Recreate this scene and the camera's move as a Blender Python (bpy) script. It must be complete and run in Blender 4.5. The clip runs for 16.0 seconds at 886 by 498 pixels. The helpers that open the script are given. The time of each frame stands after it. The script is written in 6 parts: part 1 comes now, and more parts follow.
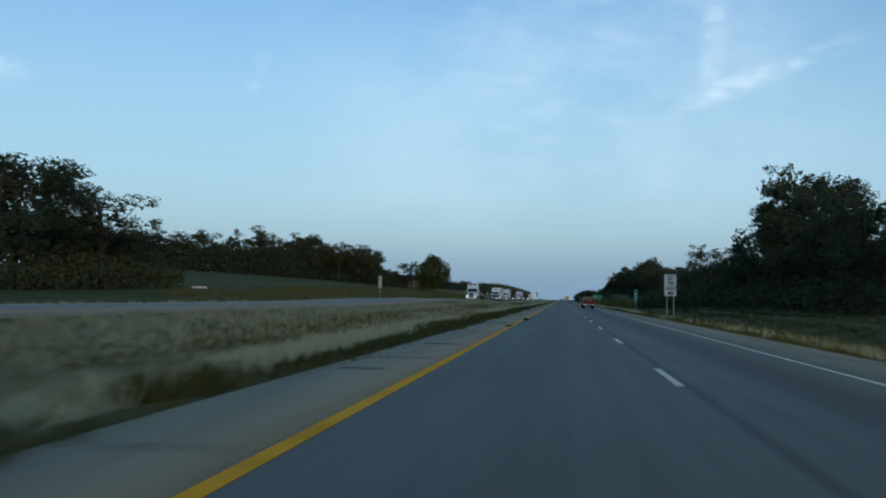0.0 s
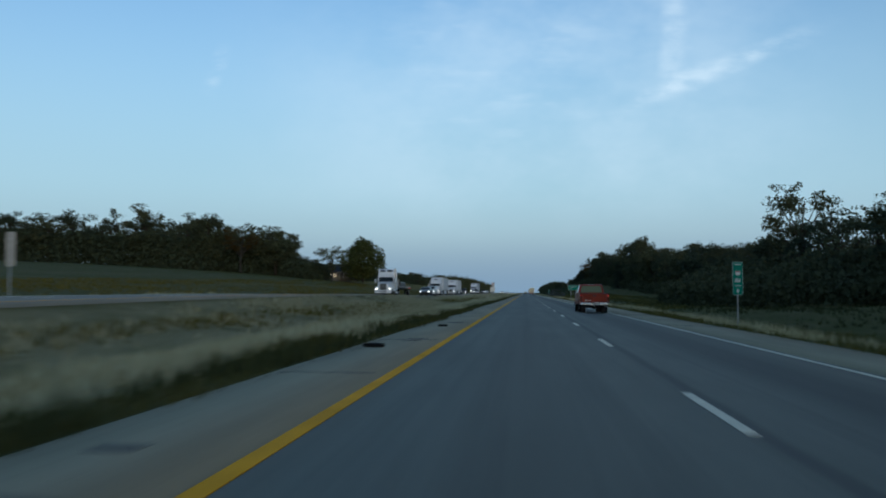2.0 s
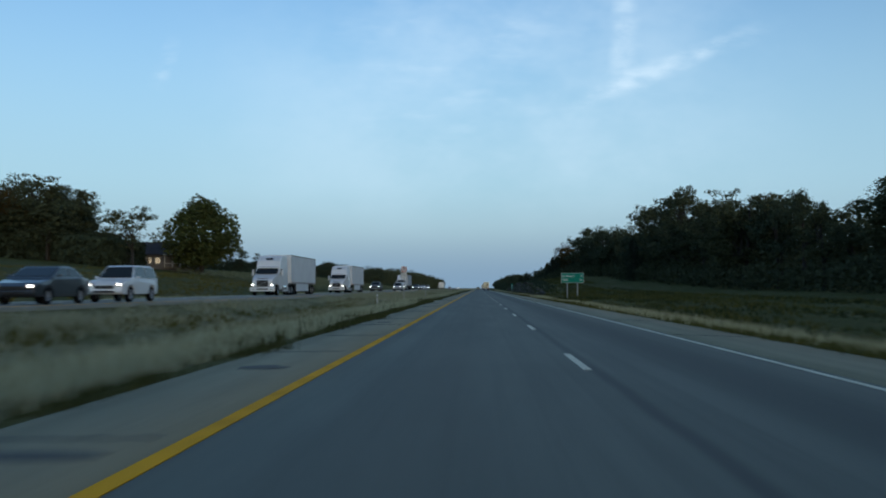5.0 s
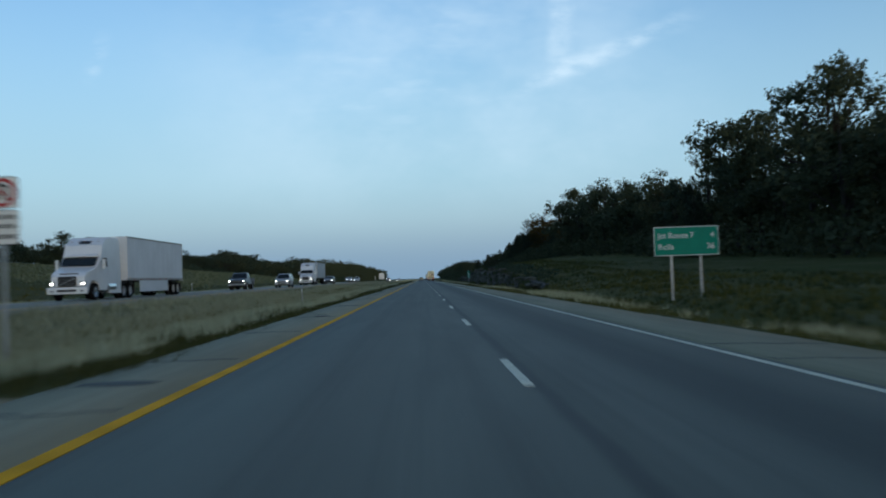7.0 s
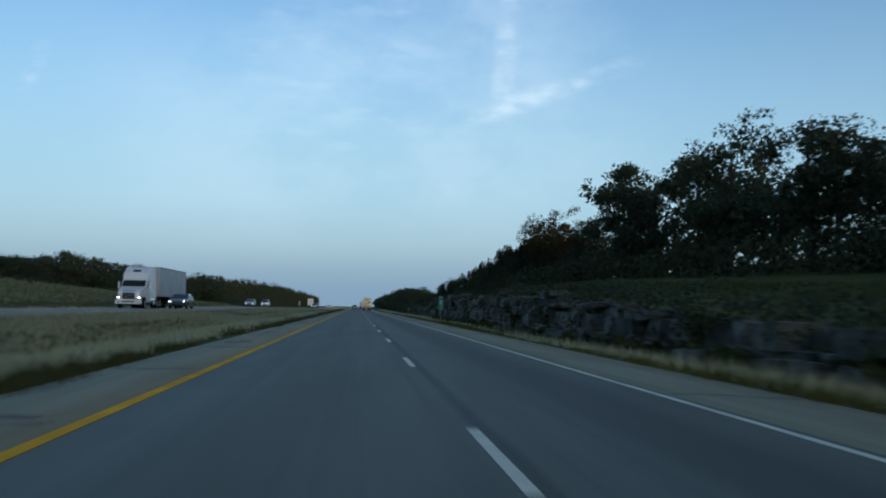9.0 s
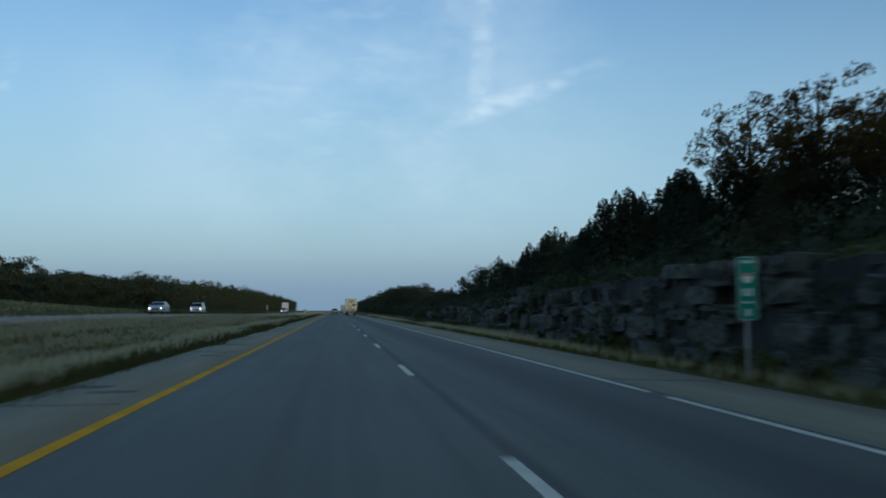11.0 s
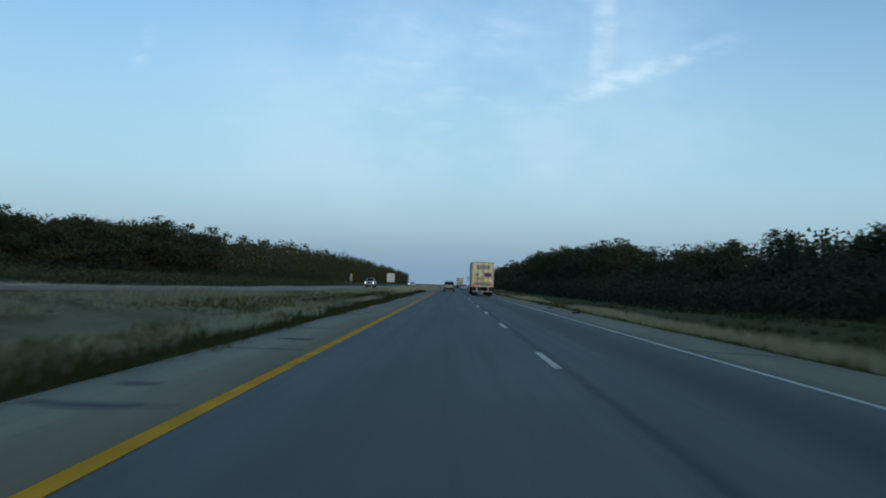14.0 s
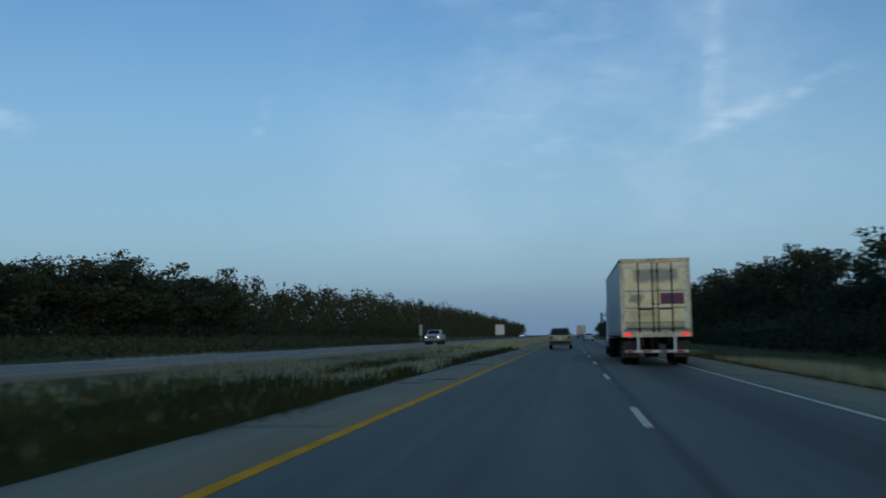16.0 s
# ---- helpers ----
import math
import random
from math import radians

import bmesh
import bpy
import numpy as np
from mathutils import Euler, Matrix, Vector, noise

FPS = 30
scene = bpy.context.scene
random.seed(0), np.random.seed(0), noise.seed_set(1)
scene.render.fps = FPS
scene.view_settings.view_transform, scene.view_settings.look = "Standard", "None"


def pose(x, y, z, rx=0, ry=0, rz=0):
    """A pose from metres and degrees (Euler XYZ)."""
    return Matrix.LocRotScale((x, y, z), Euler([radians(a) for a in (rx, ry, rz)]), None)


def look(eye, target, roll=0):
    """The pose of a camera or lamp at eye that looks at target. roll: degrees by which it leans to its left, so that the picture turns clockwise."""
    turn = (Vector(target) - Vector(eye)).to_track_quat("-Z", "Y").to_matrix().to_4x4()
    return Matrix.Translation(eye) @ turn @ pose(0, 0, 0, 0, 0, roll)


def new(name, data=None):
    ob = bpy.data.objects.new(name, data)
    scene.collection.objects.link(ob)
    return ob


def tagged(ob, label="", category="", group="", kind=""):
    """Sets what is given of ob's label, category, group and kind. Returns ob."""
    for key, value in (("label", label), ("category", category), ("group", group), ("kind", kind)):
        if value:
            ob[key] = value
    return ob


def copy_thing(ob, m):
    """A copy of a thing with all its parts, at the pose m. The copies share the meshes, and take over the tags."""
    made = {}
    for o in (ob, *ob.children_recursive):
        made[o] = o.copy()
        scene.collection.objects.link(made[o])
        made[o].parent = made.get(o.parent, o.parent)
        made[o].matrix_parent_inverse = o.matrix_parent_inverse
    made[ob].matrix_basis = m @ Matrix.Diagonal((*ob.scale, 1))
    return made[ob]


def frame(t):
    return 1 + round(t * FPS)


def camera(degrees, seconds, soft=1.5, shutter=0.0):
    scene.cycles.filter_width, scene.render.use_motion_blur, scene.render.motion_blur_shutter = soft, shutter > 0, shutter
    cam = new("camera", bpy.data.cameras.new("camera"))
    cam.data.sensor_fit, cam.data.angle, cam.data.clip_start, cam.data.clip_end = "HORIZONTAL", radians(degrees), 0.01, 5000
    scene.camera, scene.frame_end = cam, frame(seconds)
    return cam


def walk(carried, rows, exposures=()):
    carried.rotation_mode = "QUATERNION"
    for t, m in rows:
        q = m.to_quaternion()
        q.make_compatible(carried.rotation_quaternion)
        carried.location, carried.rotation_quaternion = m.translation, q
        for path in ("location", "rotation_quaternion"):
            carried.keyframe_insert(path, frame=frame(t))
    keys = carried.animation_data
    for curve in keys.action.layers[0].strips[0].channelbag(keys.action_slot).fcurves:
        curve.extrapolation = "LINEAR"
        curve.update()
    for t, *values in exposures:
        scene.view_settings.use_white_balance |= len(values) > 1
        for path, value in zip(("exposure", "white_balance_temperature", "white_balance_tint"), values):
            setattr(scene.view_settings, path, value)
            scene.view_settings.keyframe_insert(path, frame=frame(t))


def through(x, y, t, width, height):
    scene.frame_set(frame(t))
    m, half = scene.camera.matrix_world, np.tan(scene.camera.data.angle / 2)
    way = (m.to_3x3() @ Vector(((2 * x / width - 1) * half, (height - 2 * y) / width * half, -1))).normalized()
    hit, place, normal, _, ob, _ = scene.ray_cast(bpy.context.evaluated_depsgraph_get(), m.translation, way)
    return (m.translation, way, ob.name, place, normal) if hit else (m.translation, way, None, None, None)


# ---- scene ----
cam = camera(51.3, 16.0, soft=1.9, shutter=0.3)
EYE = 1.136
# seconds, metres to the right of the lane line, metres along the road, yaw, pitch, roll
ROWS = [
    (0.0, -1.60, -0.61, 7.30, 3.03, -0.90),
    (0.5, -1.66, 19.13, 7.68, 3.19, -1.58),
    (1.0, -1.71, 38.74, 7.62, 2.57, -0.27),
    (1.5, -1.79, 58.11, 7.18, 1.58, 0.47),
    (2.0, -1.81, 77.70, 5.09, 2.70, -0.06),
    (2.5, -1.73, 97.45, 3.49, 2.93, 0.10),
    (3.0, -1.78, 117.25, 3.52, 3.08, 0.30),
    (5.5, -1.39, 213.53, 1.52, 2.35, 0.05),
    (6.0, -1.26, 232.70, 0.86, 2.37, -0.10),
    (6.5, -1.09, 251.74, 0.15, 1.80, 0.51),
    (7.0, -1.05, 270.96, -1.25, 1.78, 1.96),
    (7.5, -0.97, 290.12, -2.47, 1.69, 0.26),
    (8.0, -1.01, 309.58, -3.60, 2.32, -0.70),
    (10.5, -1.22, 404.13, -6.83, 4.26, -0.01),
    (11.0, -1.31, 422.76, -6.58, 3.79, 0.20),
    (11.5, -1.55, 441.54, -6.13, 3.09, -1.16),
    (12.0, -1.70, 460.20, -5.66, 2.05, -0.72),
    (12.5, -1.80, 479.19, -3.99, 1.54, -1.03),
    (13.0, -1.78, 497.97, -2.24, 0.83, -0.08),
    (13.5, -1.73, 516.69, -1.15, 2.07, -1.11),
    (14.0, -1.56, 535.51, 0.46, 2.21, -1.76),
    (14.5, -1.40, 554.00, 1.56, 2.19, -0.31),
    (15.0, -1.28, 572.74, 2.66, 2.99, 0.59),
    (15.5, -1.04, 591.57, 4.46, 4.50, 0.58),
    (16.0, -0.91, 610.16, 7.88, 5.42, 0.82),
]
walk(cam, [(t, pose(x, y, EYE, 90 + pitch, roll, yaw)) for t, x, y, yaw, pitch, roll in ROWS],
     [(0.0, 0.0, 6500, 10), (2.0, -0.04, 6500, 10), (2.5, -0.12, 6500, 10), (3.2, -0.1, 6500, 10), (5.3, 0.02, 6500, 10), (8.2, 0.02, 6500, 10), (10.3, -0.04, 6500, 10), (11.0, -0.14, 6500, 10), (11.6, -0.12, 6500, 10), (12.4, 0.0, 6500, 10), (14.5, 0.0, 6500, 10), (15.0, -0.08, 6480, 10), (15.5, -0.28, 6350, 10), (16.0, -0.46, 6050, 10)])

# ---------------------------------------------------------------- light
world = bpy.data.worlds.new("dusk_sky")
scene.world = world
world.use_nodes = True


class Nodes:
    """A small writer of shader nodes."""

    def __init__(self, tree):
        self.tree, self.n, self.l = tree, tree.nodes, tree.links

    def put(self, sock, value):
        if hasattr(value, "is_output"):
            self.l.new(value, sock)
        elif value is not None:
            sock.default_value = value

    def math(self, op, a, b=None, c=None, clamp=False):
        nd = self.n.new("ShaderNodeMath")
        nd.operation, nd.use_clamp = op, clamp
        for k, v in enumerate((a, b, c)):
            if v is not None:
                self.put(nd.inputs[k], v)
        return nd.outputs[0]

    def step(self, value, lo, hi):
        nd = self.n.new("ShaderNodeMapRange")
        nd.interpolation_type = "SMOOTHSTEP"
        self.put(nd.inputs["Value"], value)
        self.put(nd.inputs["From Min"], lo)
        self.put(nd.inputs["From Max"], hi)
        return nd.outputs["Result"]

    def mix(self, fac, a, b, blend="MIX"):
        nd = self.n.new("ShaderNodeMix")
        nd.data_type, nd.blend_type = "RGBA", blend
        self.put(nd.inputs[0], fac)
        self.put(nd.inputs[6], a if hasattr(a, "is_output") else (*a, 1))
        self.put(nd.inputs[7], b if hasattr(b, "is_output") else (*b, 1))
        return nd.outputs[2]

    def noise(self, vec, scale, detail=4, rough=0.55):
        nd = self.n.new("ShaderNodeTexNoise")
        if vec is not None:
            self.l.new(vec, nd.inputs["Vector"])
        nd.inputs["Scale"].default_value, nd.inputs["Detail"].default_value, nd.inputs["Roughness"].default_value = scale, detail, rough
        return nd.outputs["Fac"]

    def stretch(self, vec, sx, sy, sz, rot=0.0):
        nd = self.n.new("ShaderNodeMapping")
        self.l.new(vec, nd.inputs["Vector"])
        nd.inputs["Scale"].default_value = (sx, sy, sz)
        nd.inputs["Rotation"].default_value = (0, 0, rot)
        return nd.outputs["Vector"]

    def xyz(self, vec):
        nd = self.n.new("ShaderNodeSeparateXYZ")
        self.l.new(vec, nd.inputs[0])
        return nd.outputs[0], nd.outputs[1], nd.outputs[2]

    def vec(self, x, y, z=0.0):
        nd = self.n.new("ShaderNodeCombineXYZ")
        for k, v in enumerate((x, y, z)):
            self.put(nd.inputs[k], v)
        return nd.outputs[0]


def build_sky():
    world.node_tree.nodes.clear()
    w = Nodes(world.node_tree)
    sky = w.n.new("ShaderNodeTexSky")
    sky.sky_type, sky.sun_disc = "NISHITA", False
    sky.sun_elevation, sky.sun_rotation = radians(SUN_UP), radians(SUN_ROUND)
    sky.altitude, sky.air_density, sky.dust_density, sky.ozone_density = 300, 1.0, 1.2, 1.5
    coord = w.n.new("ShaderNodeTexCoord").outputs["Generated"]
    x, y, z = w.xyz(coord)
    ahead = w.math("MAXIMUM", y, 0.06)
    u, v = w.math("DIVIDE", x, ahead), w.math("DIVIDE", z, ahead)
    front = w.step(y, 0.05, 0.35)
    flat = w.vec(u, v)

    def streak(u0, v0, u1, v1, wide, grain, fade):
        """A wisp of cirrus from one place of the sky to another."""
        length = math.hypot(u1 - u0, v1 - v0)
        du, dv = (u1 - u0) / length, (v1 - v0) / length
        pu, pv = w.math("SUBTRACT", u, u0), w.math("SUBTRACT", v, v0)
        along = w.math("ADD", w.math("MULTIPLY", pu, du), w.math("MULTIPLY", pv, dv))
        off = w.math("ABSOLUTE", w.math("SUBTRACT", w.math("MULTIPLY", pu, dv), w.math("MULTIPLY", pv, du)))
        wob = w.math("MULTIPLY", w.math("SUBTRACT", w.noise(flat, 14, 3), 0.5), wide * 1.6)
        body = w.step(w.math("ADD", off, wob), wide, 0.0)
        ends = w.math("MULTIPLY", w.step(along, -fade, fade), w.step(along, length + fade, length - 2 * fade))
        torn = w.step(w.noise(w.stretch(flat, 22, 60, 1, math.atan2(-dv, du)), grain, 4), 0.28, 0.7)
        return w.math("MULTIPLY", w.math("MULTIPLY", body, ends), torn)

    wisps = [(streak(0.11, 0.200, 0.300, 0.277, 0.015, 1.0, 0.03), 0.46),
             (streak(0.155, 0.222, 0.172, 0.45, 0.018, 0.8, 0.035), 0.36),
             (streak(-0.352, 0.228, -0.335, 0.275, 0.014, 1.0, 0.012), 0.30),
             (streak(-0.70, 0.27, -0.62, 0.255, 0.022, 0.8, 0.03), 0.5)]
    veil_noise = w.noise(w.stretch(flat, 3.2, 5.0, 1, 0.35), 1.0, 5, 0.6)
    veil = w.math("MULTIPLY", w.step(veil_noise, 0.34, 0.72), w.math("MULTIPLY", w.step(v, 0.03, 0.16), w.step(w.math("ABSOLUTE", w.math("SUBTRACT", u, 0.02)), 0.42, 0.02)))
    ripple = w.math("MULTIPLY", w.step(w.noise(w.stretch(flat, 12, 48, 1, 0.15), 1.0, 3), 0.5, 0.75), w.step(w.math("ABSOLUTE", w.math("ADD", u, 0.02)), 0.2, 0.0))
    wisps += [(veil, 0.5), (w.math("MULTIPLY", ripple, w.step(v, 0.12, 0.2)), 0.16)]
    cover = None
    for fac, amount in wisps:
        part_ = w.math("MULTIPLY", fac, amount)
        cover = part_ if cover is None else w.math("ADD", cover, part_)
    cover = w.math("MULTIPLY", cover, front, clamp=True)
    air = w.mix(1.0, sky.outputs[0], SKY_TINT, "MULTIPLY")
    # evening haze low down, all round
    haze = w.mix(w.math("MULTIPLY", w.step(z, 0.36, 0.06), 0.8), air, MIDDLE)
    haze = w.mix(w.step(z, 0.12, -0.01), haze, HAZE)
    # the earth's shadow rising opposite the sunset
    dusk = w.math("MULTIPLY", w.math("MULTIPLY", w.step(z, 0.07, 0.0), w.step(y, 0.7, 1.0)), 0.6)
    haze = w.mix(dusk, haze, SHADOW)
    colour = w.mix(cover, haze, CLOUD)
    back = w.n.new("ShaderNodeBackground")
    w.l.new(colour, back.inputs["Color"])
    back.inputs["Strength"].default_value = SKY_STRENGTH
    out = w.n.new("ShaderNodeOutputWorld")
    w.l.new(back.outputs[0], out.inputs["Surface"])


SUN_UP, SUN_ROUND, SKY_STRENGTH = 5.0, 160.0, 0.15
SKY_TINT, CLOUD = (1.18, 1.51, 1.91), (4.6, 5.9, 6.95)
MIDDLE, HAZE, SHADOW = (2.45, 3.88, 5.0), (1.97, 2.82, 3.48), (1.17, 2.05, 3.22)
build_sky()
sun_data = bpy.data.lights.new("sun", "SUN")
sun_data.energy, sun_data.angle, sun_data.color = 0.62, radians(14), (1.0, 0.80, 0.52)
sun = new("sun", sun_data)
# low behind the camera, a little to its right
sun.matrix_world = look((0, 0, 0), (math.sin(radians(SUN_ROUND - 180)) * 1.0, math.cos(radians(SUN_ROUND - 180)), -math.tan(radians(SUN_UP))))

# ---------------------------------------------------------------- materials


def material(name, base, rough=0.7, metal=0.0, vary=0.25, scale=1.0, fine=30.0, bump=0.0, other=None, spec=0.5, emit=None, island=0.0, coat=0.0, stretch=(1, 1, 1)):
    """Paint, metal, plastic and the like: a base colour broken up at two scales, with a little relief."""
    m = bpy.data.materials.new(name)
    m.use_nodes = True
    b = Nodes(m.node_tree)
    bsdf = b.n["Principled BSDF"]
    co = b.n.new("ShaderNodeTexCoord").outputs["Object"]
    co = b.stretch(co, *stretch)
    large, small = b.noise(co, scale, 5), b.noise(co, fine, 3)
    fac = b.math("ADD", b.math("MULTIPLY", large, 0.65), b.math("MULTIPLY", small, 0.35))
    other = other or tuple(c * (1 - vary) for c in base)
    col = b.mix(b.step(fac, 0.36, 0.66), base, other)
    if island:
        geo = b.n.new("ShaderNodeNewGeometry").outputs["Random Per Island"]
        shade = b.math("ADD", 1 - island, b.math("MULTIPLY", geo, 2 * island))
        col = b.mix(1.0, col, b.vec(shade, shade, b.math("MULTIPLY", shade, 0.9)), "MULTIPLY")
    b.l.new(col, bsdf.inputs["Base Color"])
    b.put(bsdf.inputs["Roughness"], b.math("ADD", rough - 0.06, b.math("MULTIPLY", small, 0.12)))
    bsdf.inputs["Metallic"].default_value = metal
    bsdf.inputs["Specular IOR Level"].default_value = spec
    bsdf.inputs["Coat Weight"].default_value = coat
    if bump:
        bp = b.n.new("ShaderNodeBump")
        bp.inputs["Strength"].default_value, bp.inputs["Distance"].default_value = bump, 0.02
        b.l.new(fac, bp.inputs["Height"])
        b.l.new(bp.outputs[0], bsdf.inputs["Normal"])
    if emit:
        bsdf.inputs["Emission Color"].default_value = (*emit[:3], 1)
        bsdf.inputs["Emission Strength"].default_value = emit[3]
    return m


def glass_material(name, tint):
    m = bpy.data.materials.new(name)
    m.use_nodes = True
    b = Nodes(m.node_tree)
    bsdf = b.n["Principled BSDF"]
    bsdf.inputs["Base Color"].default_value = (*tint, 1)
    bsdf.inputs["Roughness"].default_value = 0.06
    bsdf.inputs["Specular IOR Level"].default_value = 0.35
    return m


def road_material(name, base, dark, lane_middles=(), seam=None, tint=(0.96, 1.0, 1.02), gloss=0.35):
    """Worn asphalt: aggregate, mottling, oil-darkened lane middles and a tarred joint between the lanes."""
    m = bpy.data.materials.new(name)
    m.use_nodes = True
    b = Nodes(m.node_tree)
    bsdf = b.n["Principled BSDF"]
    co = b.n.new("ShaderNodeTexCoord").outputs["Object"]
    x, y, z = b.xyz(co)
    grit = b.noise(co, 42, 3, 0.7)
    blotch = b.noise(b.stretch(co, 0.9, 0.12, 1), 1.0, 5, 0.6)
    run = b.noise(b.stretch(co, 2.4, 0.02, 1), 1.0, 4, 0.6)
    col = b.mix(b.step(blotch, 0.3, 0.72), tuple(base * t * 1.12 for t in tint), tuple(base * t * 0.86 for t in tint))
    col = b.mix(b.math("MULTIPLY", b.step(run, 0.42, 0.7), 0.35), col, tuple(dark * t for t in tint))
    for middle, wide, amount in lane_middles:
        off = b.math("ABSOLUTE", b.math("SUBTRACT", x, middle))
        soft = b.math("ADD", off, b.math("MULTIPLY", b.math("SUBTRACT", blotch, 0.5), 0.5))
        col = b.mix(b.math("MULTIPLY", b.step(soft, wide, wide * 0.15), amount), col, tuple(dark * t for t in tint))
    if seam is not None:
        off = b.math("ABSOLUTE", b.math("ADD", b.math("SUBTRACT", x, seam), b.math("MULTIPLY", b.math("SUBTRACT", b.noise(b.stretch(co, 1, 0.5, 1), 1.0, 4), 0.5), 0.12)))
        col = b.mix(b.math("MULTIPLY", b.step(off, 0.16, 0.02), 0.5), col, (0.018, 0.019, 0.02))
    gr = b.math("ADD", 0.8, b.math("MULTIPLY", grit, 0.4))
    col = b.mix(1.0, col, b.vec(gr, gr, gr), "MULTIPLY")
    b.l.new(col, bsdf.inputs["Base Color"])
    b.put(bsdf.inputs["Roughness"], b.math("ADD", 0.62, b.math("MULTIPLY", grit, 0.25)))
    bsdf.inputs["Specular IOR Level"].default_value = gloss
    bp = b.n.new("ShaderNodeBump")
    bp.inputs["Strength"].default_value, bp.inputs["Distance"].default_value = 0.35, 0.01
    b.l.new(grit, bp.inputs["Height"])
    b.l.new(bp.outputs[0], bsdf.inputs["Normal"])
    return m


def grimy_door_material():
    """Cream doors with washed-off and dirty areas of their own shapes."""
    m = bpy.data.materials.new("grimy_cream_door")
    m.use_nodes = True
    b = Nodes(m.node_tree)
    bsdf = b.n["Principled BSDF"]
    co = b.n.new("ShaderNodeTexCoord").outputs["Object"]
    x, y, z = b.xyz(co)
    cloud, fine = b.noise(co, 3.2, 5, 0.6), b.noise(b.stretch(co, 9, 9, 3), 1.0, 4, 0.7)
    wob = b.math("MULTIPLY", b.math("SUBTRACT", cloud, 0.5), 0.5)

    def smudge(cx, cz, wide, high, soft):
        ax = b.step(b.math("ADD", b.math("ABSOLUTE", b.math("SUBTRACT", x, cx)), wob), wide + soft, wide - soft)
        az = b.step(b.math("ADD", b.math("ABSOLUTE", b.math("SUBTRACT", z, cz)), wob), high + soft, high - soft)
        return b.math("MULTIPLY", ax, az)

    col = b.mix(b.step(cloud, 0.35, 0.68), (1.0, 0.93, 0.64), (0.95, 0.78, 0.40))
    col = b.mix(b.math("MULTIPLY", b.step(fine, 0.52, 0.78), 0.45), col, (0.55, 0.43, 0.20))
    col = b.mix(b.math("MULTIPLY", smudge(0.05, 3.42, 0.82, 0.26, 0.14), 0.8), col, (0.24, 0.27, 0.24))
    col = b.mix(b.math("MULTIPLY", smudge(-0.72, 2.55, 0.25, 0.16, 0.08), 0.75), col, (0.22, 0.25, 0.19))
    col = b.mix(b.math("MULTIPLY", b.step(b.math("ADD", z, wob), 1.85, 1.35), 0.8), col, (0.20, 0.19, 0.14))
    col = b.mix(b.math("MULTIPLY", smudge(-0.5, 1.95, 0.5, 0.18, 0.15), 0.5), col, (0.42, 0.33, 0.16))
    b.l.new(col, bsdf.inputs["Base Color"])
    bsdf.inputs["Roughness"].default_value = 0.6
    return m


def grass_ground_material():
    """Soil and short turf: green field, browner verge patches."""
    m = bpy.data.materials.new("turf")
    m.use_nodes = True
    b = Nodes(m.node_tree)
    bsdf = b.n["Principled BSDF"]
    co = b.n.new("ShaderNodeTexCoord").outputs["Object"]
    wide_, mid, fine = b.noise(b.stretch(co, 0.02, 0.008, 1), 1.0, 4), b.noise(b.stretch(co, 0.5, 0.2, 1), 1.0, 5), b.noise(co, 7.0, 4, 0.7)
    col = b.mix(b.step(wide_, 0.35, 0.65), (0.066, 0.074, 0.019), (0.096, 0.092, 0.030))
    col = b.mix(b.math("MULTIPLY", b.step(mid, 0.45, 0.75), 0.7), col, (0.14, 0.122, 0.058))
    # the median's turf is drier, but for a greener stretch
    x, y, z = b.xyz(co)
    inside = b.math("MULTIPLY", b.step(b.math("ABSOLUTE", b.math("ADD", x, 10.6)), 4.4, 3.4), b.step(mid, 0.2, 0.6))
    off_green_run = b.step(b.math("ABSOLUTE", b.math("SUBTRACT", y, 622.0)), 14.0, 24.0)
    col = b.mix(b.math("MULTIPLY", inside, off_green_run), col, (0.235, 0.215, 0.115))
    f = b.math("ADD", 0.6, b.math("MULTIPLY", fine, 0.8))
    col = b.mix(1.0, col, b.vec(f, f, f), "MULTIPLY")
    b.l.new(col, bsdf.inputs["Base Color"])
    bsdf.inputs["Roughness"].default_value = 0.95
    bsdf.inputs["Specular IOR Level"].default_value = 0.1
    bp = b.n.new("ShaderNodeBump")
    bp.inputs["Strength"].default_value, bp.inputs["Distance"].default_value = 0.8, 0.12
    b.l.new(b.math("ADD", fine, mid), bp.inputs["Height"])
    b.l.new(bp.outputs[0], bsdf.inputs["Normal"])
    return m


def leaf_material(name, a, c, through=0.18):
    """Leaves or blades: each one its own shade, a little light passing through."""
    m = bpy.data.materials.new(name)
    m.use_nodes = True
    b = Nodes(m.node_tree)
    bsdf = b.n["Principled BSDF"]
    geo = b.n.new("ShaderNodeNewGeometry").outputs["Random Per Island"]
    tree_ = b.n.new("ShaderNodeObjectInfo").outputs["Random"]
    col = b.mix(geo, a, c)
    k = b.math("ADD", 0.75, b.math("MULTIPLY", tree_, 0.5))
    col = b.mix(1.0, col, b.vec(k, b.math("ADD", 0.5, b.math("MULTIPLY", k, 0.5)), 1.0), "MULTIPLY")
    b.l.new(col, bsdf.inputs["Base Color"])
    bsdf.inputs["Roughness"].default_value = 0.9
    bsdf.inputs["Specular IOR Level"].default_value = 0.08
    tr = b.n.new("ShaderNodeBsdfTranslucent")
    b.l.new(col, tr.inputs["Color"])
    mx = b.n.new("ShaderNodeMixShader")
    mx.inputs[0].default_value = through
    b.l.new(bsdf.outputs[0], mx.inputs[1])
    b.l.new(tr.outputs[0], mx.inputs[2])
    b.l.new(mx.outputs[0], b.n["Material Output"].inputs["Surface"])
    return m


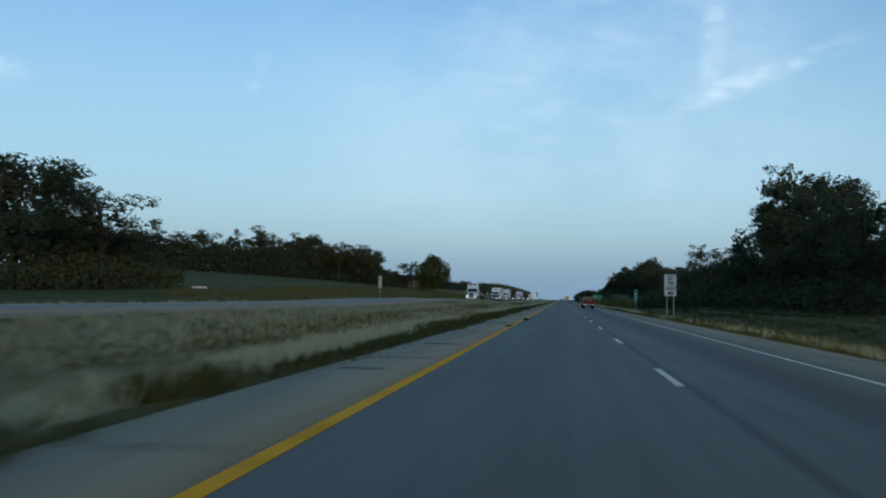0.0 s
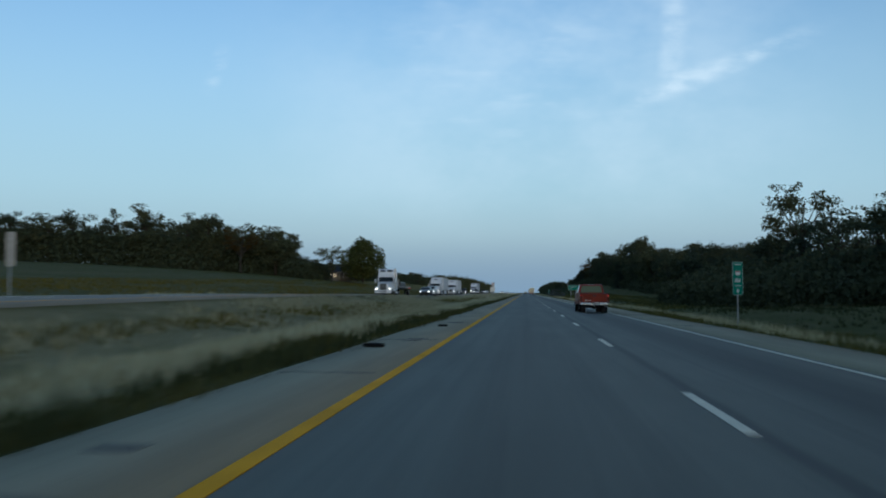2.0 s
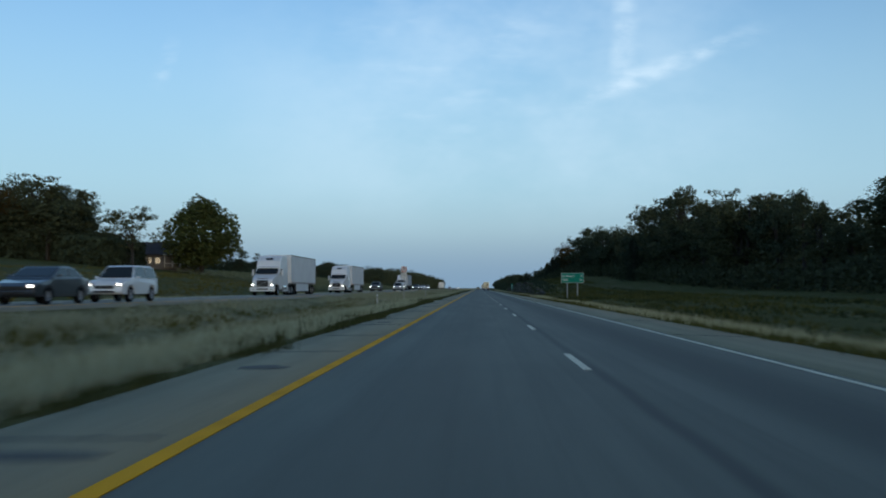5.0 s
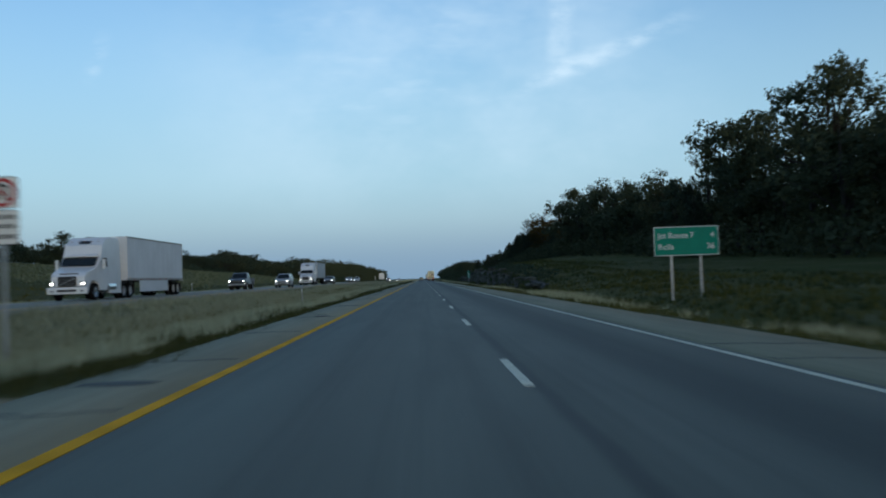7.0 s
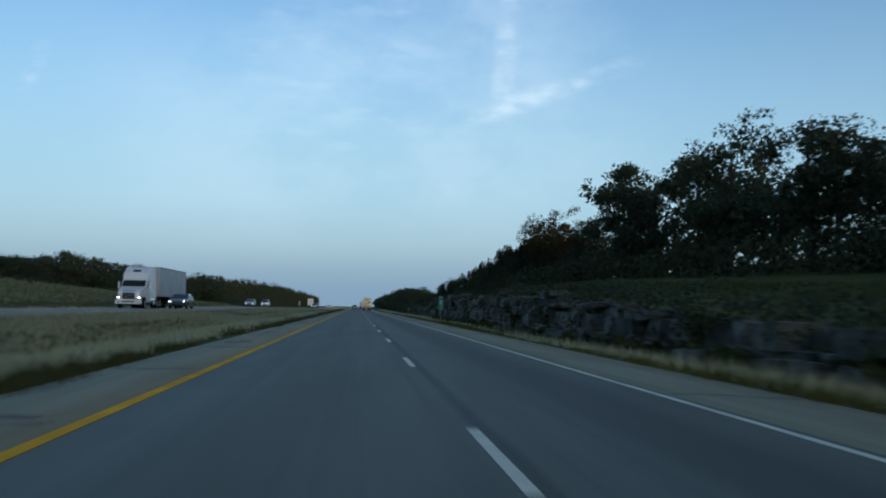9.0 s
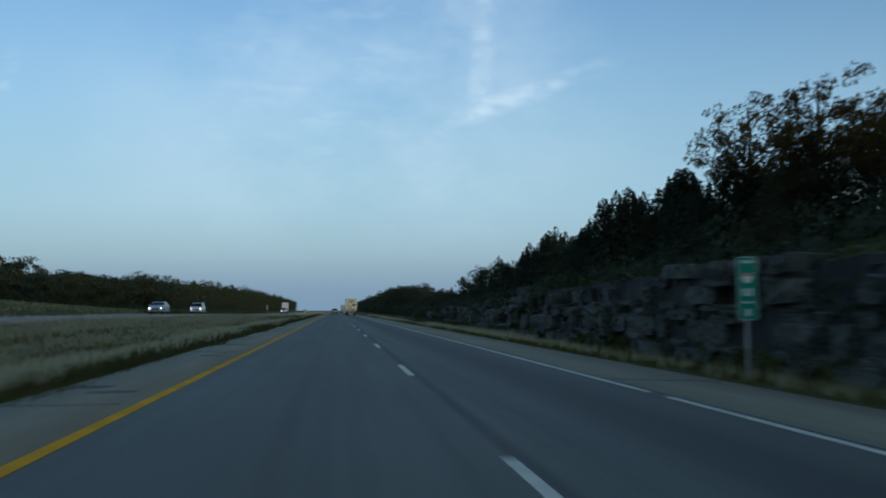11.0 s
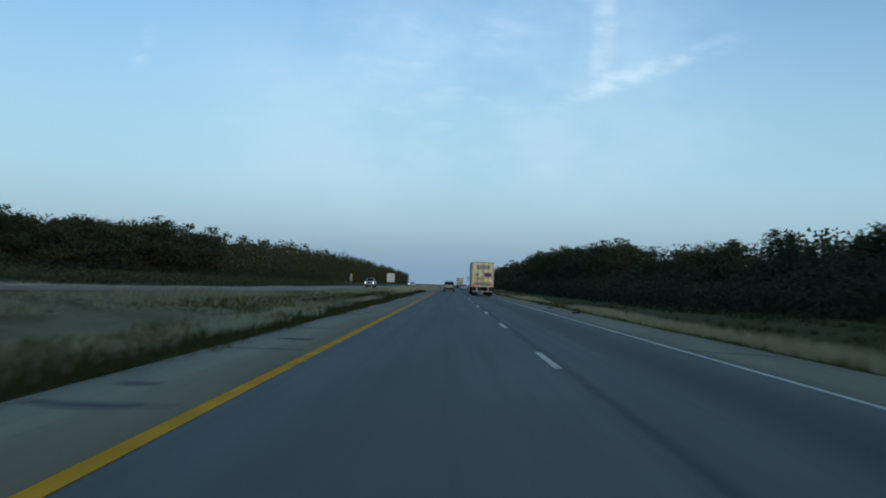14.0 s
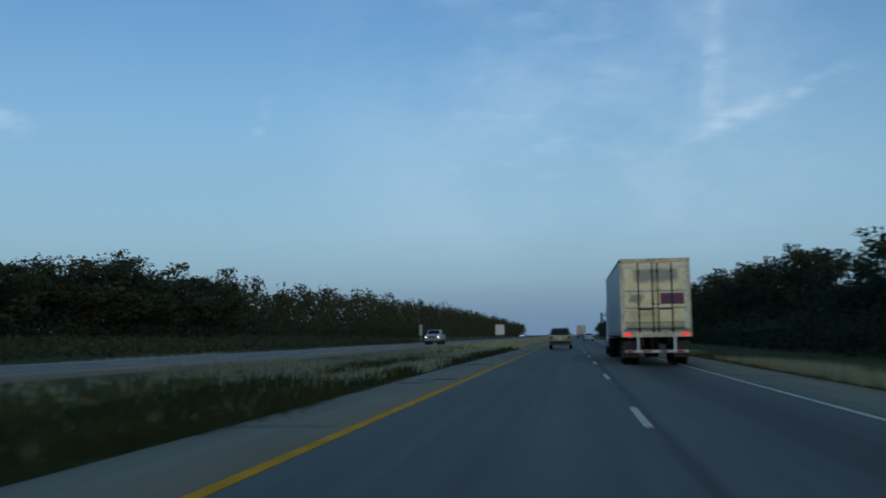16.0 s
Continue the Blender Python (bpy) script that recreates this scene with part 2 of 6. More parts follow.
M = dict(
    road=road_material("asphalt", 0.126, 0.056, ((2.0, 1.1, 0.8), (-1.95, 0.9, 0.25)), 0.11, (1.01, 1.05, 0.82)),
    road_west=road_material("asphalt_west", 0.25, 0.18, ((-18.1, 0.9, 0.4), (-21.6, 0.9, 0.5)), -19.95, (1.12, 1.02, 0.80), 0.15),
    shoulder=road_material("shoulder_asphalt", 0.25, 0.17, (), None, (1.20, 1.05, 0.69), 0.08),
    tar=material("tar_patch", (0.075, 0.074, 0.066), 0.8, vary=0.4, scale=3),
    white=material("line_white", (0.80, 0.75, 0.57), 0.7, vary=0.35, scale=2.5, fine=40),
    yellow=material("line_yellow", (0.93, 0.43, 0.012), 0.85, vary=0.3, spec=0.1, scale=1.2, fine=40),
    turf=grass_ground_material(),
    straw=leaf_material("dry_grass", (0.33, 0.31, 0.18), (0.54, 0.51, 0.33), 0.3),
    straw_mid=leaf_material("faded_grass", (0.26, 0.245, 0.14), (0.45, 0.42, 0.27), 0.3),
    straw_dull=leaf_material("verge_straw", (0.13, 0.14, 0.07), (0.25, 0.25, 0.14), 0.25),
    blade=leaf_material("green_grass", (0.064, 0.070, 0.017), (0.125, 0.115, 0.038), 0.25),
    blade_dark=leaf_material("edge_grass", (0.034, 0.044, 0.017), (0.072, 0.078, 0.032), 0.2),
    leaf=leaf_material("oak_leaves", (0.043, 0.056, 0.033), (0.072, 0.085, 0.048), 0.14),
    leaf_pale=leaf_material("pale_leaves", (0.044, 0.066, 0.025), (0.078, 0.098, 0.040)),
    leaf_autumn=leaf_material("turning_leaves", (0.045, 0.036, 0.013), (0.085, 0.055, 0.018)),
    cedar=leaf_material("cedar_needles", (0.026, 0.034, 0.021), (0.046, 0.055, 0.032), 0.1),
    bark=material("bark", (0.040, 0.034, 0.028), 0.95, vary=0.5, scale=3, fine=25, bump=0.6, stretch=(1, 1, 0.25)),
    rock=material("limestone", (0.102, 0.098, 0.086), 0.95, vary=0.72, scale=0.9, fine=7, bump=0.9, island=0.45, stretch=(1, 1, 2.5)),
    steel=material("galvanised_steel", (0.42, 0.43, 0.43), 0.5, metal=0.7, vary=0.25, scale=4),
    sign_green=material("sign_green", (0.0, 0.25, 0.16), 0.65, vary=0.15, scale=2, spec=0.3),
    sign_white=material("sign_white", (0.72, 0.72, 0.69), 0.5, vary=0.1, scale=2),
    sign_black=material("sign_black", (0.02, 0.02, 0.02), 0.5),
    sign_red=material("sign_red", (0.45, 0.03, 0.03), 0.5),
    sign_back=material("sign_back", (0.38, 0.38, 0.36), 0.6, metal=0.2, vary=0.3, scale=2),
    tyre=material("tyre_rubber", (0.009, 0.009, 0.0095), 0.9, vary=0.3, scale=6, spec=0.12),
    rim=material("rim_alloy", (0.42, 0.42, 0.43), 0.35, metal=0.8, vary=0.3, scale=6),
    chrome=material("chrome", (0.62, 0.63, 0.65), 0.18, metal=1.0, vary=0.15, scale=3),
    black=material("black_plastic", (0.018, 0.018, 0.019), 0.6, vary=0.3, scale=4),
    under=material("chassis_dirt", (0.028, 0.026, 0.024), 0.9, vary=0.4, scale=3),
    glass=glass_material("tinted_glass", (0.015, 0.019, 0.02)),
    # paler than the other panes: reflected sky and see-through put into the colour
    glass_sheen=glass_material("rear_glass_sheen", (0.15, 0.17, 0.085)),
    # soil behind the stones, darkened so the gaps between them read as shade
    soil_shade=material("cut_soil_shade", (0.050, 0.045, 0.036), 0.95, vary=0.4, scale=1.0, bump=0.5),
    red=material("red_paint", (0.24, 0.016, 0.001), 0.5, vary=0.25, scale=1.5, coat=0.22, spec=0.3),
    silver=material("silver_paint", (0.46, 0.46, 0.47), 0.35, metal=0.3, vary=0.15, scale=1.5, coat=0.4),
    white_paint=material("white_paint", (0.72, 0.73, 0.74), 0.35, vary=0.12, scale=0.8, coat=0.3),
    trailer_white=material("trailer_white", (0.66, 0.68, 0.70), 0.45, vary=0.12, scale=0.5, fine=6),
    trailer_side=material("trailer_grey", (0.40, 0.43, 0.47), 0.4, metal=0.15, vary=0.2, scale=0.5, fine=5),
    door_dirt=grimy_door_material(),
    door_rib=material("door_rib", (0.97, 0.92, 0.72), 0.5, vary=0.4, scale=3, fine=18),
    bumper=material("dull_bumper", (0.26, 0.27, 0.28), 0.4, metal=0.6, vary=0.3, scale=3),
    amber_off=material("amber_lens_unlit", (0.35, 0.16, 0.03), 0.3),
    door_frame=material("door_frame", (0.86, 0.78, 0.54), 0.55, vary=0.45, scale=2, fine=14),
    # real grime, and the dark of the shadow strips below the door ribs
    grime_shadow=material("road_grime_shadow", (0.16, 0.15, 0.11), 0.8, vary=0.4, scale=2, fine=12),
    decal=material("worn_decal", (0.22, 0.05, 0.07), 0.6, vary=0.5, scale=4, other=(0.08, 0.05, 0.14)),
    tan=material("tan_paint", (0.45, 0.39, 0.24), 0.35, metal=0.2, vary=0.15, scale=1.2, coat=0.4),
    dark_paint=material("dark_paint", (0.03, 0.035, 0.045), 0.3, vary=0.2, scale=1.2, coat=0.5),
    blue_paint=material("blue_paint", (0.03, 0.06, 0.12), 0.3, vary=0.2, scale=1.2, coat=0.5),
    tail=material("tail_lamp", (0.5, 0.02, 0.015), 0.3, emit=(1.0, 0.02, 0.015, 1.3)),
    tail_off=material("tail_lens", (0.14, 0.008, 0.008), 0.25, vary=0.2),
    head=material("head_lamp", (0.8, 0.8, 0.75), 0.2, emit=(1.0, 0.97, 0.88, 6.0)),
    amber=material("amber_lens", (0.6, 0.22, 0.02), 0.3, emit=(1.0, 0.45, 0.05, 0.8)),
    roof=material("shingle_roof", (0.035, 0.037, 0.045), 0.9, vary=0.35, scale=0.8, fine=8),
    siding=material("painted_siding", (0.13, 0.13, 0.135), 0.7, vary=0.2, scale=0.6),
    wood=material("weathered_wood", (0.20, 0.17, 0.13), 0.9, vary=0.4, scale=2, fine=20, stretch=(1, 1, 0.2)),
    trim=material("white_trim", (0.62, 0.62, 0.60), 0.6, vary=0.15),
)

# ---------------------------------------------------------------- mesh tools


def mesh_of(name, bm):
    me = bpy.data.meshes.new(name)
    bm.normal_update()
    bm.to_mesh(me)
    bm.free()
    return me


def part(name, bm, mat, parent=None, label="", smooth=False):
    """One mesh object out of a bmesh, under a thing or a part."""
    me = mesh_of(name, bm)
    for mt in (mat if isinstance(mat, (list, tuple)) else (mat,)):
        me.materials.append(mt)
    if smooth:
        me.polygons.foreach_set("use_smooth", [True] * len(me.polygons))
    ob = new(name, me)
    if parent is not None:
        ob.parent = parent
    if label:
        tagged(ob, label)
    return ob


def box_into(bm, cx, cy, cz, sx, sy, sz, bevel=0.0, taper=1.0, turn=None):
    """A box by its middle and sizes; taper narrows its top."""
    r = bmesh.ops.create_cube(bm, size=1.0)
    vs = r["verts"]
    for v in vs:
        k = taper if v.co.z > 0 else 1.0
        v.co = Vector((v.co.x * sx * k, v.co.y * sy * k, v.co.z * sz))
        if turn is not None:
            v.co = turn @ v.co
        v.co += Vector((cx, cy, cz))
    if bevel:
        es = list({e for v in vs for e in v.link_edges})
        bmesh.ops.bevel(bm, geom=es, offset=bevel, segments=2, affect="EDGES", profile=0.6)
    return bm


def box(cx, cy, cz, sx, sy, sz, bevel=0.0, taper=1.0, turn=None):
    return box_into(bmesh.new(), cx, cy, cz, sx, sy, sz, bevel, taper, turn)


def rod_into(bm, a, b_, r0, r1=None, sides=8):
    """A round bar from a to b_."""
    a, b_ = Vector(a), Vector(b_)
    d = b_ - a
    m4 = Matrix.Translation((a + b_) / 2) @ d.to_track_quat("Z", "Y").to_matrix().to_4x4()
    bmesh.ops.create_cone(bm, cap_ends=True, segments=sides, radius1=r0, radius2=r0 if r1 is None else r1, depth=d.length, matrix=m4)
    return bm


def rod(a, b_, r0, r1=None, sides=8):
    return rod_into(bmesh.new(), a, b_, r0, r1, sides)


def plate(profile, y0, y1, axis="y", bevel=0.0):
    """A closed outline (list of pairs) drawn out from y0 to y1. axis x: the pairs are y, z; axis y: x, z; axis z: x, y."""
    bm = bmesh.new()
    rows = []
    for d in (y0, y1):
        row = []
        for p, q in profile:
            co = {"x": (d, p, q), "y": (p, d, q), "z": (p, q, d)}[axis]
            row.append(bm.verts.new(co))
        rows.append(row)
    n = len(profile)
    bm.faces.new(rows[0])
    bm.faces.new(list(reversed(rows[1])))
    for k in range(n):
        bm.faces.new((rows[0][k], rows[1][k], rows[1][(k + 1) % n], rows[0][(k + 1) % n]))
    bmesh.ops.recalc_face_normals(bm, faces=bm.faces)
    if bevel:
        bmesh.ops.bevel(bm, geom=list(bm.edges), offset=bevel, segments=2, affect="EDGES", profile=0.6, clamp_overlap=True)
    return bm


def from_arrays(name, verts, faces, mat, smooth=False):
    """A mesh object out of number arrays; faces all have the same number of corners."""
    verts, faces = np.asarray(verts, dtype=np.float32), np.asarray(faces, dtype=np.int32)
    me = bpy.data.meshes.new(name)
    k = faces.shape[1]
    me.vertices.add(len(verts))
    me.vertices.foreach_set("co", verts.ravel())
    me.loops.add(faces.size)
    me.loops.foreach_set("vertex_index", faces.ravel())
    me.polygons.add(len(faces))
    me.polygons.foreach_set("loop_start", np.arange(0, faces.size, k, dtype=np.int32))
    if smooth:
        me.polygons.foreach_set("use_smooth", np.ones(len(faces), dtype=bool))
    me.update(calc_edges=True)
    me.materials.append(mat)
    return me


def thing(name, label, category, group="", kind="", at=(0, 0, 0), turn=0.0):
    """The base of a thing that has parts."""
    ob = tagged(new(name), label, category, group, kind)
    ob.matrix_basis = pose(*at, 0, 0, turn)
    return ob


rng = np.random.default_rng(7)

# ---------------------------------------------------------------- the lie of the land
EAST_L, EAST_R = -5.45, 6.0      # edges of the near carriageway's shoulders
WEST_R, WEST_L = -14.6, -24.7    # edges of the far carriageway
ROAD_FROM, ROAD_TO = -160.0, 2600.0


def along(y, *pairs):
    return np.interp(y, [p[0] for p in pairs], [p[1] for p in pairs])


def smooth_along(y, *pairs):
    """As along, with the kinks rounded off."""
    return sum(along(np.asarray(y) + d, *pairs) for d in (-14, -7, 0, 7, 14)) / 5.0


def west_z(y):
    return smooth_along(y, (-200, .5), (75, .6), (110, .95), (150, 1.05), (185, .75), (250, .5), (330, .5), (420, .65), (550, .8), (600, .35), (660, .15), (1000, .1), (4000, .1))


def east_z(x):
    return np.where(np.asarray(x) > 0, -0.035 * np.asarray(x), 0.0)


def rock_height(y):
    return smooth_along(y, (335, 0), (356, .15), (372, 1.0), (405, 2.0), (440, 2.35), (468, 2.3), (488, 1.75), (515, 1.25), (536, .8), (552, .05), (570, 0))


def ground_z(x, y):
    x, y = np.broadcast_arrays(np.asarray(x, float), np.asarray(y, float))
    wz = west_z(y)
    # left of the far carriageway: field and wooded rise
    s = np.maximum(0, WEST_L - x)
    rise = smooth_along(y, (-200, .01), (90, .02), (140, .045), (220, .09), (320, .135), (420, .17), (490, .19), (560, .07), (620, .012), (4000, .012))
    top = smooth_along(y, (-200, 1.5), (90, 2), (200, 9), (320, 13.2), (420, 13), (480, 5.5), (560, 2.2), (640, .8), (4000, .8))
    left = wz - 0.05 + top * (1 - np.exp(-np.maximum(0, s - 2) * rise / top)) - 0.25 * np.exp(-((s - 2.5) / 1.6) ** 2)
    # median
    m = np.clip((EAST_L - x) / (EAST_L - WEST_R), 0, 1)
    median = -0.05 + (wz - 0.06) * m ** 2.2 - 0.42 * np.sin(np.pi * m) ** 1.2 * (1 - np.exp(-((y - 278) / 6.0) ** 4))
    # right verge, cut and hillside
    t = np.maximum(0, x - EAST_R)
    hill = smooth_along(y, (-200, .8), (100, 1.0), (200, .5), (300, .9), (355, 2.1), (385, 3.0), (456, 5.0), (505, 3.4), (545, 1.8), (575, .6), (620, .1), (4000, .1))
    far_rise = smooth_along(y, (-200, .02), (300, .03), (380, .12), (470, .12), (560, .05), (640, .01), (4000, .01))
    ditch = -0.24 - 0.16 * np.exp(-((t - 2.0) / 1.2) ** 2)
    rk = rock_height(y)
    cut = 1 / (1 + np.exp(np.clip(-(x - 9.75) / 0.12, -60, 60)))
    slope_from = np.where(rk > 0.03, 9.9, 8.5)
    up = np.clip((x - slope_from) / (28 - slope_from), 0, 1)
    base = ditch + (rk + 0.15) * cut * (rk > 0.03)
    right = base + (np.maximum(hill - base, 0)) * (up ** 0.85) + far_rise * np.clip(x - 28, 0, 60)
    z = np.where(x < WEST_L, left, np.where(x < WEST_R, wz - 0.09, np.where(x < EAST_L, median, np.where(x <= EAST_R, east_z(x) - 0.08, right))))
    return z


def build_ground():
    xs = np.concatenate([[-3200, -1600, -800, -420, -300, -230], np.arange(-190, -60, 8.0), np.arange(-60, -28, 2.5), np.arange(-28, -24.7, 0.8), [-24.69, -24.4, -20, -14.9, -14.61],
                         np.arange(-14.4, -5.5, 0.7), [-5.46, -5.2, 0, 5.8, 6.01], np.arange(6.5, 9.3, 0.5), np.arange(9.3, 10.4, 0.15), np.arange(10.6, 16, 0.9), np.arange(16, 40, 2.5),
                         [42, 50, 60, 80, 110, 160, 240, 420, 800, 1600, 3200]])
    ys = np.concatenate([[-500, -300], np.arange(-200, 760, 3.0), np.arange(760, 1400, 16.0), [1500, 1800, 2200, 2700, 3300, 4200]])
    X, Y = np.meshgrid(xs, ys)
    Z = ground_z(X, Y)
    rough = np.array([noise.noise(Vector((float(a) * 0.16, float(b_) * 0.16, 0.0))) for a, b_ in zip(X.ravel(), Y.ravel())]).reshape(X.shape)
    off_road = ((X > 6.6) | (X < -25.5) | ((X < -6.2) & (X > -14.0)))
    Z = Z + rough * np.where(off_road, 0.14, 0.0)
    n, m = len(xs), len(ys)
    idx = np.arange(n * m).reshape(m, n)
    faces = np.stack([idx[:-1, :-1], idx[:-1, 1:], idx[1:, 1:], idx[1:, :-1]], -1).reshape(-1, 4)
    me = from_arrays("ground", np.stack([X, Y, Z], -1).reshape(-1, 3), faces, M["turf"], True)
    tagged(new("ground", me), "rolling green and straw-coloured grassland", "ground", kind="structure")


build_ground()


def strip(name, x_list, z_of, mat, label, y_list=None, thick=0.3, category="road"):
    """A band of paving with its sides, from edge to edge along the road."""
    ys = np.concatenate([np.arange(ROAD_FROM, 800, 8.0), np.arange(800, ROAD_TO + 1, 60.0)]) if y_list is None else np.asarray(y_list)
    X, Y = np.meshgrid(np.asarray(x_list, float), ys)
    Z = z_of(X, Y)
    top = np.stack([X, Y, Z], -1)
    low = np.stack([X[:, [0, -1]], Y[:, [0, -1]], Z[:, [0, -1]] - thick], -1)
    m, n = X.shape
    verts = np.concatenate([low[:, :1], top, low[:, 1:]], 1)
    n += 2
    idx = np.arange(m * n).reshape(m, n)
    faces = np.stack([idx[:-1, :-1], idx[:-1, 1:], idx[1:, 1:], idx[1:, :-1]], -1).reshape(-1, 4)
    ob = new(name, from_arrays(name, verts.reshape(-1, 3), faces, mat))
    return tagged(ob, label, category, kind="structure")


WHITE_X = 3.42
east = lambda X, Y: east_z(X)
strip("road_east", [-3.72, -2, 0, 1.8, 3.62], east, M["road"], "two worn grey asphalt lanes with dark wheel tracks")
left_shoulder = strip("shoulder_left", [EAST_L, -4.6, -3.72], lambda X, Y: east_z(X) - 0.012, M["shoulder"], "pale gritty asphalt shoulder beside the yellow line", category="shoulder")
right_shoulder = strip("shoulder_right", [3.62, 4.8, EAST_R], lambda X, Y: east_z(X) - 0.012, M["shoulder"], "pale gritty asphalt shoulder beside the white line", category="shoulder")
strip("road_west", [WEST_L, -22, -18, WEST_R], lambda X, Y: west_z(Y), M["road_west"], "far pair of grey asphalt lanes beyond the median", category="road")


def line_mesh(name, x0, x1, y0, y1, z_of, mat, parent=None, step=8.0, thick=0.006):
    ys = np.append(np.arange(y0, y1, step), y1)
    bm = bmesh.new()
    rows = []
    for y in ys:
        rows.append([bm.verts.new((x, y, float(z_of(x, y)) + dz)) for x, dz in ((x0, 0.0), (x0, thick), (x1, thick), (x1, 0.0))])
    for a, c in zip(rows, rows[1:]):
        for k in range(3):
            bm.faces.new((a[k], a[k + 1], c[k + 1], c[k]))
    bm.faces.new(rows[0])
    bm.faces.new(list(reversed(rows[-1])))
    bmesh.ops.recalc_face_normals(bm, faces=bm.faces)
    return part(name, bm, mat, parent)


ez = lambda x, y: east_z(x)
wz_ = lambda x, y: west_z(y)
tagged(line_mesh("edge_line_yellow", -3.74, -3.58, ROAD_FROM, 1800, ez, M["yellow"]), "solid yellow edge line, worn paint", "road marking", kind="structure")
for k, (a, c) in enumerate(((ROAD_FROM, 435.6), (436.5, 1800))):
    tagged(line_mesh("edge_line_white", WHITE_X - 0.06, WHITE_X + 0.06, a, c, ez, M["white"]), "solid white edge line, worn paint", "road marking", kind="structure")
tagged(line_mesh("edge_line_west_yellow", -16.34, -16.2, ROAD_FROM, 1800, wz_, M["yellow"]), "solid yellow edge line of the far lanes", "road marking", kind="structure")
tagged(line_mesh("edge_line_west_white", -23.6, -23.46, ROAD_FROM, 1800, wz_, M["white"]), "solid white edge line of the far lanes", "road marking", kind="structure")


def lane_dashes(name, x, z_of, y0, count, label):
    me = mesh_of("lane_dash", plate([(-0.055, 0), (0.055, 0), (0.055, 3.05), (-0.055, 3.05)], 0.0, 0.006, "z"))
    me.materials.append(M["white"])
    for k in range(count):
        y = y0 + 12.192 * k
        ob = tagged(new("lane_dash", me), label, "road marking", name, "structure")
        ob.matrix_basis = pose(x, y, float(z_of(x, y + 1.5)) + 0.001)


lane_dashes("lane dashes of the near lanes", 0.0, ez, -6 * 12.192, 100, "white dashed lane mark on asphalt")
lane_dashes("lane dashes of the far lanes", -19.95, lambda x, y: west_z(y) - 0.002 + 0.003, -5 * 12.192, 90, "white dashed lane mark on far asphalt")

# tar patches and cracks on the median shoulder
patch_rng = random.Random(3)


def tar_patch(x, y, wide, long_):
    bm = bmesh.new()
    n = 11
    ring = []
    for k in range(n):
        a = 2 * math.pi * k / n
        r = patch_rng.uniform(0.65, 1.1)
        ring.append((x + math.cos(a) * wide * r / 2, y + math.sin(a) * long_ * r / 2))
    lo = [bm.verts.new((a, b_, float(east_z(a)) - 0.012)) for a, b_ in ring]
    hi = [bm.verts.new((a, b_, float(east_z(a)) - 0.004)) for a, b_ in ring]
    bm.faces.new(hi)
    for k in range(n):
        bm.faces.new((lo[k], lo[(k + 1) % n], hi[(k + 1) % n], hi[k]))
    bmesh.ops.recalc_face_normals(bm, faces=bm.faces)
    part("tar_patch", bm, M["tar"], left_shoulder)


y_patch = 14.0
while y_patch < 700:
    tar_patch(patch_rng.uniform(-4.9, -4.4), y_patch, patch_rng.uniform(0.5, 1.25), patch_rng.uniform(0.25, 0.7))
    if patch_rng.random() < 0.5:
        tar_patch(patch_rng.uniform(-5.0, -4.3), y_patch + patch_rng.uniform(0.9, 2.0), patch_rng.uniform(0.3, 0.8), patch_rng.uniform(0.2, 0.4))
    y_patch += patch_rng.uniform(6, 22)


def crack(y, x0, x1):
    """A thin tarred crack that wanders across the shoulder."""
    bm = bmesh.new()
    rows = []
    for k in range(9):
        x = x0 + (x1 - x0) * k / 8
        yy = y + patch_rng.uniform(-0.10, 0.10)
        half = patch_rng.uniform(0.015, 0.045)
        rows.append([bm.verts.new((x, yy + d, float(east_z(x)) + dz)) for d, dz in ((-half, -0.012), (-half, -0.006), (half, -0.006), (half, -0.012))])
    for a, c in zip(rows, rows[1:]):
        for k in range(3):
            bm.faces.new((a[k], a[k + 1], c[k + 1], c[k]))
    bmesh.ops.recalc_face_normals(bm, faces=bm.faces)
    return bm


y_crack = 6.0
while y_crack < 690:
    part("tar_crack", crack(y_crack, -5.35, -3.95), M["tar"], left_shoulder)
    if patch_rng.random() < 0.4:
        part("tar_crack", crack(y_crack + patch_rng.uniform(1, 5), 3.75, 5.85), M["tar"], right_shoulder)
    y_crack += patch_rng.uniform(5, 16)
# paved crossover through the median
cross_y = np.array([275.0, 277.0, 279.0, 281.0])
strip("crossover", np.linspace(WEST_R + 0.02, EAST_L - 0.02, 9), lambda X, Y: ground_z(X, Y) + 0.045, M["shoulder"], "gravelly paved crossover through the grass median", cross_y, 0.8, "crossover")

# ---------------------------------------------------------------- trees


def leaf_cloud(points, size, spread, tilt=1.0):
    """Pointed leaves, one on each point, turned every way."""
    n = len(points)
    a = rng.normal(size=(n, 3))
    a[:, 2] *= tilt
    a /= np.linalg.norm(a, axis=1)[:, None]
    b_ = np.cross(a, rng.normal(size=(n, 3)))
    b_ /= np.linalg.norm(b_, axis=1)[:, None]
    s = size * rng.uniform(1 - spread, 1 + spread, n)[:, None]
    verts = np.stack([points + a * s * 0.82, points - a * s * 0.46 + b_ * s * 0.7, points - a * s * 0.46 - b_ * s * 0.7], 1).reshape(-1, 3)
    faces = np.arange(3 * n).reshape(n, 3)
    return verts, faces


def ball(r, n, core=0.3):
    """Places inside a ball of radius 1, most of them near its skin."""
    v = r.normal(size=(n, 3))
    v /= np.linalg.norm(v, axis=1)[:, None]
    return v * (r.uniform(core, 1.0, n) ** 0.6)[:, None]


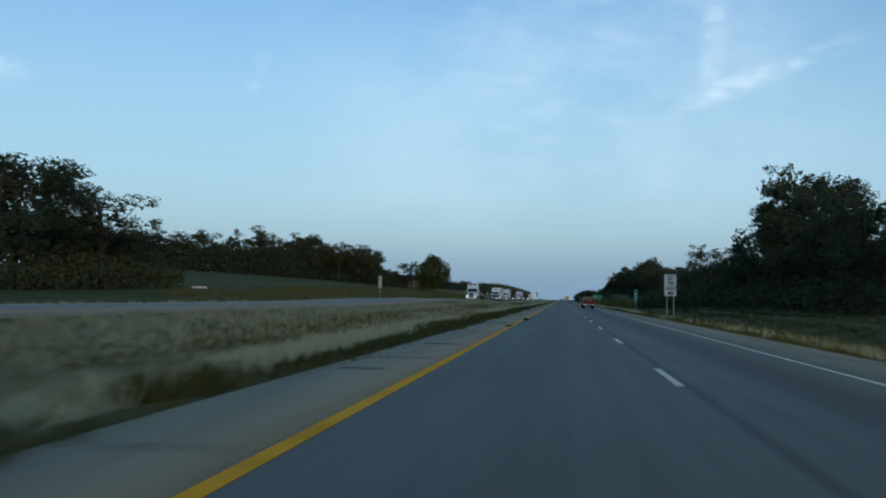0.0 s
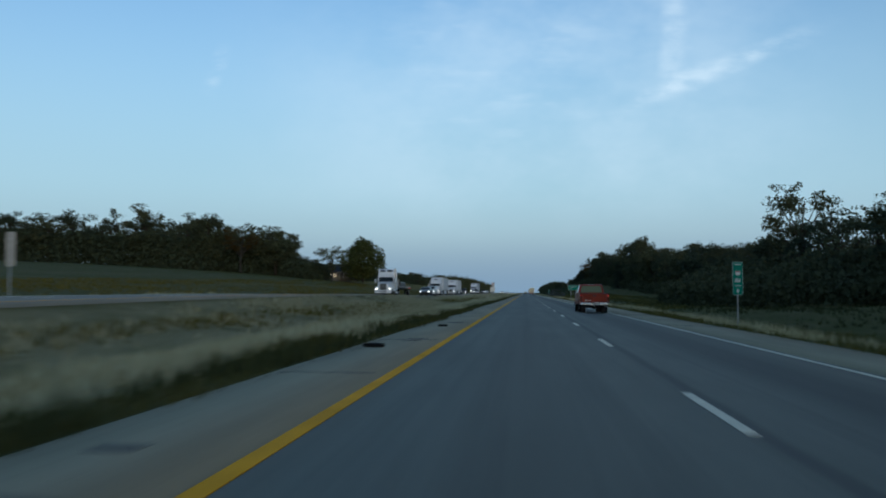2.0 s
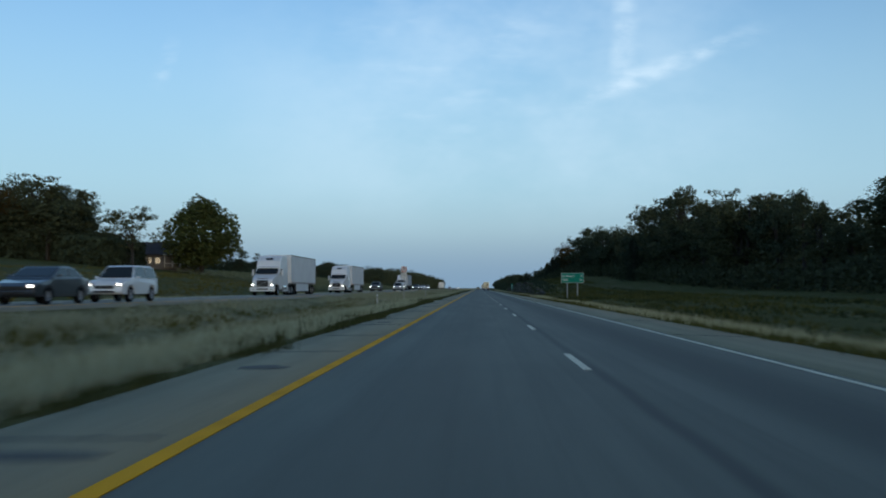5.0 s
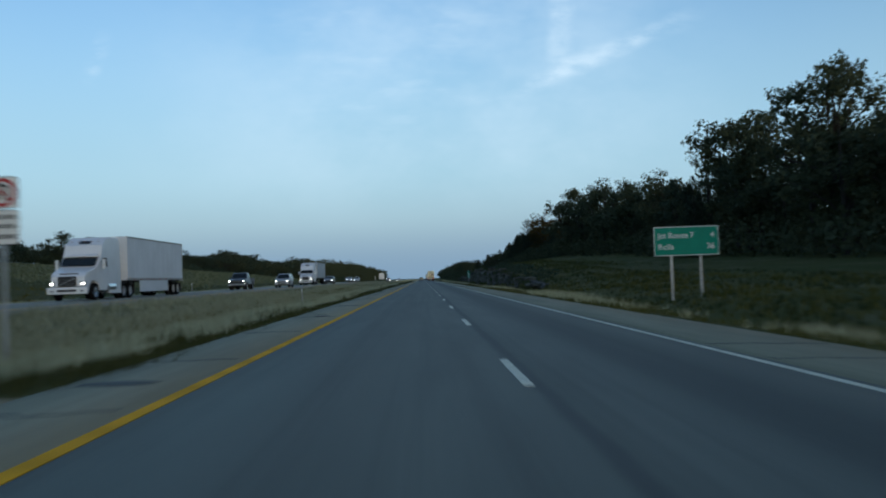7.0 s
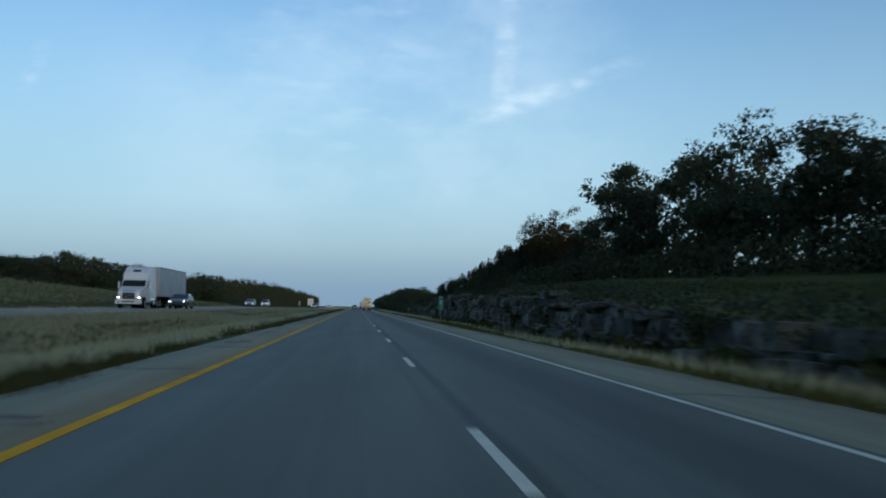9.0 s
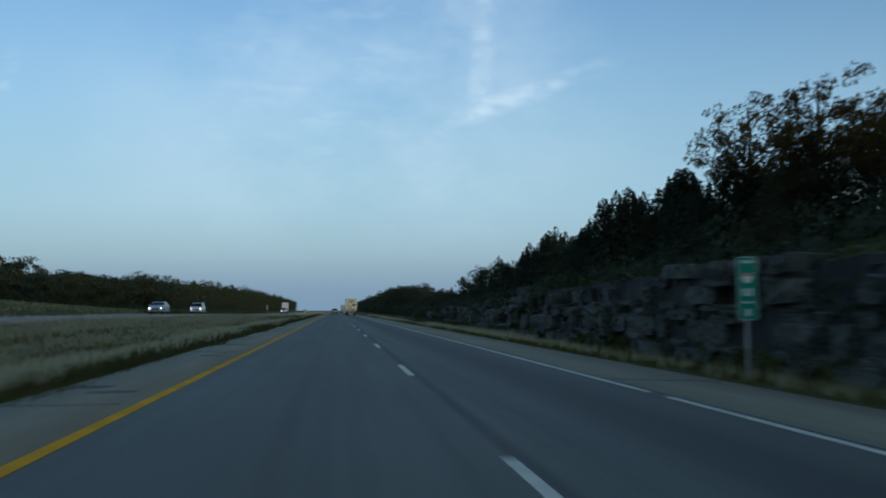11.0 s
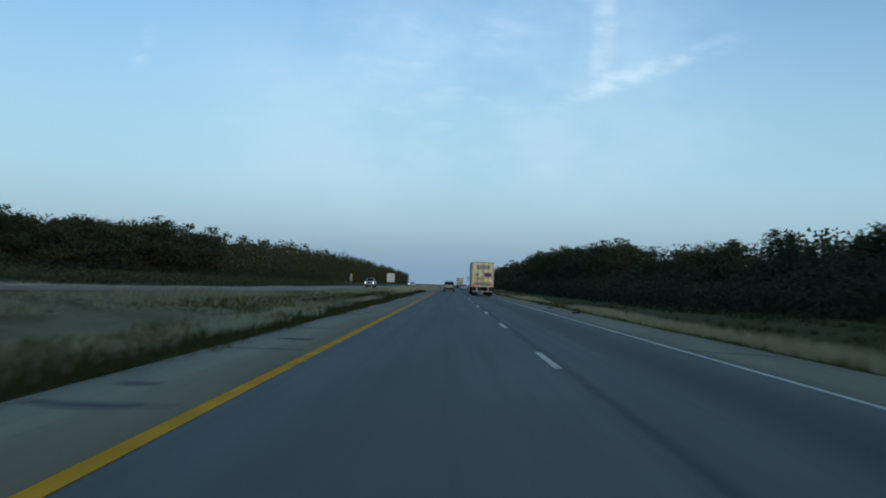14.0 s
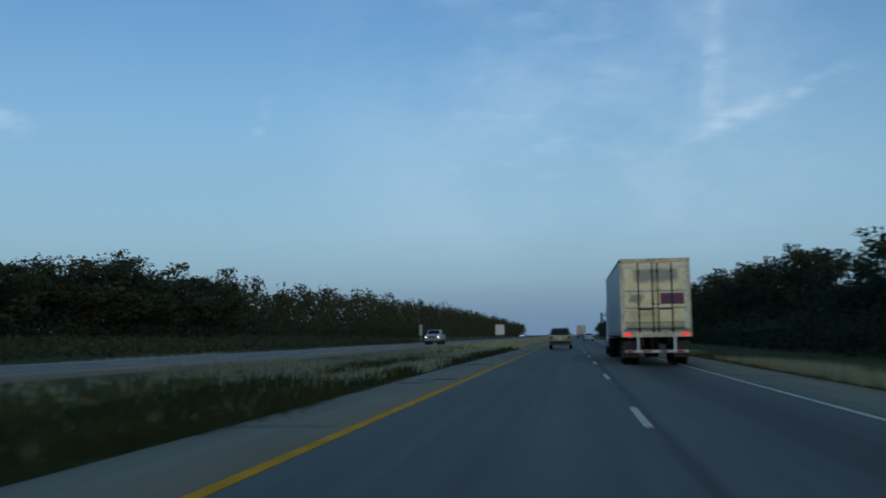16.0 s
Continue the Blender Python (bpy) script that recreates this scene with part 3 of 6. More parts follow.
def limb_mesh(bm, a, b_, r0, r1, bend, sides=5):
    """A tapered, bent limb."""
    a, b_ = Vector(a), Vector(b_)
    mid = (a + b_) / 2 + Vector(bend)
    pts = [a, a.lerp(mid, 0.6), mid.lerp(b_, 0.4), b_]
    for k in range(3):
        rod_into(bm, pts[k], pts[k + 1], r0 + (r1 - r0) * k / 3, r0 + (r1 - r0) * (k + 1) / 3, sides)


def crown_points(kind, seed, count):
    """Places of leaves in a crown 10 m high, and the limbs that carry them."""
    r = np.random.default_rng(seed)
    limbs, pts = [], []
    if kind == "cedar":
        n = int(count)
        h = 1 - r.uniform(0, 1, n) ** 0.62
        ang = r.uniform(0, 2 * np.pi, n)
        tuft = np.array([noise.noise(Vector((math.cos(a) * 1.8, math.sin(a) * 1.8, float(q) * 8 + seed))) for a, q in zip(ang, h)])
        lob = 1 + 0.2 * np.sin(ang * 2 + h * 5 + seed) + 1.0 * tuft
        rad = ((1 - h) ** 0.72 * 2.9 + 0.03) * np.clip(lob, 0.2, 1.9) * np.sqrt(r.uniform(0.15, 1, n))
        pts = np.stack([np.cos(ang) * rad, np.sin(ang) * rad, 0.2 + h * 9.9 - rad * 0.15], 1)
        # side leaders give the ragged top
        for k in range(4):
            m = n // 22
            q = r.uniform(0, 1, m)
            a0, r0, z0 = r.uniform(0, 6.28), r.uniform(0.4, 1.0), r.uniform(6.2, 8.2)
            w = (1 - q) * 0.42 * np.sqrt(r.uniform(0, 1, m))
            a1 = r.uniform(0, 6.28, m)
            pts = np.concatenate([pts, np.stack([math.cos(a0) * r0 + np.cos(a1) * w, math.sin(a0) * r0 + np.sin(a1) * w, z0 + q * 1.5], 1)])
        return pts, []
    if kind == "round":
        d = r.normal(size=(int(count), 3))
        d /= np.linalg.norm(d, axis=1)[:, None]
        bump = np.array([noise.noise(Vector((float(a) * 2.2, float(b_) * 2.2, float(e) * 2.2))) + 0.5 * noise.noise(Vector((float(a) * 5.0, float(b_) * 5.0, float(e) * 5.0))) for a, b_, e in d])
        rad = (0.95 + 0.24 * bump) * r.uniform(0.3, 1, len(d)) ** 0.35
        egg = np.where(d[:, 2] < 0, 1.0, 1.0 - 0.35 * d[:, 2])
        pts = np.stack([d[:, 0] * rad * 3.4 * egg, d[:, 1] * rad * 3.4 * egg, 4.9 + d[:, 2] * rad * np.where(d[:, 2] > 0, 5.1, 4.3)], 1)
        return pts, [(np.array([math.cos(q) * 1.6, math.sin(q) * 1.6, 5.0]), 1.0) for q in (0.3, 1.6, 2.9, 4.4, 5.5)]
    wide = {"broad": 3.9, "airy": 4.3, "tall": 2.7}[kind]
    low = {"broad": 1.6, "airy": 3.4, "tall": 2.0}[kind]
    lobes = {"broad": 26, "airy": 22, "tall": 22}[kind]
    size = {"broad": 1.36, "airy": 1.15, "tall": 1.12}[kind]
    tufts = {"broad": 10, "airy": 8, "tall": 9}[kind]
    middle = (low + 10) / 2
    for k in range(lobes):
        d = r.normal(size=3)
        d /= np.linalg.norm(d)
        q = r.uniform(0.5, 1.0)
        c = np.array([d[0] * wide * q, d[1] * wide * q, middle + d[2] * (10 - low) / 2 * q * 0.9])
        if c[2] < low:
            c[2] = low + r.uniform(0, 1)
        rad = size * r.uniform(0.6, 1.2)
        limbs.append((c, rad))
        # each lobe is a bunch of leafy tufts round its limb's end
        for t in range(max(3, int(tufts * (rad / size) ** 1.6))):
            v = r.normal(size=3)
            v[2] = v[2] * 0.8 + 0.25
            v /= np.linalg.norm(v)
            tuft = c + v * rad * r.uniform(0.55, 1.0) * np.array([1.15, 1.15, 0.85])
            spread = r.uniform(0.36, 0.68) * (0.9 if kind == "airy" else 1.0)
            m = int(count / lobes / tufts * r.uniform(0.7, 1.3))
            pts.append(tuft + ball(r, m) * spread * np.array([1.0, 1.0, 0.75]))
    return np.concatenate(pts), limbs


def make_tree(name, kind, seed, count, size, leaf, label, category="tree", fill=46):
    """A tree 10 m high: trunk with limbs, and a crown of single leaves."""
    root = thing(name, label, category)
    pts, limbs = crown_points(kind, seed, count)
    verts, faces = leaf_cloud(pts, size, 0.4)
    # the shaded heart of the crown, denser and coarser than its edge
    if kind in ("cedar", "round"):
        axis = np.array([0, 0, 4.6])
        low = pts[pts[:, 2] < 7.0] if kind == "cedar" else pts
        inner = axis + (low[::7] - axis) * np.array([0.6, 0.6, 0.85])
    else:
        inner = np.concatenate([c + ball(rng, fill, 0.05) * rad * 0.72 for c, rad in limbs])
    if fill:
        v2, f2 = leaf_cloud(inner, max(0.25, size * 1.9), 0.4)
        verts, faces = np.concatenate([verts, v2]), np.concatenate([faces, f2 + len(verts)])
    crown = new("crown", from_arrays("crown", verts, faces, leaf))
    crown.parent = root
    bm = bmesh.new()
    r = random.Random(seed)
    sides = 3
    if kind == "cedar":
        limb_mesh(bm, (0, 0, -0.6), (0, 0, 9.2), 0.16, 0.03, (0.05, 0.05, 0))
    else:
        fork = 3.0 if kind != "airy" else 3.6
        limb_mesh(bm, (0, 0, -0.8), (0.1, 0, fork), 0.24, 0.17, (0.08, -0.05, 0))
        limb_mesh(bm, (0.1, 0, fork), (r.uniform(-0.4, 0.4), r.uniform(-0.4, 0.4), 8.6), 0.17, 0.04, (r.uniform(-0.5, 0.5), 0.2, 0))
        for c, rad in limbs[:16 if kind == "airy" else 9]:
            start = Vector((0.1, 0, r.uniform(fork - 0.9, min(6.0, max(fork, c[2] - 1)))))
            limb_mesh(bm, start, c, 0.09, 0.02, (r.uniform(-0.2, 0.2), r.uniform(-0.2, 0.2), 0.25), sides)
    part("trunk", bm, M["bark"], root)
    return root


TREES = dict(
    broad=[make_tree("tree", "broad", s, 6000, 0.108, M["leaf"], "dark green broadleaf tree at the wood's edge") for s in (11, 12, 13, 14)],
    tall=[make_tree("tree", "tall", s, 5400, 0.108, M["leaf"], "tall dark broadleaf tree with an open crown") for s in (21, 22)],
    cedar=[make_tree("cedar", "cedar", s, 3400, 0.13, M["cedar"], "dark pointed cedar on the hillside", "cedar") for s in (31, 32, 33)],
    airy=[make_tree("tree", "airy", s, 5400, 0.118, M["leaf"], "spreading tree with sky showing through its crown", fill=16) for s in (41, 42)],
    autumn=[make_tree("tree", "airy", 51, 6500, 0.10, M["leaf_autumn"], "tree with thin brownish autumn leaves", fill=4)],
    pale=[make_tree("tree", "round", 61, 6800, 0.19, M["leaf_pale"], "rounded full green tree beside a house")],
    far=[make_tree("tree", "broad", s, 3200, 0.14, M["leaf"], "distant dark broadleaf tree", fill=26) for s in (71, 72, 73)],
    far_tall=[make_tree("tree", "tall", s, 2800, 0.14, M["leaf"], "distant tall dark tree", fill=26) for s in (74, 75)],
)
used = {}
plant_rng = random.Random(5)


def plant(kind, x, y, top, girth=1.0, group=""):
    """A tree of that kind on the ground at x, y with its top at that height."""
    protos = TREES[kind]
    proto = protos[plant_rng.randrange(len(protos))]
    z = float(ground_z(x, y))
    k = max(0.25, (top - z) / 9.9)
    g = k * girth * plant_rng.uniform(0.9, 1.15)
    m4 = Matrix.Translation((x, y, z)) @ Matrix.Rotation(plant_rng.uniform(0, 6.28), 4, "Z") @ Matrix.Diagonal((g, g, k, 1))
    if proto.name not in used:
        used[proto.name] = proto
        proto.matrix_basis = m4
        ob = proto
    else:
        ob = copy_thing(proto, m4)
        ob.matrix_basis = m4
    if group:
        tagged(ob, group=group)
    return ob


def belt(y0, y1, step, x_of, top_of, kinds, rows=2, depth=6.0, group="", girth=1.0, heights=(0.70, 0.82, 0.90, 0.96, 1.02, 1.05, 1.10)):
    """Trees in rows along the road."""
    y = y0
    while y < y1:
        for k in range(rows):
            yy = y + plant_rng.uniform(-0.4, 0.4) * step
            x = x_of(yy)
            side = 1 if x > 0 else -1
            xx = x + side * (k * depth + plant_rng.uniform(-1.2, 1.8))
            plant(plant_rng.choice(kinds), xx, yy, top_of(yy) * plant_rng.choice(heights), girth * plant_rng.uniform(0.9, 1.2), group)
        y += step


RIGHT_TOP = ((40, 11), (75, 12), (88, 12.6), (100, 13.0), (110, 12.0), (118, 9.0), (140, 8.4), (160, 8.8), (174, 6.5), (182, 5.2), (189, 6.2), (197, 8.8), (210, 9.5), (292, 10.6), (307, 11.5), (317, 10.6), (330, 13.8), (338, 16.2), (362, 16.4), (368, 14.8), (374, 11.4), (380, 10.2), (386, 12.4), (400, 14.2), (412, 14.6), (424, 16.6), (450, 16.4), (456, 10), (463, 9.2), (468, 12.4), (484, 12.2), (488, 11), (502, 10.8),
             (508, 9.4), (515, 8.7), (520, 8.6), (527, 10.5), (531, 10.6), (536, 9.5), (546, 9.0), (556, 8.9), (568, 8.2), (575, 6.6), (578, 6.0), (581, 5.2), (589, 4.8), (595, 5.4), (603, 5.2), (608, 5.8), (625, 5.8), (635, 5.6), (645, 6.0), (653, 6.8),
             (665, 8.2), (688, 7.6), (701, 8.8), (717, 8.8), (739, 8.1), (765, 7.5), (800, 8.6), (1200, 9.5))
RIGHT_X = ((40, 21), (100, 21), (130, 22.5), (195, 23), (215, 28), (300, 30), (345, 31), (375, 30), (400, 31), (440, 28), (470, 25.5), (500, 23.5), (550, 24), (575, 22), (600, 19.5), (700, 19), (1200, 19))
right_top, right_x = (lambda y: float(along(y, *RIGHT_TOP))), (lambda y: float(along(y, *RIGHT_X)))
group_r = "trees of the wood on the near side"
belt(52, 128, 6.0, right_x, right_top, ["broad", "tall"], 1, 6.5, group_r, 0.85)
belt(130, 200, 6.5, right_x, right_top, ["broad", "airy"], 1, 6.0, group_r, 1.15)
belt(202, 330, 6.2, right_x, right_top, ["broad", "tall"], 1, 6.5, group_r)
belt(331, 384, 5.5, right_x, right_top, ["broad", "tall", "airy"], 1, 5.5, group_r)
belt(385, 414, 4.2, right_x, right_top, ["cedar", "broad", "tall"], 1, 5.0, group_r)
belt(415, 449, 5.0, right_x, right_top, ["broad", "tall"], 1, 5.0, group_r)
belt(456, 466, 4.0, right_x, right_top, ["cedar", "broad"], 1, 5.0, group_r)
belt(467, 493, 4.0, right_x, right_top, ["autumn", "cedar", "broad"], 2, 4.5, group_r, 1.1)
belt(487, 552, 3.2, right_x, right_top, ["cedar", "cedar", "cedar", "broad"], 2, 3.5, group_r, 1.3, (0.98, 1.03, 1.08, 1.13, 1.18))
belt(553, 600, 4.8, right_x, right_top, ["broad", "cedar", "broad"], 1, 4.5, group_r, 1.1, (0.94, 1.0, 1.05, 1.1))
belt(602, 760, 5.6, right_x, right_top, ["broad", "broad", "airy"], 1, 5.0, group_r, 1.15)
# single trees that stand out
plant("broad", 25.5, 92, 13.6, 0.85, group_r)
plant("airy", 25.0, 107, 15.8, 0.72, group_r)
plant("broad", 24.6, 97, 15.4, 0.72, group_r)
plant("airy", 23.5, 164.5, 10.9, 0.85, group_r)
plant("airy", 24.8, 109.5, 16.7, 0.72, group_r)
plant("airy", 30.8, 341, 16.8, 1.0, group_r)
plant("broad", 30.2, 361, 16.6, 0.7, group_r)
plant("airy", 30.0, 307, 12.6, 1.1, group_r)
plant("broad", 29.5, 302, 12.8, 1.0, group_r)
plant("cedar", 27.0, 365, 10.6, 1.0, group_r)
plant("tall", 29.0, 447, 18.4, 1.1, group_r)
plant("cedar", 24.0, 504, 11.8, 1.4, group_r)
plant("cedar", 25.0, 509, 11.2, 1.4, group_r)
plant("autumn", 25.8, 481, 16.2, 0.85, group_r)
plant("autumn", 25.8, 472, 15.6, 0.95, group_r)

for x, y, top in ((11.4, 428, 5.0), (11.0, 436.5, 4.8), (11.6, 449, 5.4), (12.2, 457, 5.6), (11.2, 470, 4.8), (11.8, 486, 4.9), (12.6, 497, 5.0)):
    plant("cedar", x, y, top, 1.3, group_r)

group_l = "trees of the wood on the far side"
# tall trees close to the far carriageway
for x, y, top, girth in ((-60, 118, 10.5, 1.3), (-58.5, 108, 14.6, 1.15), (-63, 101, 18.4, 1.2), (-70, 108, 17.6, 1.25), (-62, 92, 18.4, 1.15), (-74, 98, 19.0, 1.15), (-80, 112, 17, 1.25), (-70, 84, 18.8, 1.15), (-66, 114, 12.5, 1.3), (-88, 106, 17.5, 1.25), (-76, 120, 12.5, 1.3)):
    plant(plant_rng.choice(["broad", "broad", "airy"]), x, y, top, girth, group_l)
# wood along the top of the field
wood = [(-215, 352), (-185, 352), (-160, 355), (-127, 362), (-110, 358), (-95, 361), (-80, 361), (-68, 351)]
for k in range(48):
    f = k / 47 * (len(wood) - 1)
    i = min(int(f), len(wood) - 2)
    x = wood[i][0] + (wood[i + 1][0] - wood[i][0]) * (f - i) + plant_rng.uniform(-2, 2)
    y = wood[i][1] + (wood[i + 1][1] - wood[i][1]) * (f - i) + plant_rng.uniform(-2, 5) + (k % 3) * 6
    top = along(x, (-215, 26), (-180, 27.5), (-162, 24.5), (-145, 26.8), (-123, 28), (-116, 23.5), (-108, 26), (-95, 21.5), (-88, 22.6), (-81, 20), (-72, 13), (-66, 11.5))
    plant(plant_rng.choice(["far", "far", "far_tall", "airy"]), x, y, float(top) * plant_rng.choice((0.9, 0.96, 1.02, 1.06)), plant_rng.uniform(1.0, 1.5), group_l)
plant("tall", -75.8, 361, 20.9, 1.1, group_l)
plant("autumn", -88.0, 352, 21.5, 1.1, group_l)
plant("airy", -58.0, 343, 14.4, 1.25, group_l)
plant("pale", -52.3, 362, 18.2, 1.5, group_l)
plant("broad", -66, 352, 10.8, 1.3, group_l)
plant("broad", -61, 349, 9.6, 1.3, group_l)
LEFT_TOP = ((425, 11), (445, 9.2), (480, 8.8), (520, 10), (560, 11), (620, 11.4), (660, 11.6), (700, 12.6), (728, 13.2), (755, 13.0), (813, 14.6), (930, 18.0), (1170, 20.6))
LEFT_X = ((425, -66), (445, -54), (520, -54), (570, -62), (620, -66), (1200, -66))
left_top, left_x = (lambda y: float(along(y, *LEFT_TOP))), (lambda y: float(along(y, *LEFT_X)))
belt(432, 560, 5.0, left_x, left_top, ["far", "far", "far_tall"], 1, 6.0, group_l, 1.5)
belt(562, 780, 5.6, left_x, left_top, ["far", "far", "far_tall"], 1, 6.5, group_l, 1.4, (0.84, 0.9, 0.95, 1.0, 1.04))
for x, y, top in ((-94, 771, 17.0), (-97, 776, 16.2), (-101, 806, 18.6), (-98, 801, 17.4), (-88, 700, 14.0), (-90, 640, 13.5)):
    plant("tall", x, y, top, 1.3, group_l)
for lists in TREES.values():
    for proto in lists:
        if proto.name not in used:
            for o in (*proto.children_recursive, proto):
                bpy.data.objects.remove(o)


def undergrowth(name, runs, per_m, leaf, size, label, category="undergrowth"):
    """Shrubs and saplings that fill a wood's edge: (y0, y1, x of y, depth, height of y)."""
    pts = []
    for y0, y1, x_of, depth, high in runs:
        n = int((y1 - y0) * per_m)
        y = rng.uniform(y0, y1, n)
        x0 = np.array([x_of(v) for v in y])
        side = np.sign(x0[0])
        lump = np.array([noise.noise(Vector((float(v) * 0.13, 3.1, 0.0))) + 0.6 * noise.noise(Vector((float(v) * 0.41, 7.7, 0.0))) for v in y])
        dep = rng.uniform(0, 1, n) ** 1.4 * depth - lump * 1.3
        x = x0 + side * dep
        h = np.array([high(v) for v in y]) * (0.72 + 0.5 * lump) * np.clip(0.45 + dep / depth, 0.3, 1.0)
        z = ground_z(x, y) + np.maximum(h, 0.5) * rng.uniform(0, 1, n) ** 0.7
        pts.append(np.stack([x, y, z], 1))
    verts, faces = leaf_cloud(np.concatenate(pts), size, 0.5)
    tagged(new(name, from_arrays(name, verts, faces, leaf)), label, category, kind="stuff")


undergrowth("undergrowth", [(50, 130, lambda y: right_x(y) - 3.0, 9, lambda y: 5.5), (130, 205, lambda y: right_x(y) - 3.5, 8, lambda y: 5.0), (205, 330, lambda y: right_x(y) - 3.5, 9, lambda y: 6.0),
                            (330, 470, lambda y: right_x(y) - 3.5, 9, lambda y: 6.5), (470, 556, lambda y: right_x(y) - 4.5, 10, lambda y: 5.0)], 120, M["leaf"], 0.26, "dark tangled shrubs and saplings under the trees")
thicket_x = lambda y: float(along(y, (132, 20), (141, 14.0), (150, 12.6), (165, 12.2), (188, 13.6), (206, 20)))
undergrowth("undergrowth", [(132, 206, thicket_x, 12, lambda y: 5.2)], 300, M["leaf"], 0.22, "dark thicket of shrubs close to the verge")
undergrowth("undergrowth", [(556, 780, lambda y: 13.2 + (1.5 if y < 590 else 0), 9, lambda y: 4.2 + 0.004 * (y - 556))], 230, M["leaf"], 0.17, "dark tangled shrubs close to the road's verge")
undergrowth("undergrowth", [(78, 124, lambda y: -54.5 - (122 - y) * 0.05, 14, lambda y: 7.0)], 330, M["leaf"], 0.27, "dark shrubs under the tall trees by the field")
undergrowth("undergrowth", [(428, 560, lambda y: left_x(y) + 3, 9, lambda y: 3.2), (560, 790, lambda y: left_x(y) + 4, 9, lambda y: 7.5), (790, 1000, lambda y: left_x(y) + 4, 9, lambda y: 8.0)], 150, M["leaf"], 0.23, "dark shrubs along the wood beyond the far lanes")
undergrowth("undergrowth", [(575, 800, lambda y: -29.5 - max(0.0, 600 - y) * 0.8, 32, lambda y: 1.7)], 130, M["leaf"], 0.19, "low dark scrub between the far lanes and the wood")
undergrowth("field_scrub", [(352, 560, lambda y: -29.0, 26, lambda y: 0.9)], 120, M["straw_dull"], 0.16, "brownish weeds and scrub beyond the far lanes", "scrub")
undergrowth("ledge_shrubs", [(362, 548, lambda y: 10.3, 2.6, lambda y: 1.0)], 40, M["leaf"], 0.13, "small shrubs and weeds on top of the rock cut")


def ledge_weeds():
    """Tufts that hang from the ledges in patches."""
    pts = []
    for k in range(230):
        y = rng.uniform(360, 548)
        h = float(rock_height(y))
        if h < 0.3:
            continue
        z = h * rng.uniform(0.25, 1.15)
        m = int(rng.uniform(20, 60))
        wide = rng.uniform(0.25, 0.9)
        pts.append(np.array([9.05 + 0.25 * z, y, z]) + rng.normal(size=(m, 3)) * np.array([0.18, wide, 0.16]))
    verts, faces = leaf_cloud(np.concatenate(pts), 0.10, 0.5)
    tagged(new("ledge_weeds", from_arrays("ledge_weeds", verts, faces, M["blade_dark"])), "dark weeds hanging from the rock ledges", "weeds", kind="stuff")


ledge_weeds()
undergrowth("ledge_shrubs", [(356, 552, lambda y: 8.9, 0.5, lambda y: 0.45)], 30, M["blade"], 0.12, "weeds at the foot of the rock cut")


def field_wood():
    pts = []
    for (xa, ya), (xb, yb) in zip(wood, wood[1:] + [(-62, 350)]):
        n = 11000
        f = rng.uniform(0, 1, n)
        x, y = xa + (xb - xa) * f, ya + (yb - ya) * f + rng.uniform(-3, 10, n)
        lump = np.array([noise.noise(Vector((float(a) * 0.12, 1.7, 0.0))) for a in x])
        z = ground_z(x, y) + rng.uniform(0, 1, n) ** 0.9 * np.where(x > -75, 4.6, 10.0 + 3.0 * lump)
        pts.append(np.stack([x, y, z], 1))
    verts, faces = leaf_cloud(np.concatenate(pts), 0.62, 0.5)
    tagged(new("undergrowth", from_arrays("undergrowth", verts, faces, M["leaf"])), "dark shrubs under the trees above the field", "undergrowth", kind="stuff")


field_wood()


def far_woods(name, y0, y1, x_of, top_of, rows, label, per=46, size=0.8):
    """Woodland too dense or too far to count: lobed crowns of leaf clumps round a coarser heart."""
    pts, hearts = [], []
    y = y0
    while y < y1:
        for k in range(rows):
            x, yy = x_of(y) + np.sign(x_of(y)) * (k * 8 + rng.uniform(-2, 2)), y + rng.uniform(-3, 3)
            g = float(ground_z(x, yy))
            wave = noise.noise(Vector((yy * 0.045, x * 0.05, 2.0)))
            h = max(2.5, (top_of(y) - g) * (0.93 + 0.2 * wave) * rng.uniform(0.84, 1.03))
            wide = rng.uniform(3.2, 4.8)
            lobes = 6
            m = max(6, per // lobes)
            for q in range(lobes):
                a, up = rng.uniform(0, 6.28), (q + 0.5) / lobes
                belly = math.sin(math.pi * min(0.96, up * 0.75 + 0.2))
                c = np.array([x + math.cos(a) * wide * 0.55 * belly, yy + math.sin(a) * wide * 0.55 * belly, g + h * (0.06 + 0.86 * up)])
                r = wide * 0.66 * (0.6 + 0.4 * belly)
                v = rng.normal(size=(m, 3))
                v /= np.linalg.norm(v, axis=1)[:, None]
                p = c + v * (rng.uniform(0.5, 1, m) ** 0.5)[:, None] * np.array([r, r, min(r, h * 0.16) * 1.1])
                pts.append(p)
                hearts.append(c + ball(rng, max(8, m // 4), 0.05) * np.array([r, r, min(r, h * 0.16)]) * 0.72)
        y += 5.5
    verts, faces = leaf_cloud(np.concatenate(pts), size, 0.4)
    v2, f2 = leaf_cloud(np.concatenate(hearts), max(0.45, size * 1.5), 0.3)
    verts, faces = np.concatenate([verts, v2]), np.concatenate([faces, f2 + len(verts)])
    tagged(new(name, from_arrays(name, verts, faces, M["leaf"])), label, "woodland", kind="stuff")


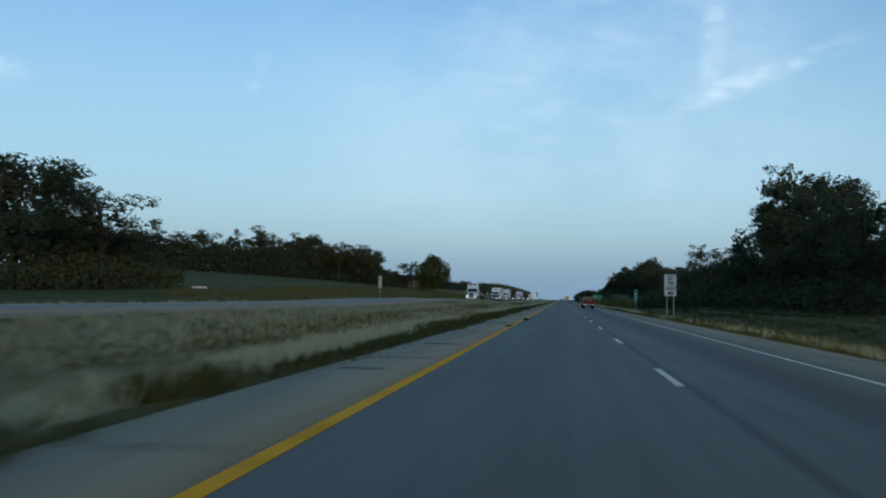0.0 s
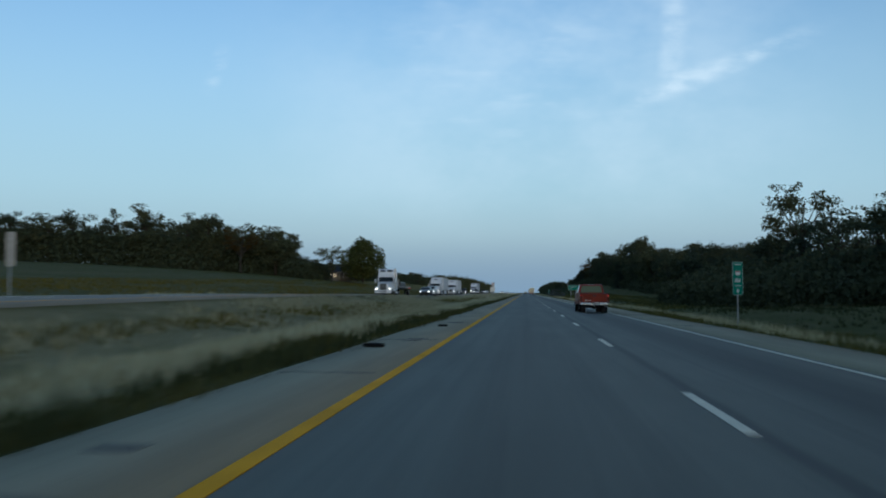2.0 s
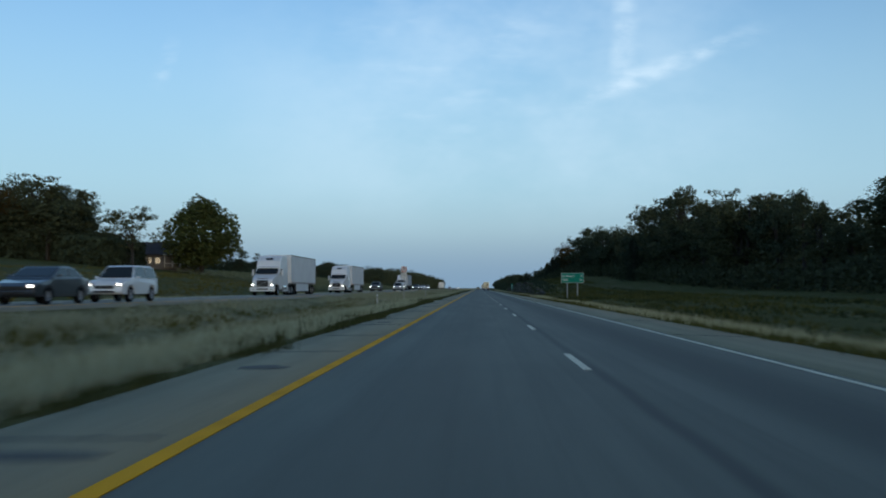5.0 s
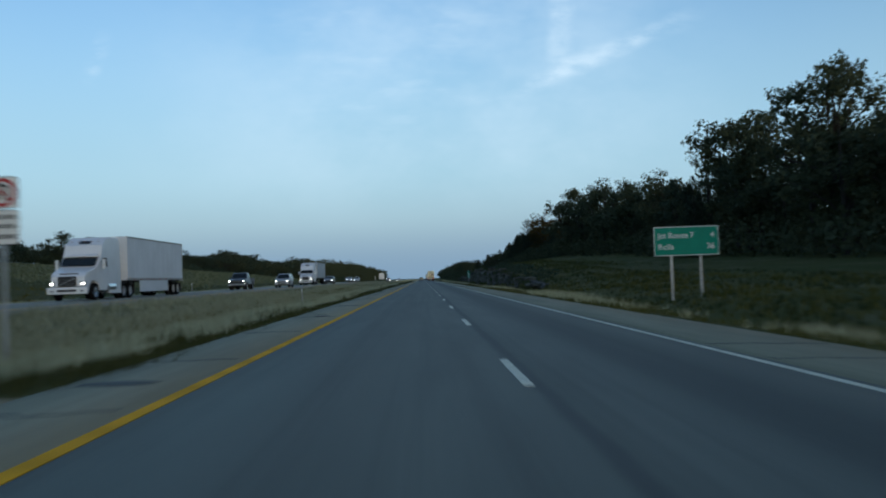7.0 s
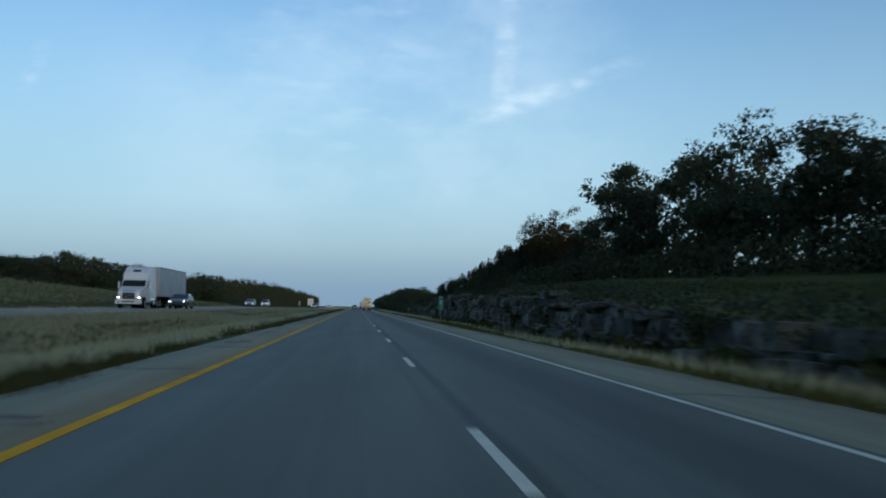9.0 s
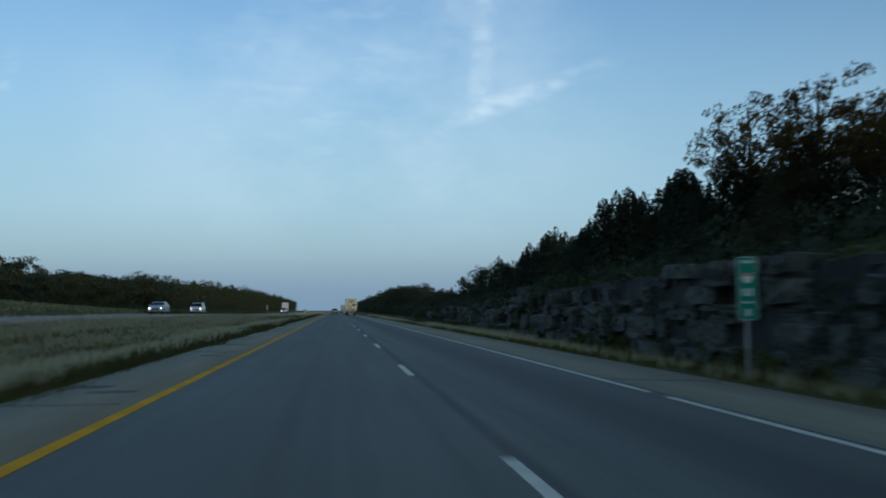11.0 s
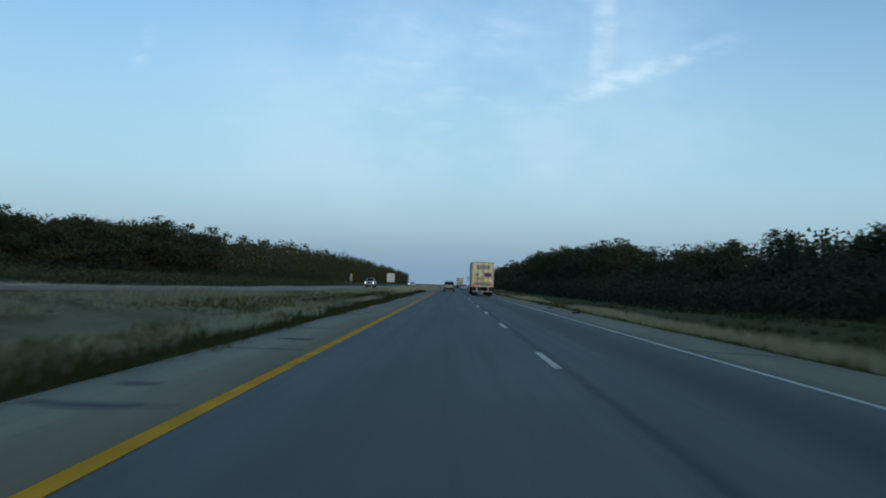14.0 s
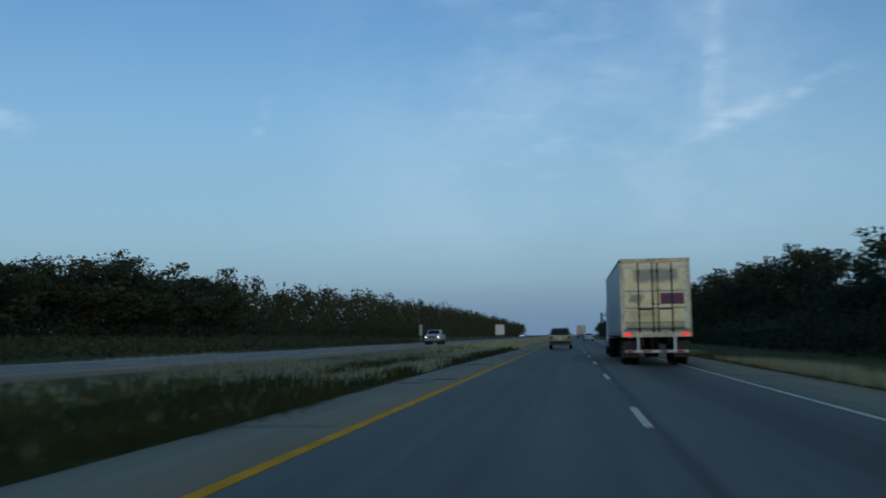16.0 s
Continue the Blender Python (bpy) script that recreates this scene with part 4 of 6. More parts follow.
far_woods("woodland", 782, 1900, left_x, lambda y: float(along(y, (780, 14.6), (813, 15.2), (930, 18.4), (1170, 20.8), (1400, 20), (1900, 18))), 3, "distant dark woodland beyond the far lanes", 150, 0.45)
far_woods("woodland", 762, 1200, lambda y: 18.5, lambda y: 9.5, 3, "distant dark woodland along the near verge", 110, 0.5)
far_woods("woodland", 560, 1000, lambda y: -120.0, lambda y: 17.0, 2, "wooded skyline behind the far lanes", 120, 0.55)

far_woods("woodland", 50, 130, lambda y: right_x(y) + 6.5, lambda y: right_top(y) * 0.90, 2, "dark woodland behind the near trees", 420, 0.26)
far_woods("woodland", 130, 330, lambda y: right_x(y) + 6.0, lambda y: right_top(y) * 0.93, 2, "dark woodland behind the near trees", 420, 0.26)
far_woods("woodland", 330, 470, lambda y: right_x(y) + 5.5, lambda y: right_top(y) * 0.98, 2, "dark woodland on the hillside", 420, 0.26)
far_woods("woodland", 470, 600, lambda y: right_x(y) + 3.5, lambda y: right_top(y) * 1.02, 3, "dark woodland on the hillside above the rock cut", 330, 0.26)
far_woods("woodland", 600, 725, lambda y: 44.0, lambda y: 10.4, 2, "dark woodland on rising ground behind the verge", 200, 0.36)
far_woods("woodland", 600, 765, lambda y: right_x(y) + 5.0, lambda y: right_top(y) * 0.80, 2, "dark woodland behind the near trees", 400, 0.26)
far_woods("woodland", 428, 785, lambda y: left_x(y) - 6.0, lambda y: left_top(y), 2, "dark woodland beyond the far lanes", 760, 0.19)



def bush(x, y, wide, high, leaf, label):
    """A low bush: a few stems and a crown of leaves down to the ground."""
    root = thing("bush", label, "bush", at=(x, y, float(ground_z(x, y)) - 0.03))
    n = 700
    v = rng.normal(size=(n, 3))
    v /= np.linalg.norm(v, axis=1)[:, None]
    lump = np.array([noise.noise(Vector((float(a) * 1.7 + x, float(b_) * 1.7, float(c) * 1.7 + y))) for a, b_, c in v])
    r = rng.uniform(0.4, 1, n) ** 0.5 * (0.9 + 0.45 * lump)
    pts = v * r[:, None] * np.array([wide / 2, wide / 2, high * 0.5]) + np.array([0, 0, high * 0.5])
    verts, faces = leaf_cloud(pts, 0.07 + 0.03 * wide, 0.4)
    new("foliage", from_arrays("foliage", verts, faces, leaf)).parent = root
    bm = bmesh.new()
    for k in range(5):
        a = 1.256 * k
        limb_mesh(bm, (0.03 * math.cos(a), 0.03 * math.sin(a), 0), (wide * 0.3 * math.cos(a), wide * 0.3 * math.sin(a), high * 0.7), 0.025, 0.008, (0, 0, 0.1), 5)
    part("stems", bm, M["bark"], root)


bush(13.2, 556.0, 2.2, 1.5, M["leaf_pale"], "bright green bush on the grass verge")
bush(11.9, 559.5, 1.4, 0.9, M["leaf_pale"], "small green bush on the grass verge")

# ---------------------------------------------------------------- grass


def blades(name, x0, x1, y0, y1, per_m2, tall, wide, leaf, label, patch=None, keep=None, lean=0.25, fan=4):
    """Tufts of grass blades between two lines along the road."""
    n = int((x1 - x0) * (y1 - y0) * per_m2)
    x, y = rng.uniform(x0, x1, n), rng.uniform(y0, y1, n)
    if patch is not None:
        pn = np.array([noise.noise(Vector((float(a) * 0.5, float(b_) * 0.035, patch))) + 0.4 * noise.noise(Vector((float(a) * 1.1, float(b_) * 0.3, patch + 3))) for a, b_ in zip(x, y)])
        ok = pn > rng.uniform(-0.45, 0.2, n)
        x, y, pn = x[ok], y[ok], pn[ok]
        h0 = tall * (0.8 + 0.6 * np.clip(pn, -0.5, 0.6))
    else:
        h0 = np.full(len(x), tall)
    if keep is not None:
        ok = keep(x, y)
        x, y, h0 = x[ok], y[ok], h0[ok]
    z = ground_z(x, y) - 0.03
    x, y, z, h0 = (np.repeat(q, fan) for q in (x, y, z, h0))
    n = len(x)
    x, y = x + rng.normal(0, 0.09, n), y + rng.normal(0, 0.09, n)
    a = rng.uniform(0, np.pi, n)
    h = h0 * rng.uniform(0.55, 1.2, n)
    dx, dy = np.cos(a) * wide * rng.uniform(0.6, 1.3, n), np.sin(a) * wide * rng.uniform(0.6, 1.3, n)
    lx, ly = rng.normal(0, lean, n) * h, rng.normal(0, lean, n) * h
    verts = np.stack([np.stack([x - dx, y - dy, z], 1), np.stack([x + dx, y + dy, z], 1), np.stack([x + lx, y + ly, z + h], 1)], 1).reshape(-1, 3)
    faces = np.arange(3 * n).reshape(n, 3)
    tagged(new(name, from_arrays(name, verts, faces, leaf)), label, "grass", kind="stuff")


not_cross = lambda x, y: (y < 274.6) | (y > 281.4)
edge_mow = lambda x, y: not_cross(x, y) & (x < EAST_L + 0.12 + 0.22 * np.sin(y * 0.5) * np.sin(y * 0.17))


def sown(weight, inside=not_cross):
    """Keeps the tufts that a share of the ground, by place, allows."""
    return lambda x, y: inside(x, y) & (rng.uniform(size=len(x)) < weight(x, y))


def swell(x, middle, half):
    return np.clip(1.35 - np.abs(x - middle) / half, 0, 1)


# how much of the median stands in dry straw, along the road
dry = lambda y: along(y, (0, .7), (60, .75), (76, .6), (112, .65), (130, 1), (560, 1), (592, .8), (608, .35), (618, .08), (636, .1), (642, .9), (650, .9), (655, .25), (662, .25), (668, .9), (1200, .9))
winding = lambda y: -7.75 - along(y, (0, .9), (112, .8), (135, .1), (200, 0)) + 0.35 * np.sin(y * 0.06) + 0.2 * np.sin(y * 0.19 + 1)
blades("median_grass", -9.9, -6.2, 2, 690, 38, 0.46, 0.021, M["straw"], "tall straw-coloured grass in the median", 1.0, sown(lambda x, y: dry(y) * swell(x, winding(y), 1.5), edge_mow))
spread = lambda y: along(y, (0, .35), (110, .3), (135, .75), (270, .8), (420, .95), (530, .9), (556, .45), (575, .2), (600, .12), (640, .25), (1200, .4))
blades("median_grass", -14.5, -8.8, 10, 720, 18, 0.36, 0.024, M["straw_mid"], "straw-coloured grass between the dip and the far lanes", 2.6, sown(lambda x, y: np.maximum(spread(y), 0.85 * swell(x, -13.9, 0.8)) * np.clip(dry(y) + 0.25, 0, 1)))
blades("median_grass", -12.9, -8.6, 6, 720, 9, 0.26, 0.028, M["blade"], "green and brown grass in the median's dip", 3.0, not_cross)
blades("median_grass", -6.9, -5.0, 2, 690, 44, 0.25, 0.02, M["blade_dark"], "dark green grass along the median's edge", 4.0, edge_mow)
clumps = lambda x, y: np.clip(np.sin(y * 0.43 + np.sin(y * 0.11) * 3) + 0.5 * np.sin(y * 1.3) - 0.35, 0, 1) * along(y, (0, .6), (64, .9), (125, .7), (140, .2), (420, .2), (540, .4), (590, .6), (612, 1), (1200, .8))
blades("median_weeds", -7.3, -5.9, 2, 690, 40, 0.42, 0.03, M["blade_dark"], "dark green weed clumps along the median's edge", None, sown(clumps, edge_mow))
shade_of = lambda x, y: along(y, (0, .6), (112, .6), (134, .15), (160, 0), (1200, 0)) * np.clip(1.1 - np.abs(x + 6.3) / 1.7, 0, 1) * np.clip(0.55 + 0.6 * np.sin(y * 0.27 + 2 * np.sin(y * 0.07)) + 0.3 * np.sin(y * 0.9 + x), 0.1, 1)
blades("median_weeds", -8.3, -5.6, 2, 165, 42, 0.36, 0.028, M["blade_dark"], "dark green weeds beside the median shoulder", 6.3, sown(shade_of, edge_mow))
green_run = lambda y: along(y, (596, 0), (612, .9), (636, .9), (644, .1), (652, .7), (664, .7), (672, 0))
blades("median_weeds", -11.5, -6.0, 596, 674, 22, 0.36, 0.035, M["blade_dark"], "dark green grass along a stretch of the median", 4.4, sown(lambda x, y: green_run(y)))
blades("median_grass", -14.5, -5.5, 690, 1150, 1.1, 0.45, 0.12, M["straw"], "tall straw-coloured grass in the distant median", 2.0)
verge_dry = lambda y: along(y, (0, .3), (150, .4), (200, .9), (330, .8), (370, .4), (400, .2), (455, .25), (480, .7), (500, 1), (1200, 1))
blades("verge_grass", 6.4, 8.6, 8, 690, 26, 0.44, 0.018, M["straw"], "pale straw grass beside the shoulder", 5.0, sown(lambda x, y: verge_dry(y) * swell(x, 7.4, 0.9)))
blades("verge_grass", 5.85, 8.9, 8, 690, 17, 0.25, 0.022, M["blade"], "green grass beside the shoulder", 6.0)
blades("verge_grass", 8.6, 20.0, 30, 620, 2.5, 0.24, 0.04, M["blade_dark"], "rough green grass on the bank", 7.0, lambda x, y: ~((x > 8.6) & (x < 10.2) & (y > 356) & (y < 552)))
blades("verge_grass", 10.0, 22.0, 356, 560, 2.6, 0.3, 0.045, M["blade"], "rough grass above the rock cut", 8.0)
blades("verge_grass", -28.0, -24.9, 20, 760, 5, 0.28, 0.05, M["straw"], "pale grass beyond the far lanes", 9.0)
blades("field_grass", -62.0, -27.5, 60, 350, 1.3, 0.30, 0.07, M["blade"], "rough olive grass in the pasture", 9.5, lambda x, y: y > 60 + 2.0 * (-27 - x), 0.35, 3)
blades("verge_grass", 9.0, 20.0, 150, 356, 4, 0.26, 0.04, M["blade"], "rough olive grass on the bank", 7.6)

# ---------------------------------------------------------------- vehicles, nose towards +y, wheels on z 0


def lathe(profile, sides=24):
    """A ring or dish round the x axis out of pairs (radius, x)."""
    bm = bmesh.new()
    rings = []
    for r, x in profile:
        rings.append([bm.verts.new((x, r * math.cos(2 * math.pi * k / sides), r * math.sin(2 * math.pi * k / sides))) for k in range(sides)])
    for a, c in zip(rings, rings[1:]):
        for k in range(sides):
            bm.faces.new((a[k], a[(k + 1) % sides], c[(k + 1) % sides], c[k]))
    bmesh.ops.recalc_face_normals(bm, faces=bm.faces)
    return bm


def wheel(parent, x, y, r=0.37, wide=0.26, rim_mat=None, spokes=6):
    """Tyre with tread shoulders and, under it, a rim with spokes."""
    side = 1 if x > 0 else -1
    h = wide / 2
    ri = r * 0.62
    t = part("wheel", lathe([(ri, h * 0.8), (r * 0.86, h), (r * 0.97, h * 0.86), (r, h * 0.5), (r, -h * 0.5), (r * 0.97, -h * 0.86), (r * 0.86, -h), (ri, -h * 0.8), (ri, h * 0.8)]), M["tyre"], parent, smooth=True)
    t.matrix_basis = pose(x, y, r)
    bm = lathe([(0.001, side * h * 0.35), (ri * 0.3, side * h * 0.5), (ri * 0.75, side * h * 0.25), (ri * 0.92, side * h * 0.72), (ri, side * h * 0.8), (ri, -side * h * 0.6), (0.001, -side * h * 0.5)])
    for k in range(spokes):
        a = 2 * math.pi * k / spokes
        rod_into(bm, (side * h * 0.55, math.cos(a) * ri * 0.12, math.sin(a) * ri * 0.12), (side * h * 0.55, math.cos(a) * ri * 0.9, math.sin(a) * ri * 0.9), ri * 0.13, ri * 0.1, 6)
    part("rim", bm, rim_mat or M["rim"], t)
    return t


def arch(cy, r, z, n=8):
    """Points of a wheel arch, from its rear foot forwards; left out below z."""
    a0 = math.asin(max(-0.99, min(0.99, (z - r * 0.86) / r)))
    return [(cy - r * math.cos(a0 + (math.pi - 2 * a0) * k / n), r * 0.86 + r * math.sin(a0 + (math.pi - 2 * a0) * k / n)) for k in range(n + 1)]


def side_body(profile, half, narrow=None, bevel=0.03, nose=None):
    """A vehicle's body out of its side outline, drawn in towards the top (narrow: z to factor) and the ends (nose: y to factor)."""
    bm = plate(profile, -half, half, "x")
    bmesh.ops.triangulate(bm, faces=[f for f in bm.faces if len(f.verts) > 4])
    sharp = [e for e in bm.edges if len(e.link_faces) == 2 and e.calc_face_angle(0) > 0.5]
    if bevel:
        bmesh.ops.bevel(bm, geom=sharp, offset=bevel, segments=2, affect="EDGES", profile=0.6, clamp_overlap=True)
    for v in bm.verts:
        k = (narrow(v.co.z) if narrow else 1.0) * (nose(v.co.y) if nose else 1.0)
        v.co.x *= k
    return bm


def pane(corners, thick=0.012):
    """A thin pane over four or more corners in space."""
    cs = [Vector(c) for c in corners]
    nrm = (cs[1] - cs[0]).cross(cs[-1] - cs[0]).normalized() * thick
    bm = bmesh.new()
    a, c = [bm.verts.new(p) for p in cs], [bm.verts.new(p + nrm) for p in cs]
    bm.faces.new(list(reversed(a)))
    bm.faces.new(c)
    n = len(cs)
    for k in range(n):
        bm.faces.new((a[k], a[(k + 1) % n], c[(k + 1) % n], c[k]))
    bmesh.ops.recalc_face_normals(bm, faces=bm.faces)
    return bm


def plate_bars(parent, y, z, facing=-1, wide=0.31, x=0.0):
    p = part("number_plate", box(x, y, z, wide, 0.014, 0.155, 0.004), M["sign_white"], parent, "white number plate with dark bars")
    bm = bmesh.new()
    for k in range(6):
        box_into(bm, x - wide * 0.33 + k * wide * 0.132, y + facing * 0.011, z - 0.005, wide * 0.075, 0.006, 0.07)
    part("marking", bm, M["sign_black"], p)


def pickup(at, turn, paint, label, lights_on=True, head_on=False):
    """A full-size pickup with an open bed."""
    root = thing("pickup_truck", label, "pickup truck", at=at, turn=turn)
    z0 = 0.56
    fr, rr = 1.72, -1.72
    body = [(-0.66, 1.27), (-0.66, z0)] + [(1.2, z0 - 0.02)] + arch(fr, 0.46, z0) + [(2.62, z0 + 0.02), (2.78, 0.62), (2.82, 0.9), (2.76, 1.06), (2.5, 1.15), (1.5, 1.24), (1.22, 1.27)]
    part("body", side_body(body, 0.98, lambda z: 1.0 if z < 0.95 else 1.0 - (z - 0.95) * 0.16, 0.035, lambda y: 1.0 if y < 2.0 else 1.0 - (y - 2.0) * 0.09), paint, root)
    cab = [(-0.66, 1.24), (-0.62, 1.3), (-0.42, 1.80), (-0.3, 1.86), (0.45, 1.87), (0.62, 1.83), (1.28, 1.26)]
    nar = lambda z: 0.965 - max(0, z - 1.24) * 0.27
    part("cab", side_body(cab, 0.95, nar, 0.04), paint, root)
    g = M["glass"]
    part("rear_window", pane([(0.76, -0.61, 1.31), (-0.76, -0.61, 1.31), (-0.66, -0.44, 1.745), (0.66, -0.44, 1.745)], -0.03), M["glass_sheen"], root)
    part("windshield", pane([(-0.76, 1.19, 1.34), (0.76, 1.19, 1.34), (0.64, 0.68, 1.78), (-0.64, 0.68, 1.78)], -0.02), g, root)
    for s in (-1, 1):
        w0, w1 = 0.95 * nar(1.32) + 0.004, 0.95 * nar(1.74) + 0.004
        c = [(s * w0, -0.45, 1.32), (s * w0, 1.02, 1.32), (s * w1, 0.56, 1.74), (s * w1, -0.33, 1.74)]
        part("side_window", pane(c if s < 0 else c[::-1], -0.012), g, root)
        mir = part("mirror", box(s * 1.05, 0.98, 1.33, 0.13, 0.10, 0.16, 0.03), M["black"], root)
        part("mirror_glass", box(s * 1.06, 0.925, 1.33, 0.09, 0.012, 0.11, 0.004), M["black"], mir)
        dh = part("door_handle", box(s * 0.985, -0.38, 1.12, 0.03, 0.16, 0.035, 0.01), M["black"], root)
        side = [(-2.78, 1.24), (-2.78, 0.62), (-2.3, z0)] + arch(rr, 0.47, z0) + [(-0.72, z0), (-0.72, 1.26)]
        bm = plate(side, s * 0.90, s * 0.985, "x")
        bmesh.ops.bevel(bm, geom=[e for e in bm.edges if e.calc_face_angle(0) > 0.6], offset=0.02, segments=2, affect="EDGES", clamp_overlap=True)
        part("bed_side", bm, paint, root)
        part("bed_rail", box(s * 0.935, -1.74, 1.262, 0.10, 2.06, 0.025, 0.008), M["black"], root)
        part("side_moulding", box(s * 0.992, 0.1, 0.80, 0.012, 2.2, 0.05, 0.005), M["chrome"], root, "bright side moulding")
        t = part("tail_light", box(s * 0.925, -2.795, 1.02, 0.13, 0.05, 0.36, 0.015), M["tail_off"], root)
        part("bulb", box(s * 0.925, -2.823, 1.12, 0.055, 0.008, 0.06, 0.003), M["tail"] if lights_on else M["tail_off"], t, "lit red lamp")
        h = part("headlight", box(s * 0.74, 2.76, 0.93, 0.34, 0.10, 0.17, 0.03), M["chrome"], root)
        part("lens", box(s * 0.78, 2.818, 0.93, 0.19, 0.012, 0.11, 0.004), M["head"] if head_on else M["rim"], h)
        part("arch_liner", lathe([(0.44, s * 0.55), (0.44, s * 0.86)], 20), M["under"], root).matrix_basis = pose(0, rr, 0.42)
        part("arch_liner", lathe([(0.44, s * 0.55), (0.44, s * 0.86)], 20), M["under"], root).matrix_basis = pose(0, fr, 0.42)
        wheel(root, s * 0.86, rr, 0.37, 0.22)
        wheel(root, s * 0.86, fr, 0.37, 0.22)
    part("bed_floor", box(0, -1.73, 0.74, 1.82, 2.06, 0.06), M["under"], root)
    gate = part("tailgate", box(0, -2.76, 0.955, 1.70, 0.075, 0.55, 0.02), paint, root)
    part("gate_crease", box(0, -2.7985, 0.985, 1.58, 0.012, 0.016, 0.004), paint, gate)
    part("gate_seam", box(0, -2.80, 0.712, 1.66, 0.01, 0.018, 0.003), M["black"], gate)
    for s in (-1, 1):
        part("bed_gap", box(s * 0.857, -2.79, 0.955, 0.012, 0.02, 0.54), M["black"], root)
        part("corner_pad", box(s * 0.80, -2.885, 0.675, 0.26, 0.13, 0.014, 0.004), M["black"], gate)
    part("gate_handle", box(0, -2.805, 1.10, 0.26, 0.02, 0.075, 0.012), M["black"], gate)
    part("gate_trim", box(-0.42, -2.802, 0.80, 0.42, 0.008, 0.03, 0.003), M["chrome"], gate)
    part("gate_cap", box(0, -2.76, 1.243, 1.70, 0.09, 0.02, 0.006), M["black"], gate)
    bump = part("rear_bumper", box(0, -2.88, 0.585, 1.9, 0.17, 0.17, 0.03), M["chrome"], root, "dull chrome step bumper")
    part("bumper_recess", box(0.12, -2.967, 0.595, 0.42, 0.012, 0.15, 0.004), M["black"], bump)
    part("step_pad", box(0, -2.89, 0.675, 1.2, 0.14, 0.012, 0.003), M["black"], bump)
    plate_bars(root, -2.982, 0.60, -1, 0.3, 0.12)
    hitch = rod((0.0, -2.6, 0.42), (0.0, -2.98, 0.42), 0.035)
    part("tow_hitch", rod_into(hitch, (0.0, -2.98, 0.42), (0.0, -2.98, 0.52), 0.028), M["chrome"], root)
    part("front_bumper", box(0, 2.84, 0.56, 1.92, 0.18, 0.22, 0.04), M["bumper"], root)
    gr = part("grille", box(0, 2.80, 0.92, 1.1, 0.06, 0.24, 0.02), M["black"], root)
    part("grille_bar", box(0, 2.838, 0.92, 1.08, 0.02, 0.04, 0.006), M["bumper"], gr)
    part("brake_light", box(0, -0.40, 1.845, 0.10, 0.05, 0.035, 0.01), M["tail_off"], root)
    for s in (-1, 1):
        part("cargo_light", box(s * 0.12, -0.40, 1.845, 0.11, 0.05, 0.035, 0.01), M["trim"], root)
    ch = bmesh.new()
    box_into(ch, 0, 0, 0.56, 0.9, 5.0, 0.14)
    rod_into(ch, (-0.6, rr, 0.38), (0.6, rr, 0.38), 0.06)
    rod_into(ch, (-0.6, fr, 0.38), (0.6, fr, 0.38), 0.06)
    bmesh.ops.create_uvsphere(ch, u_segments=10, v_segments=8, radius=0.16, matrix=Matrix.Translation((0.05, rr, 0.38)))
    part("chassis", ch, M["under"], root)
    part("exhaust", rod((0.72, -1.9, 0.44), (0.86, -2.72, 0.42), 0.035), M["rim"], root)
    return root


CARS = dict(
    sedan=dict(L=4.7, W=0.88, z=0.30, body=[(-2.3, 0.42), (-2.35, 0.75), (-2.25, 0.98), (-1.55, 1.03), (0.95, 0.98), (2.05, 0.80), (2.32, 0.66), (2.33, 0.42)],
               cab=[(-1.85, 0.99), (-1.05, 1.40), (-0.6, 1.455), (0.1, 1.44), (1.15, 0.96)], wb=(-1.38, 1.36), r=0.32),
    suv=dict(L=4.6, W=0.89, z=0.36, body=[(-2.2, 0.48), (-2.26, 0.80), (-2.2, 1.08), (0.95, 1.07), (1.95, 0.96), (2.22, 0.80), (2.25, 0.48)],
             cab=[(-2.19, 1.05), (-1.98, 1.62), (-1.7, 1.70), (0.15, 1.69), (0.35, 1.63), (1.08, 1.05)], wb=(-1.33, 1.36), r=0.36),
    van=dict(L=5.0, W=0.98, z=0.36, body=[(-2.45, 0.45), (-2.5, 0.80), (-2.46, 1.08), (1.3, 1.06), (2.2, 0.90), (2.45, 0.72), (2.46, 0.45)],
             cab=[(-2.45, 1.05), (-2.2, 1.66), (-1.9, 1.75), (0.35, 1.74), (0.6, 1.68), (1.55, 1.04)], wb=(-1.5, 1.55), r=0.34),
)


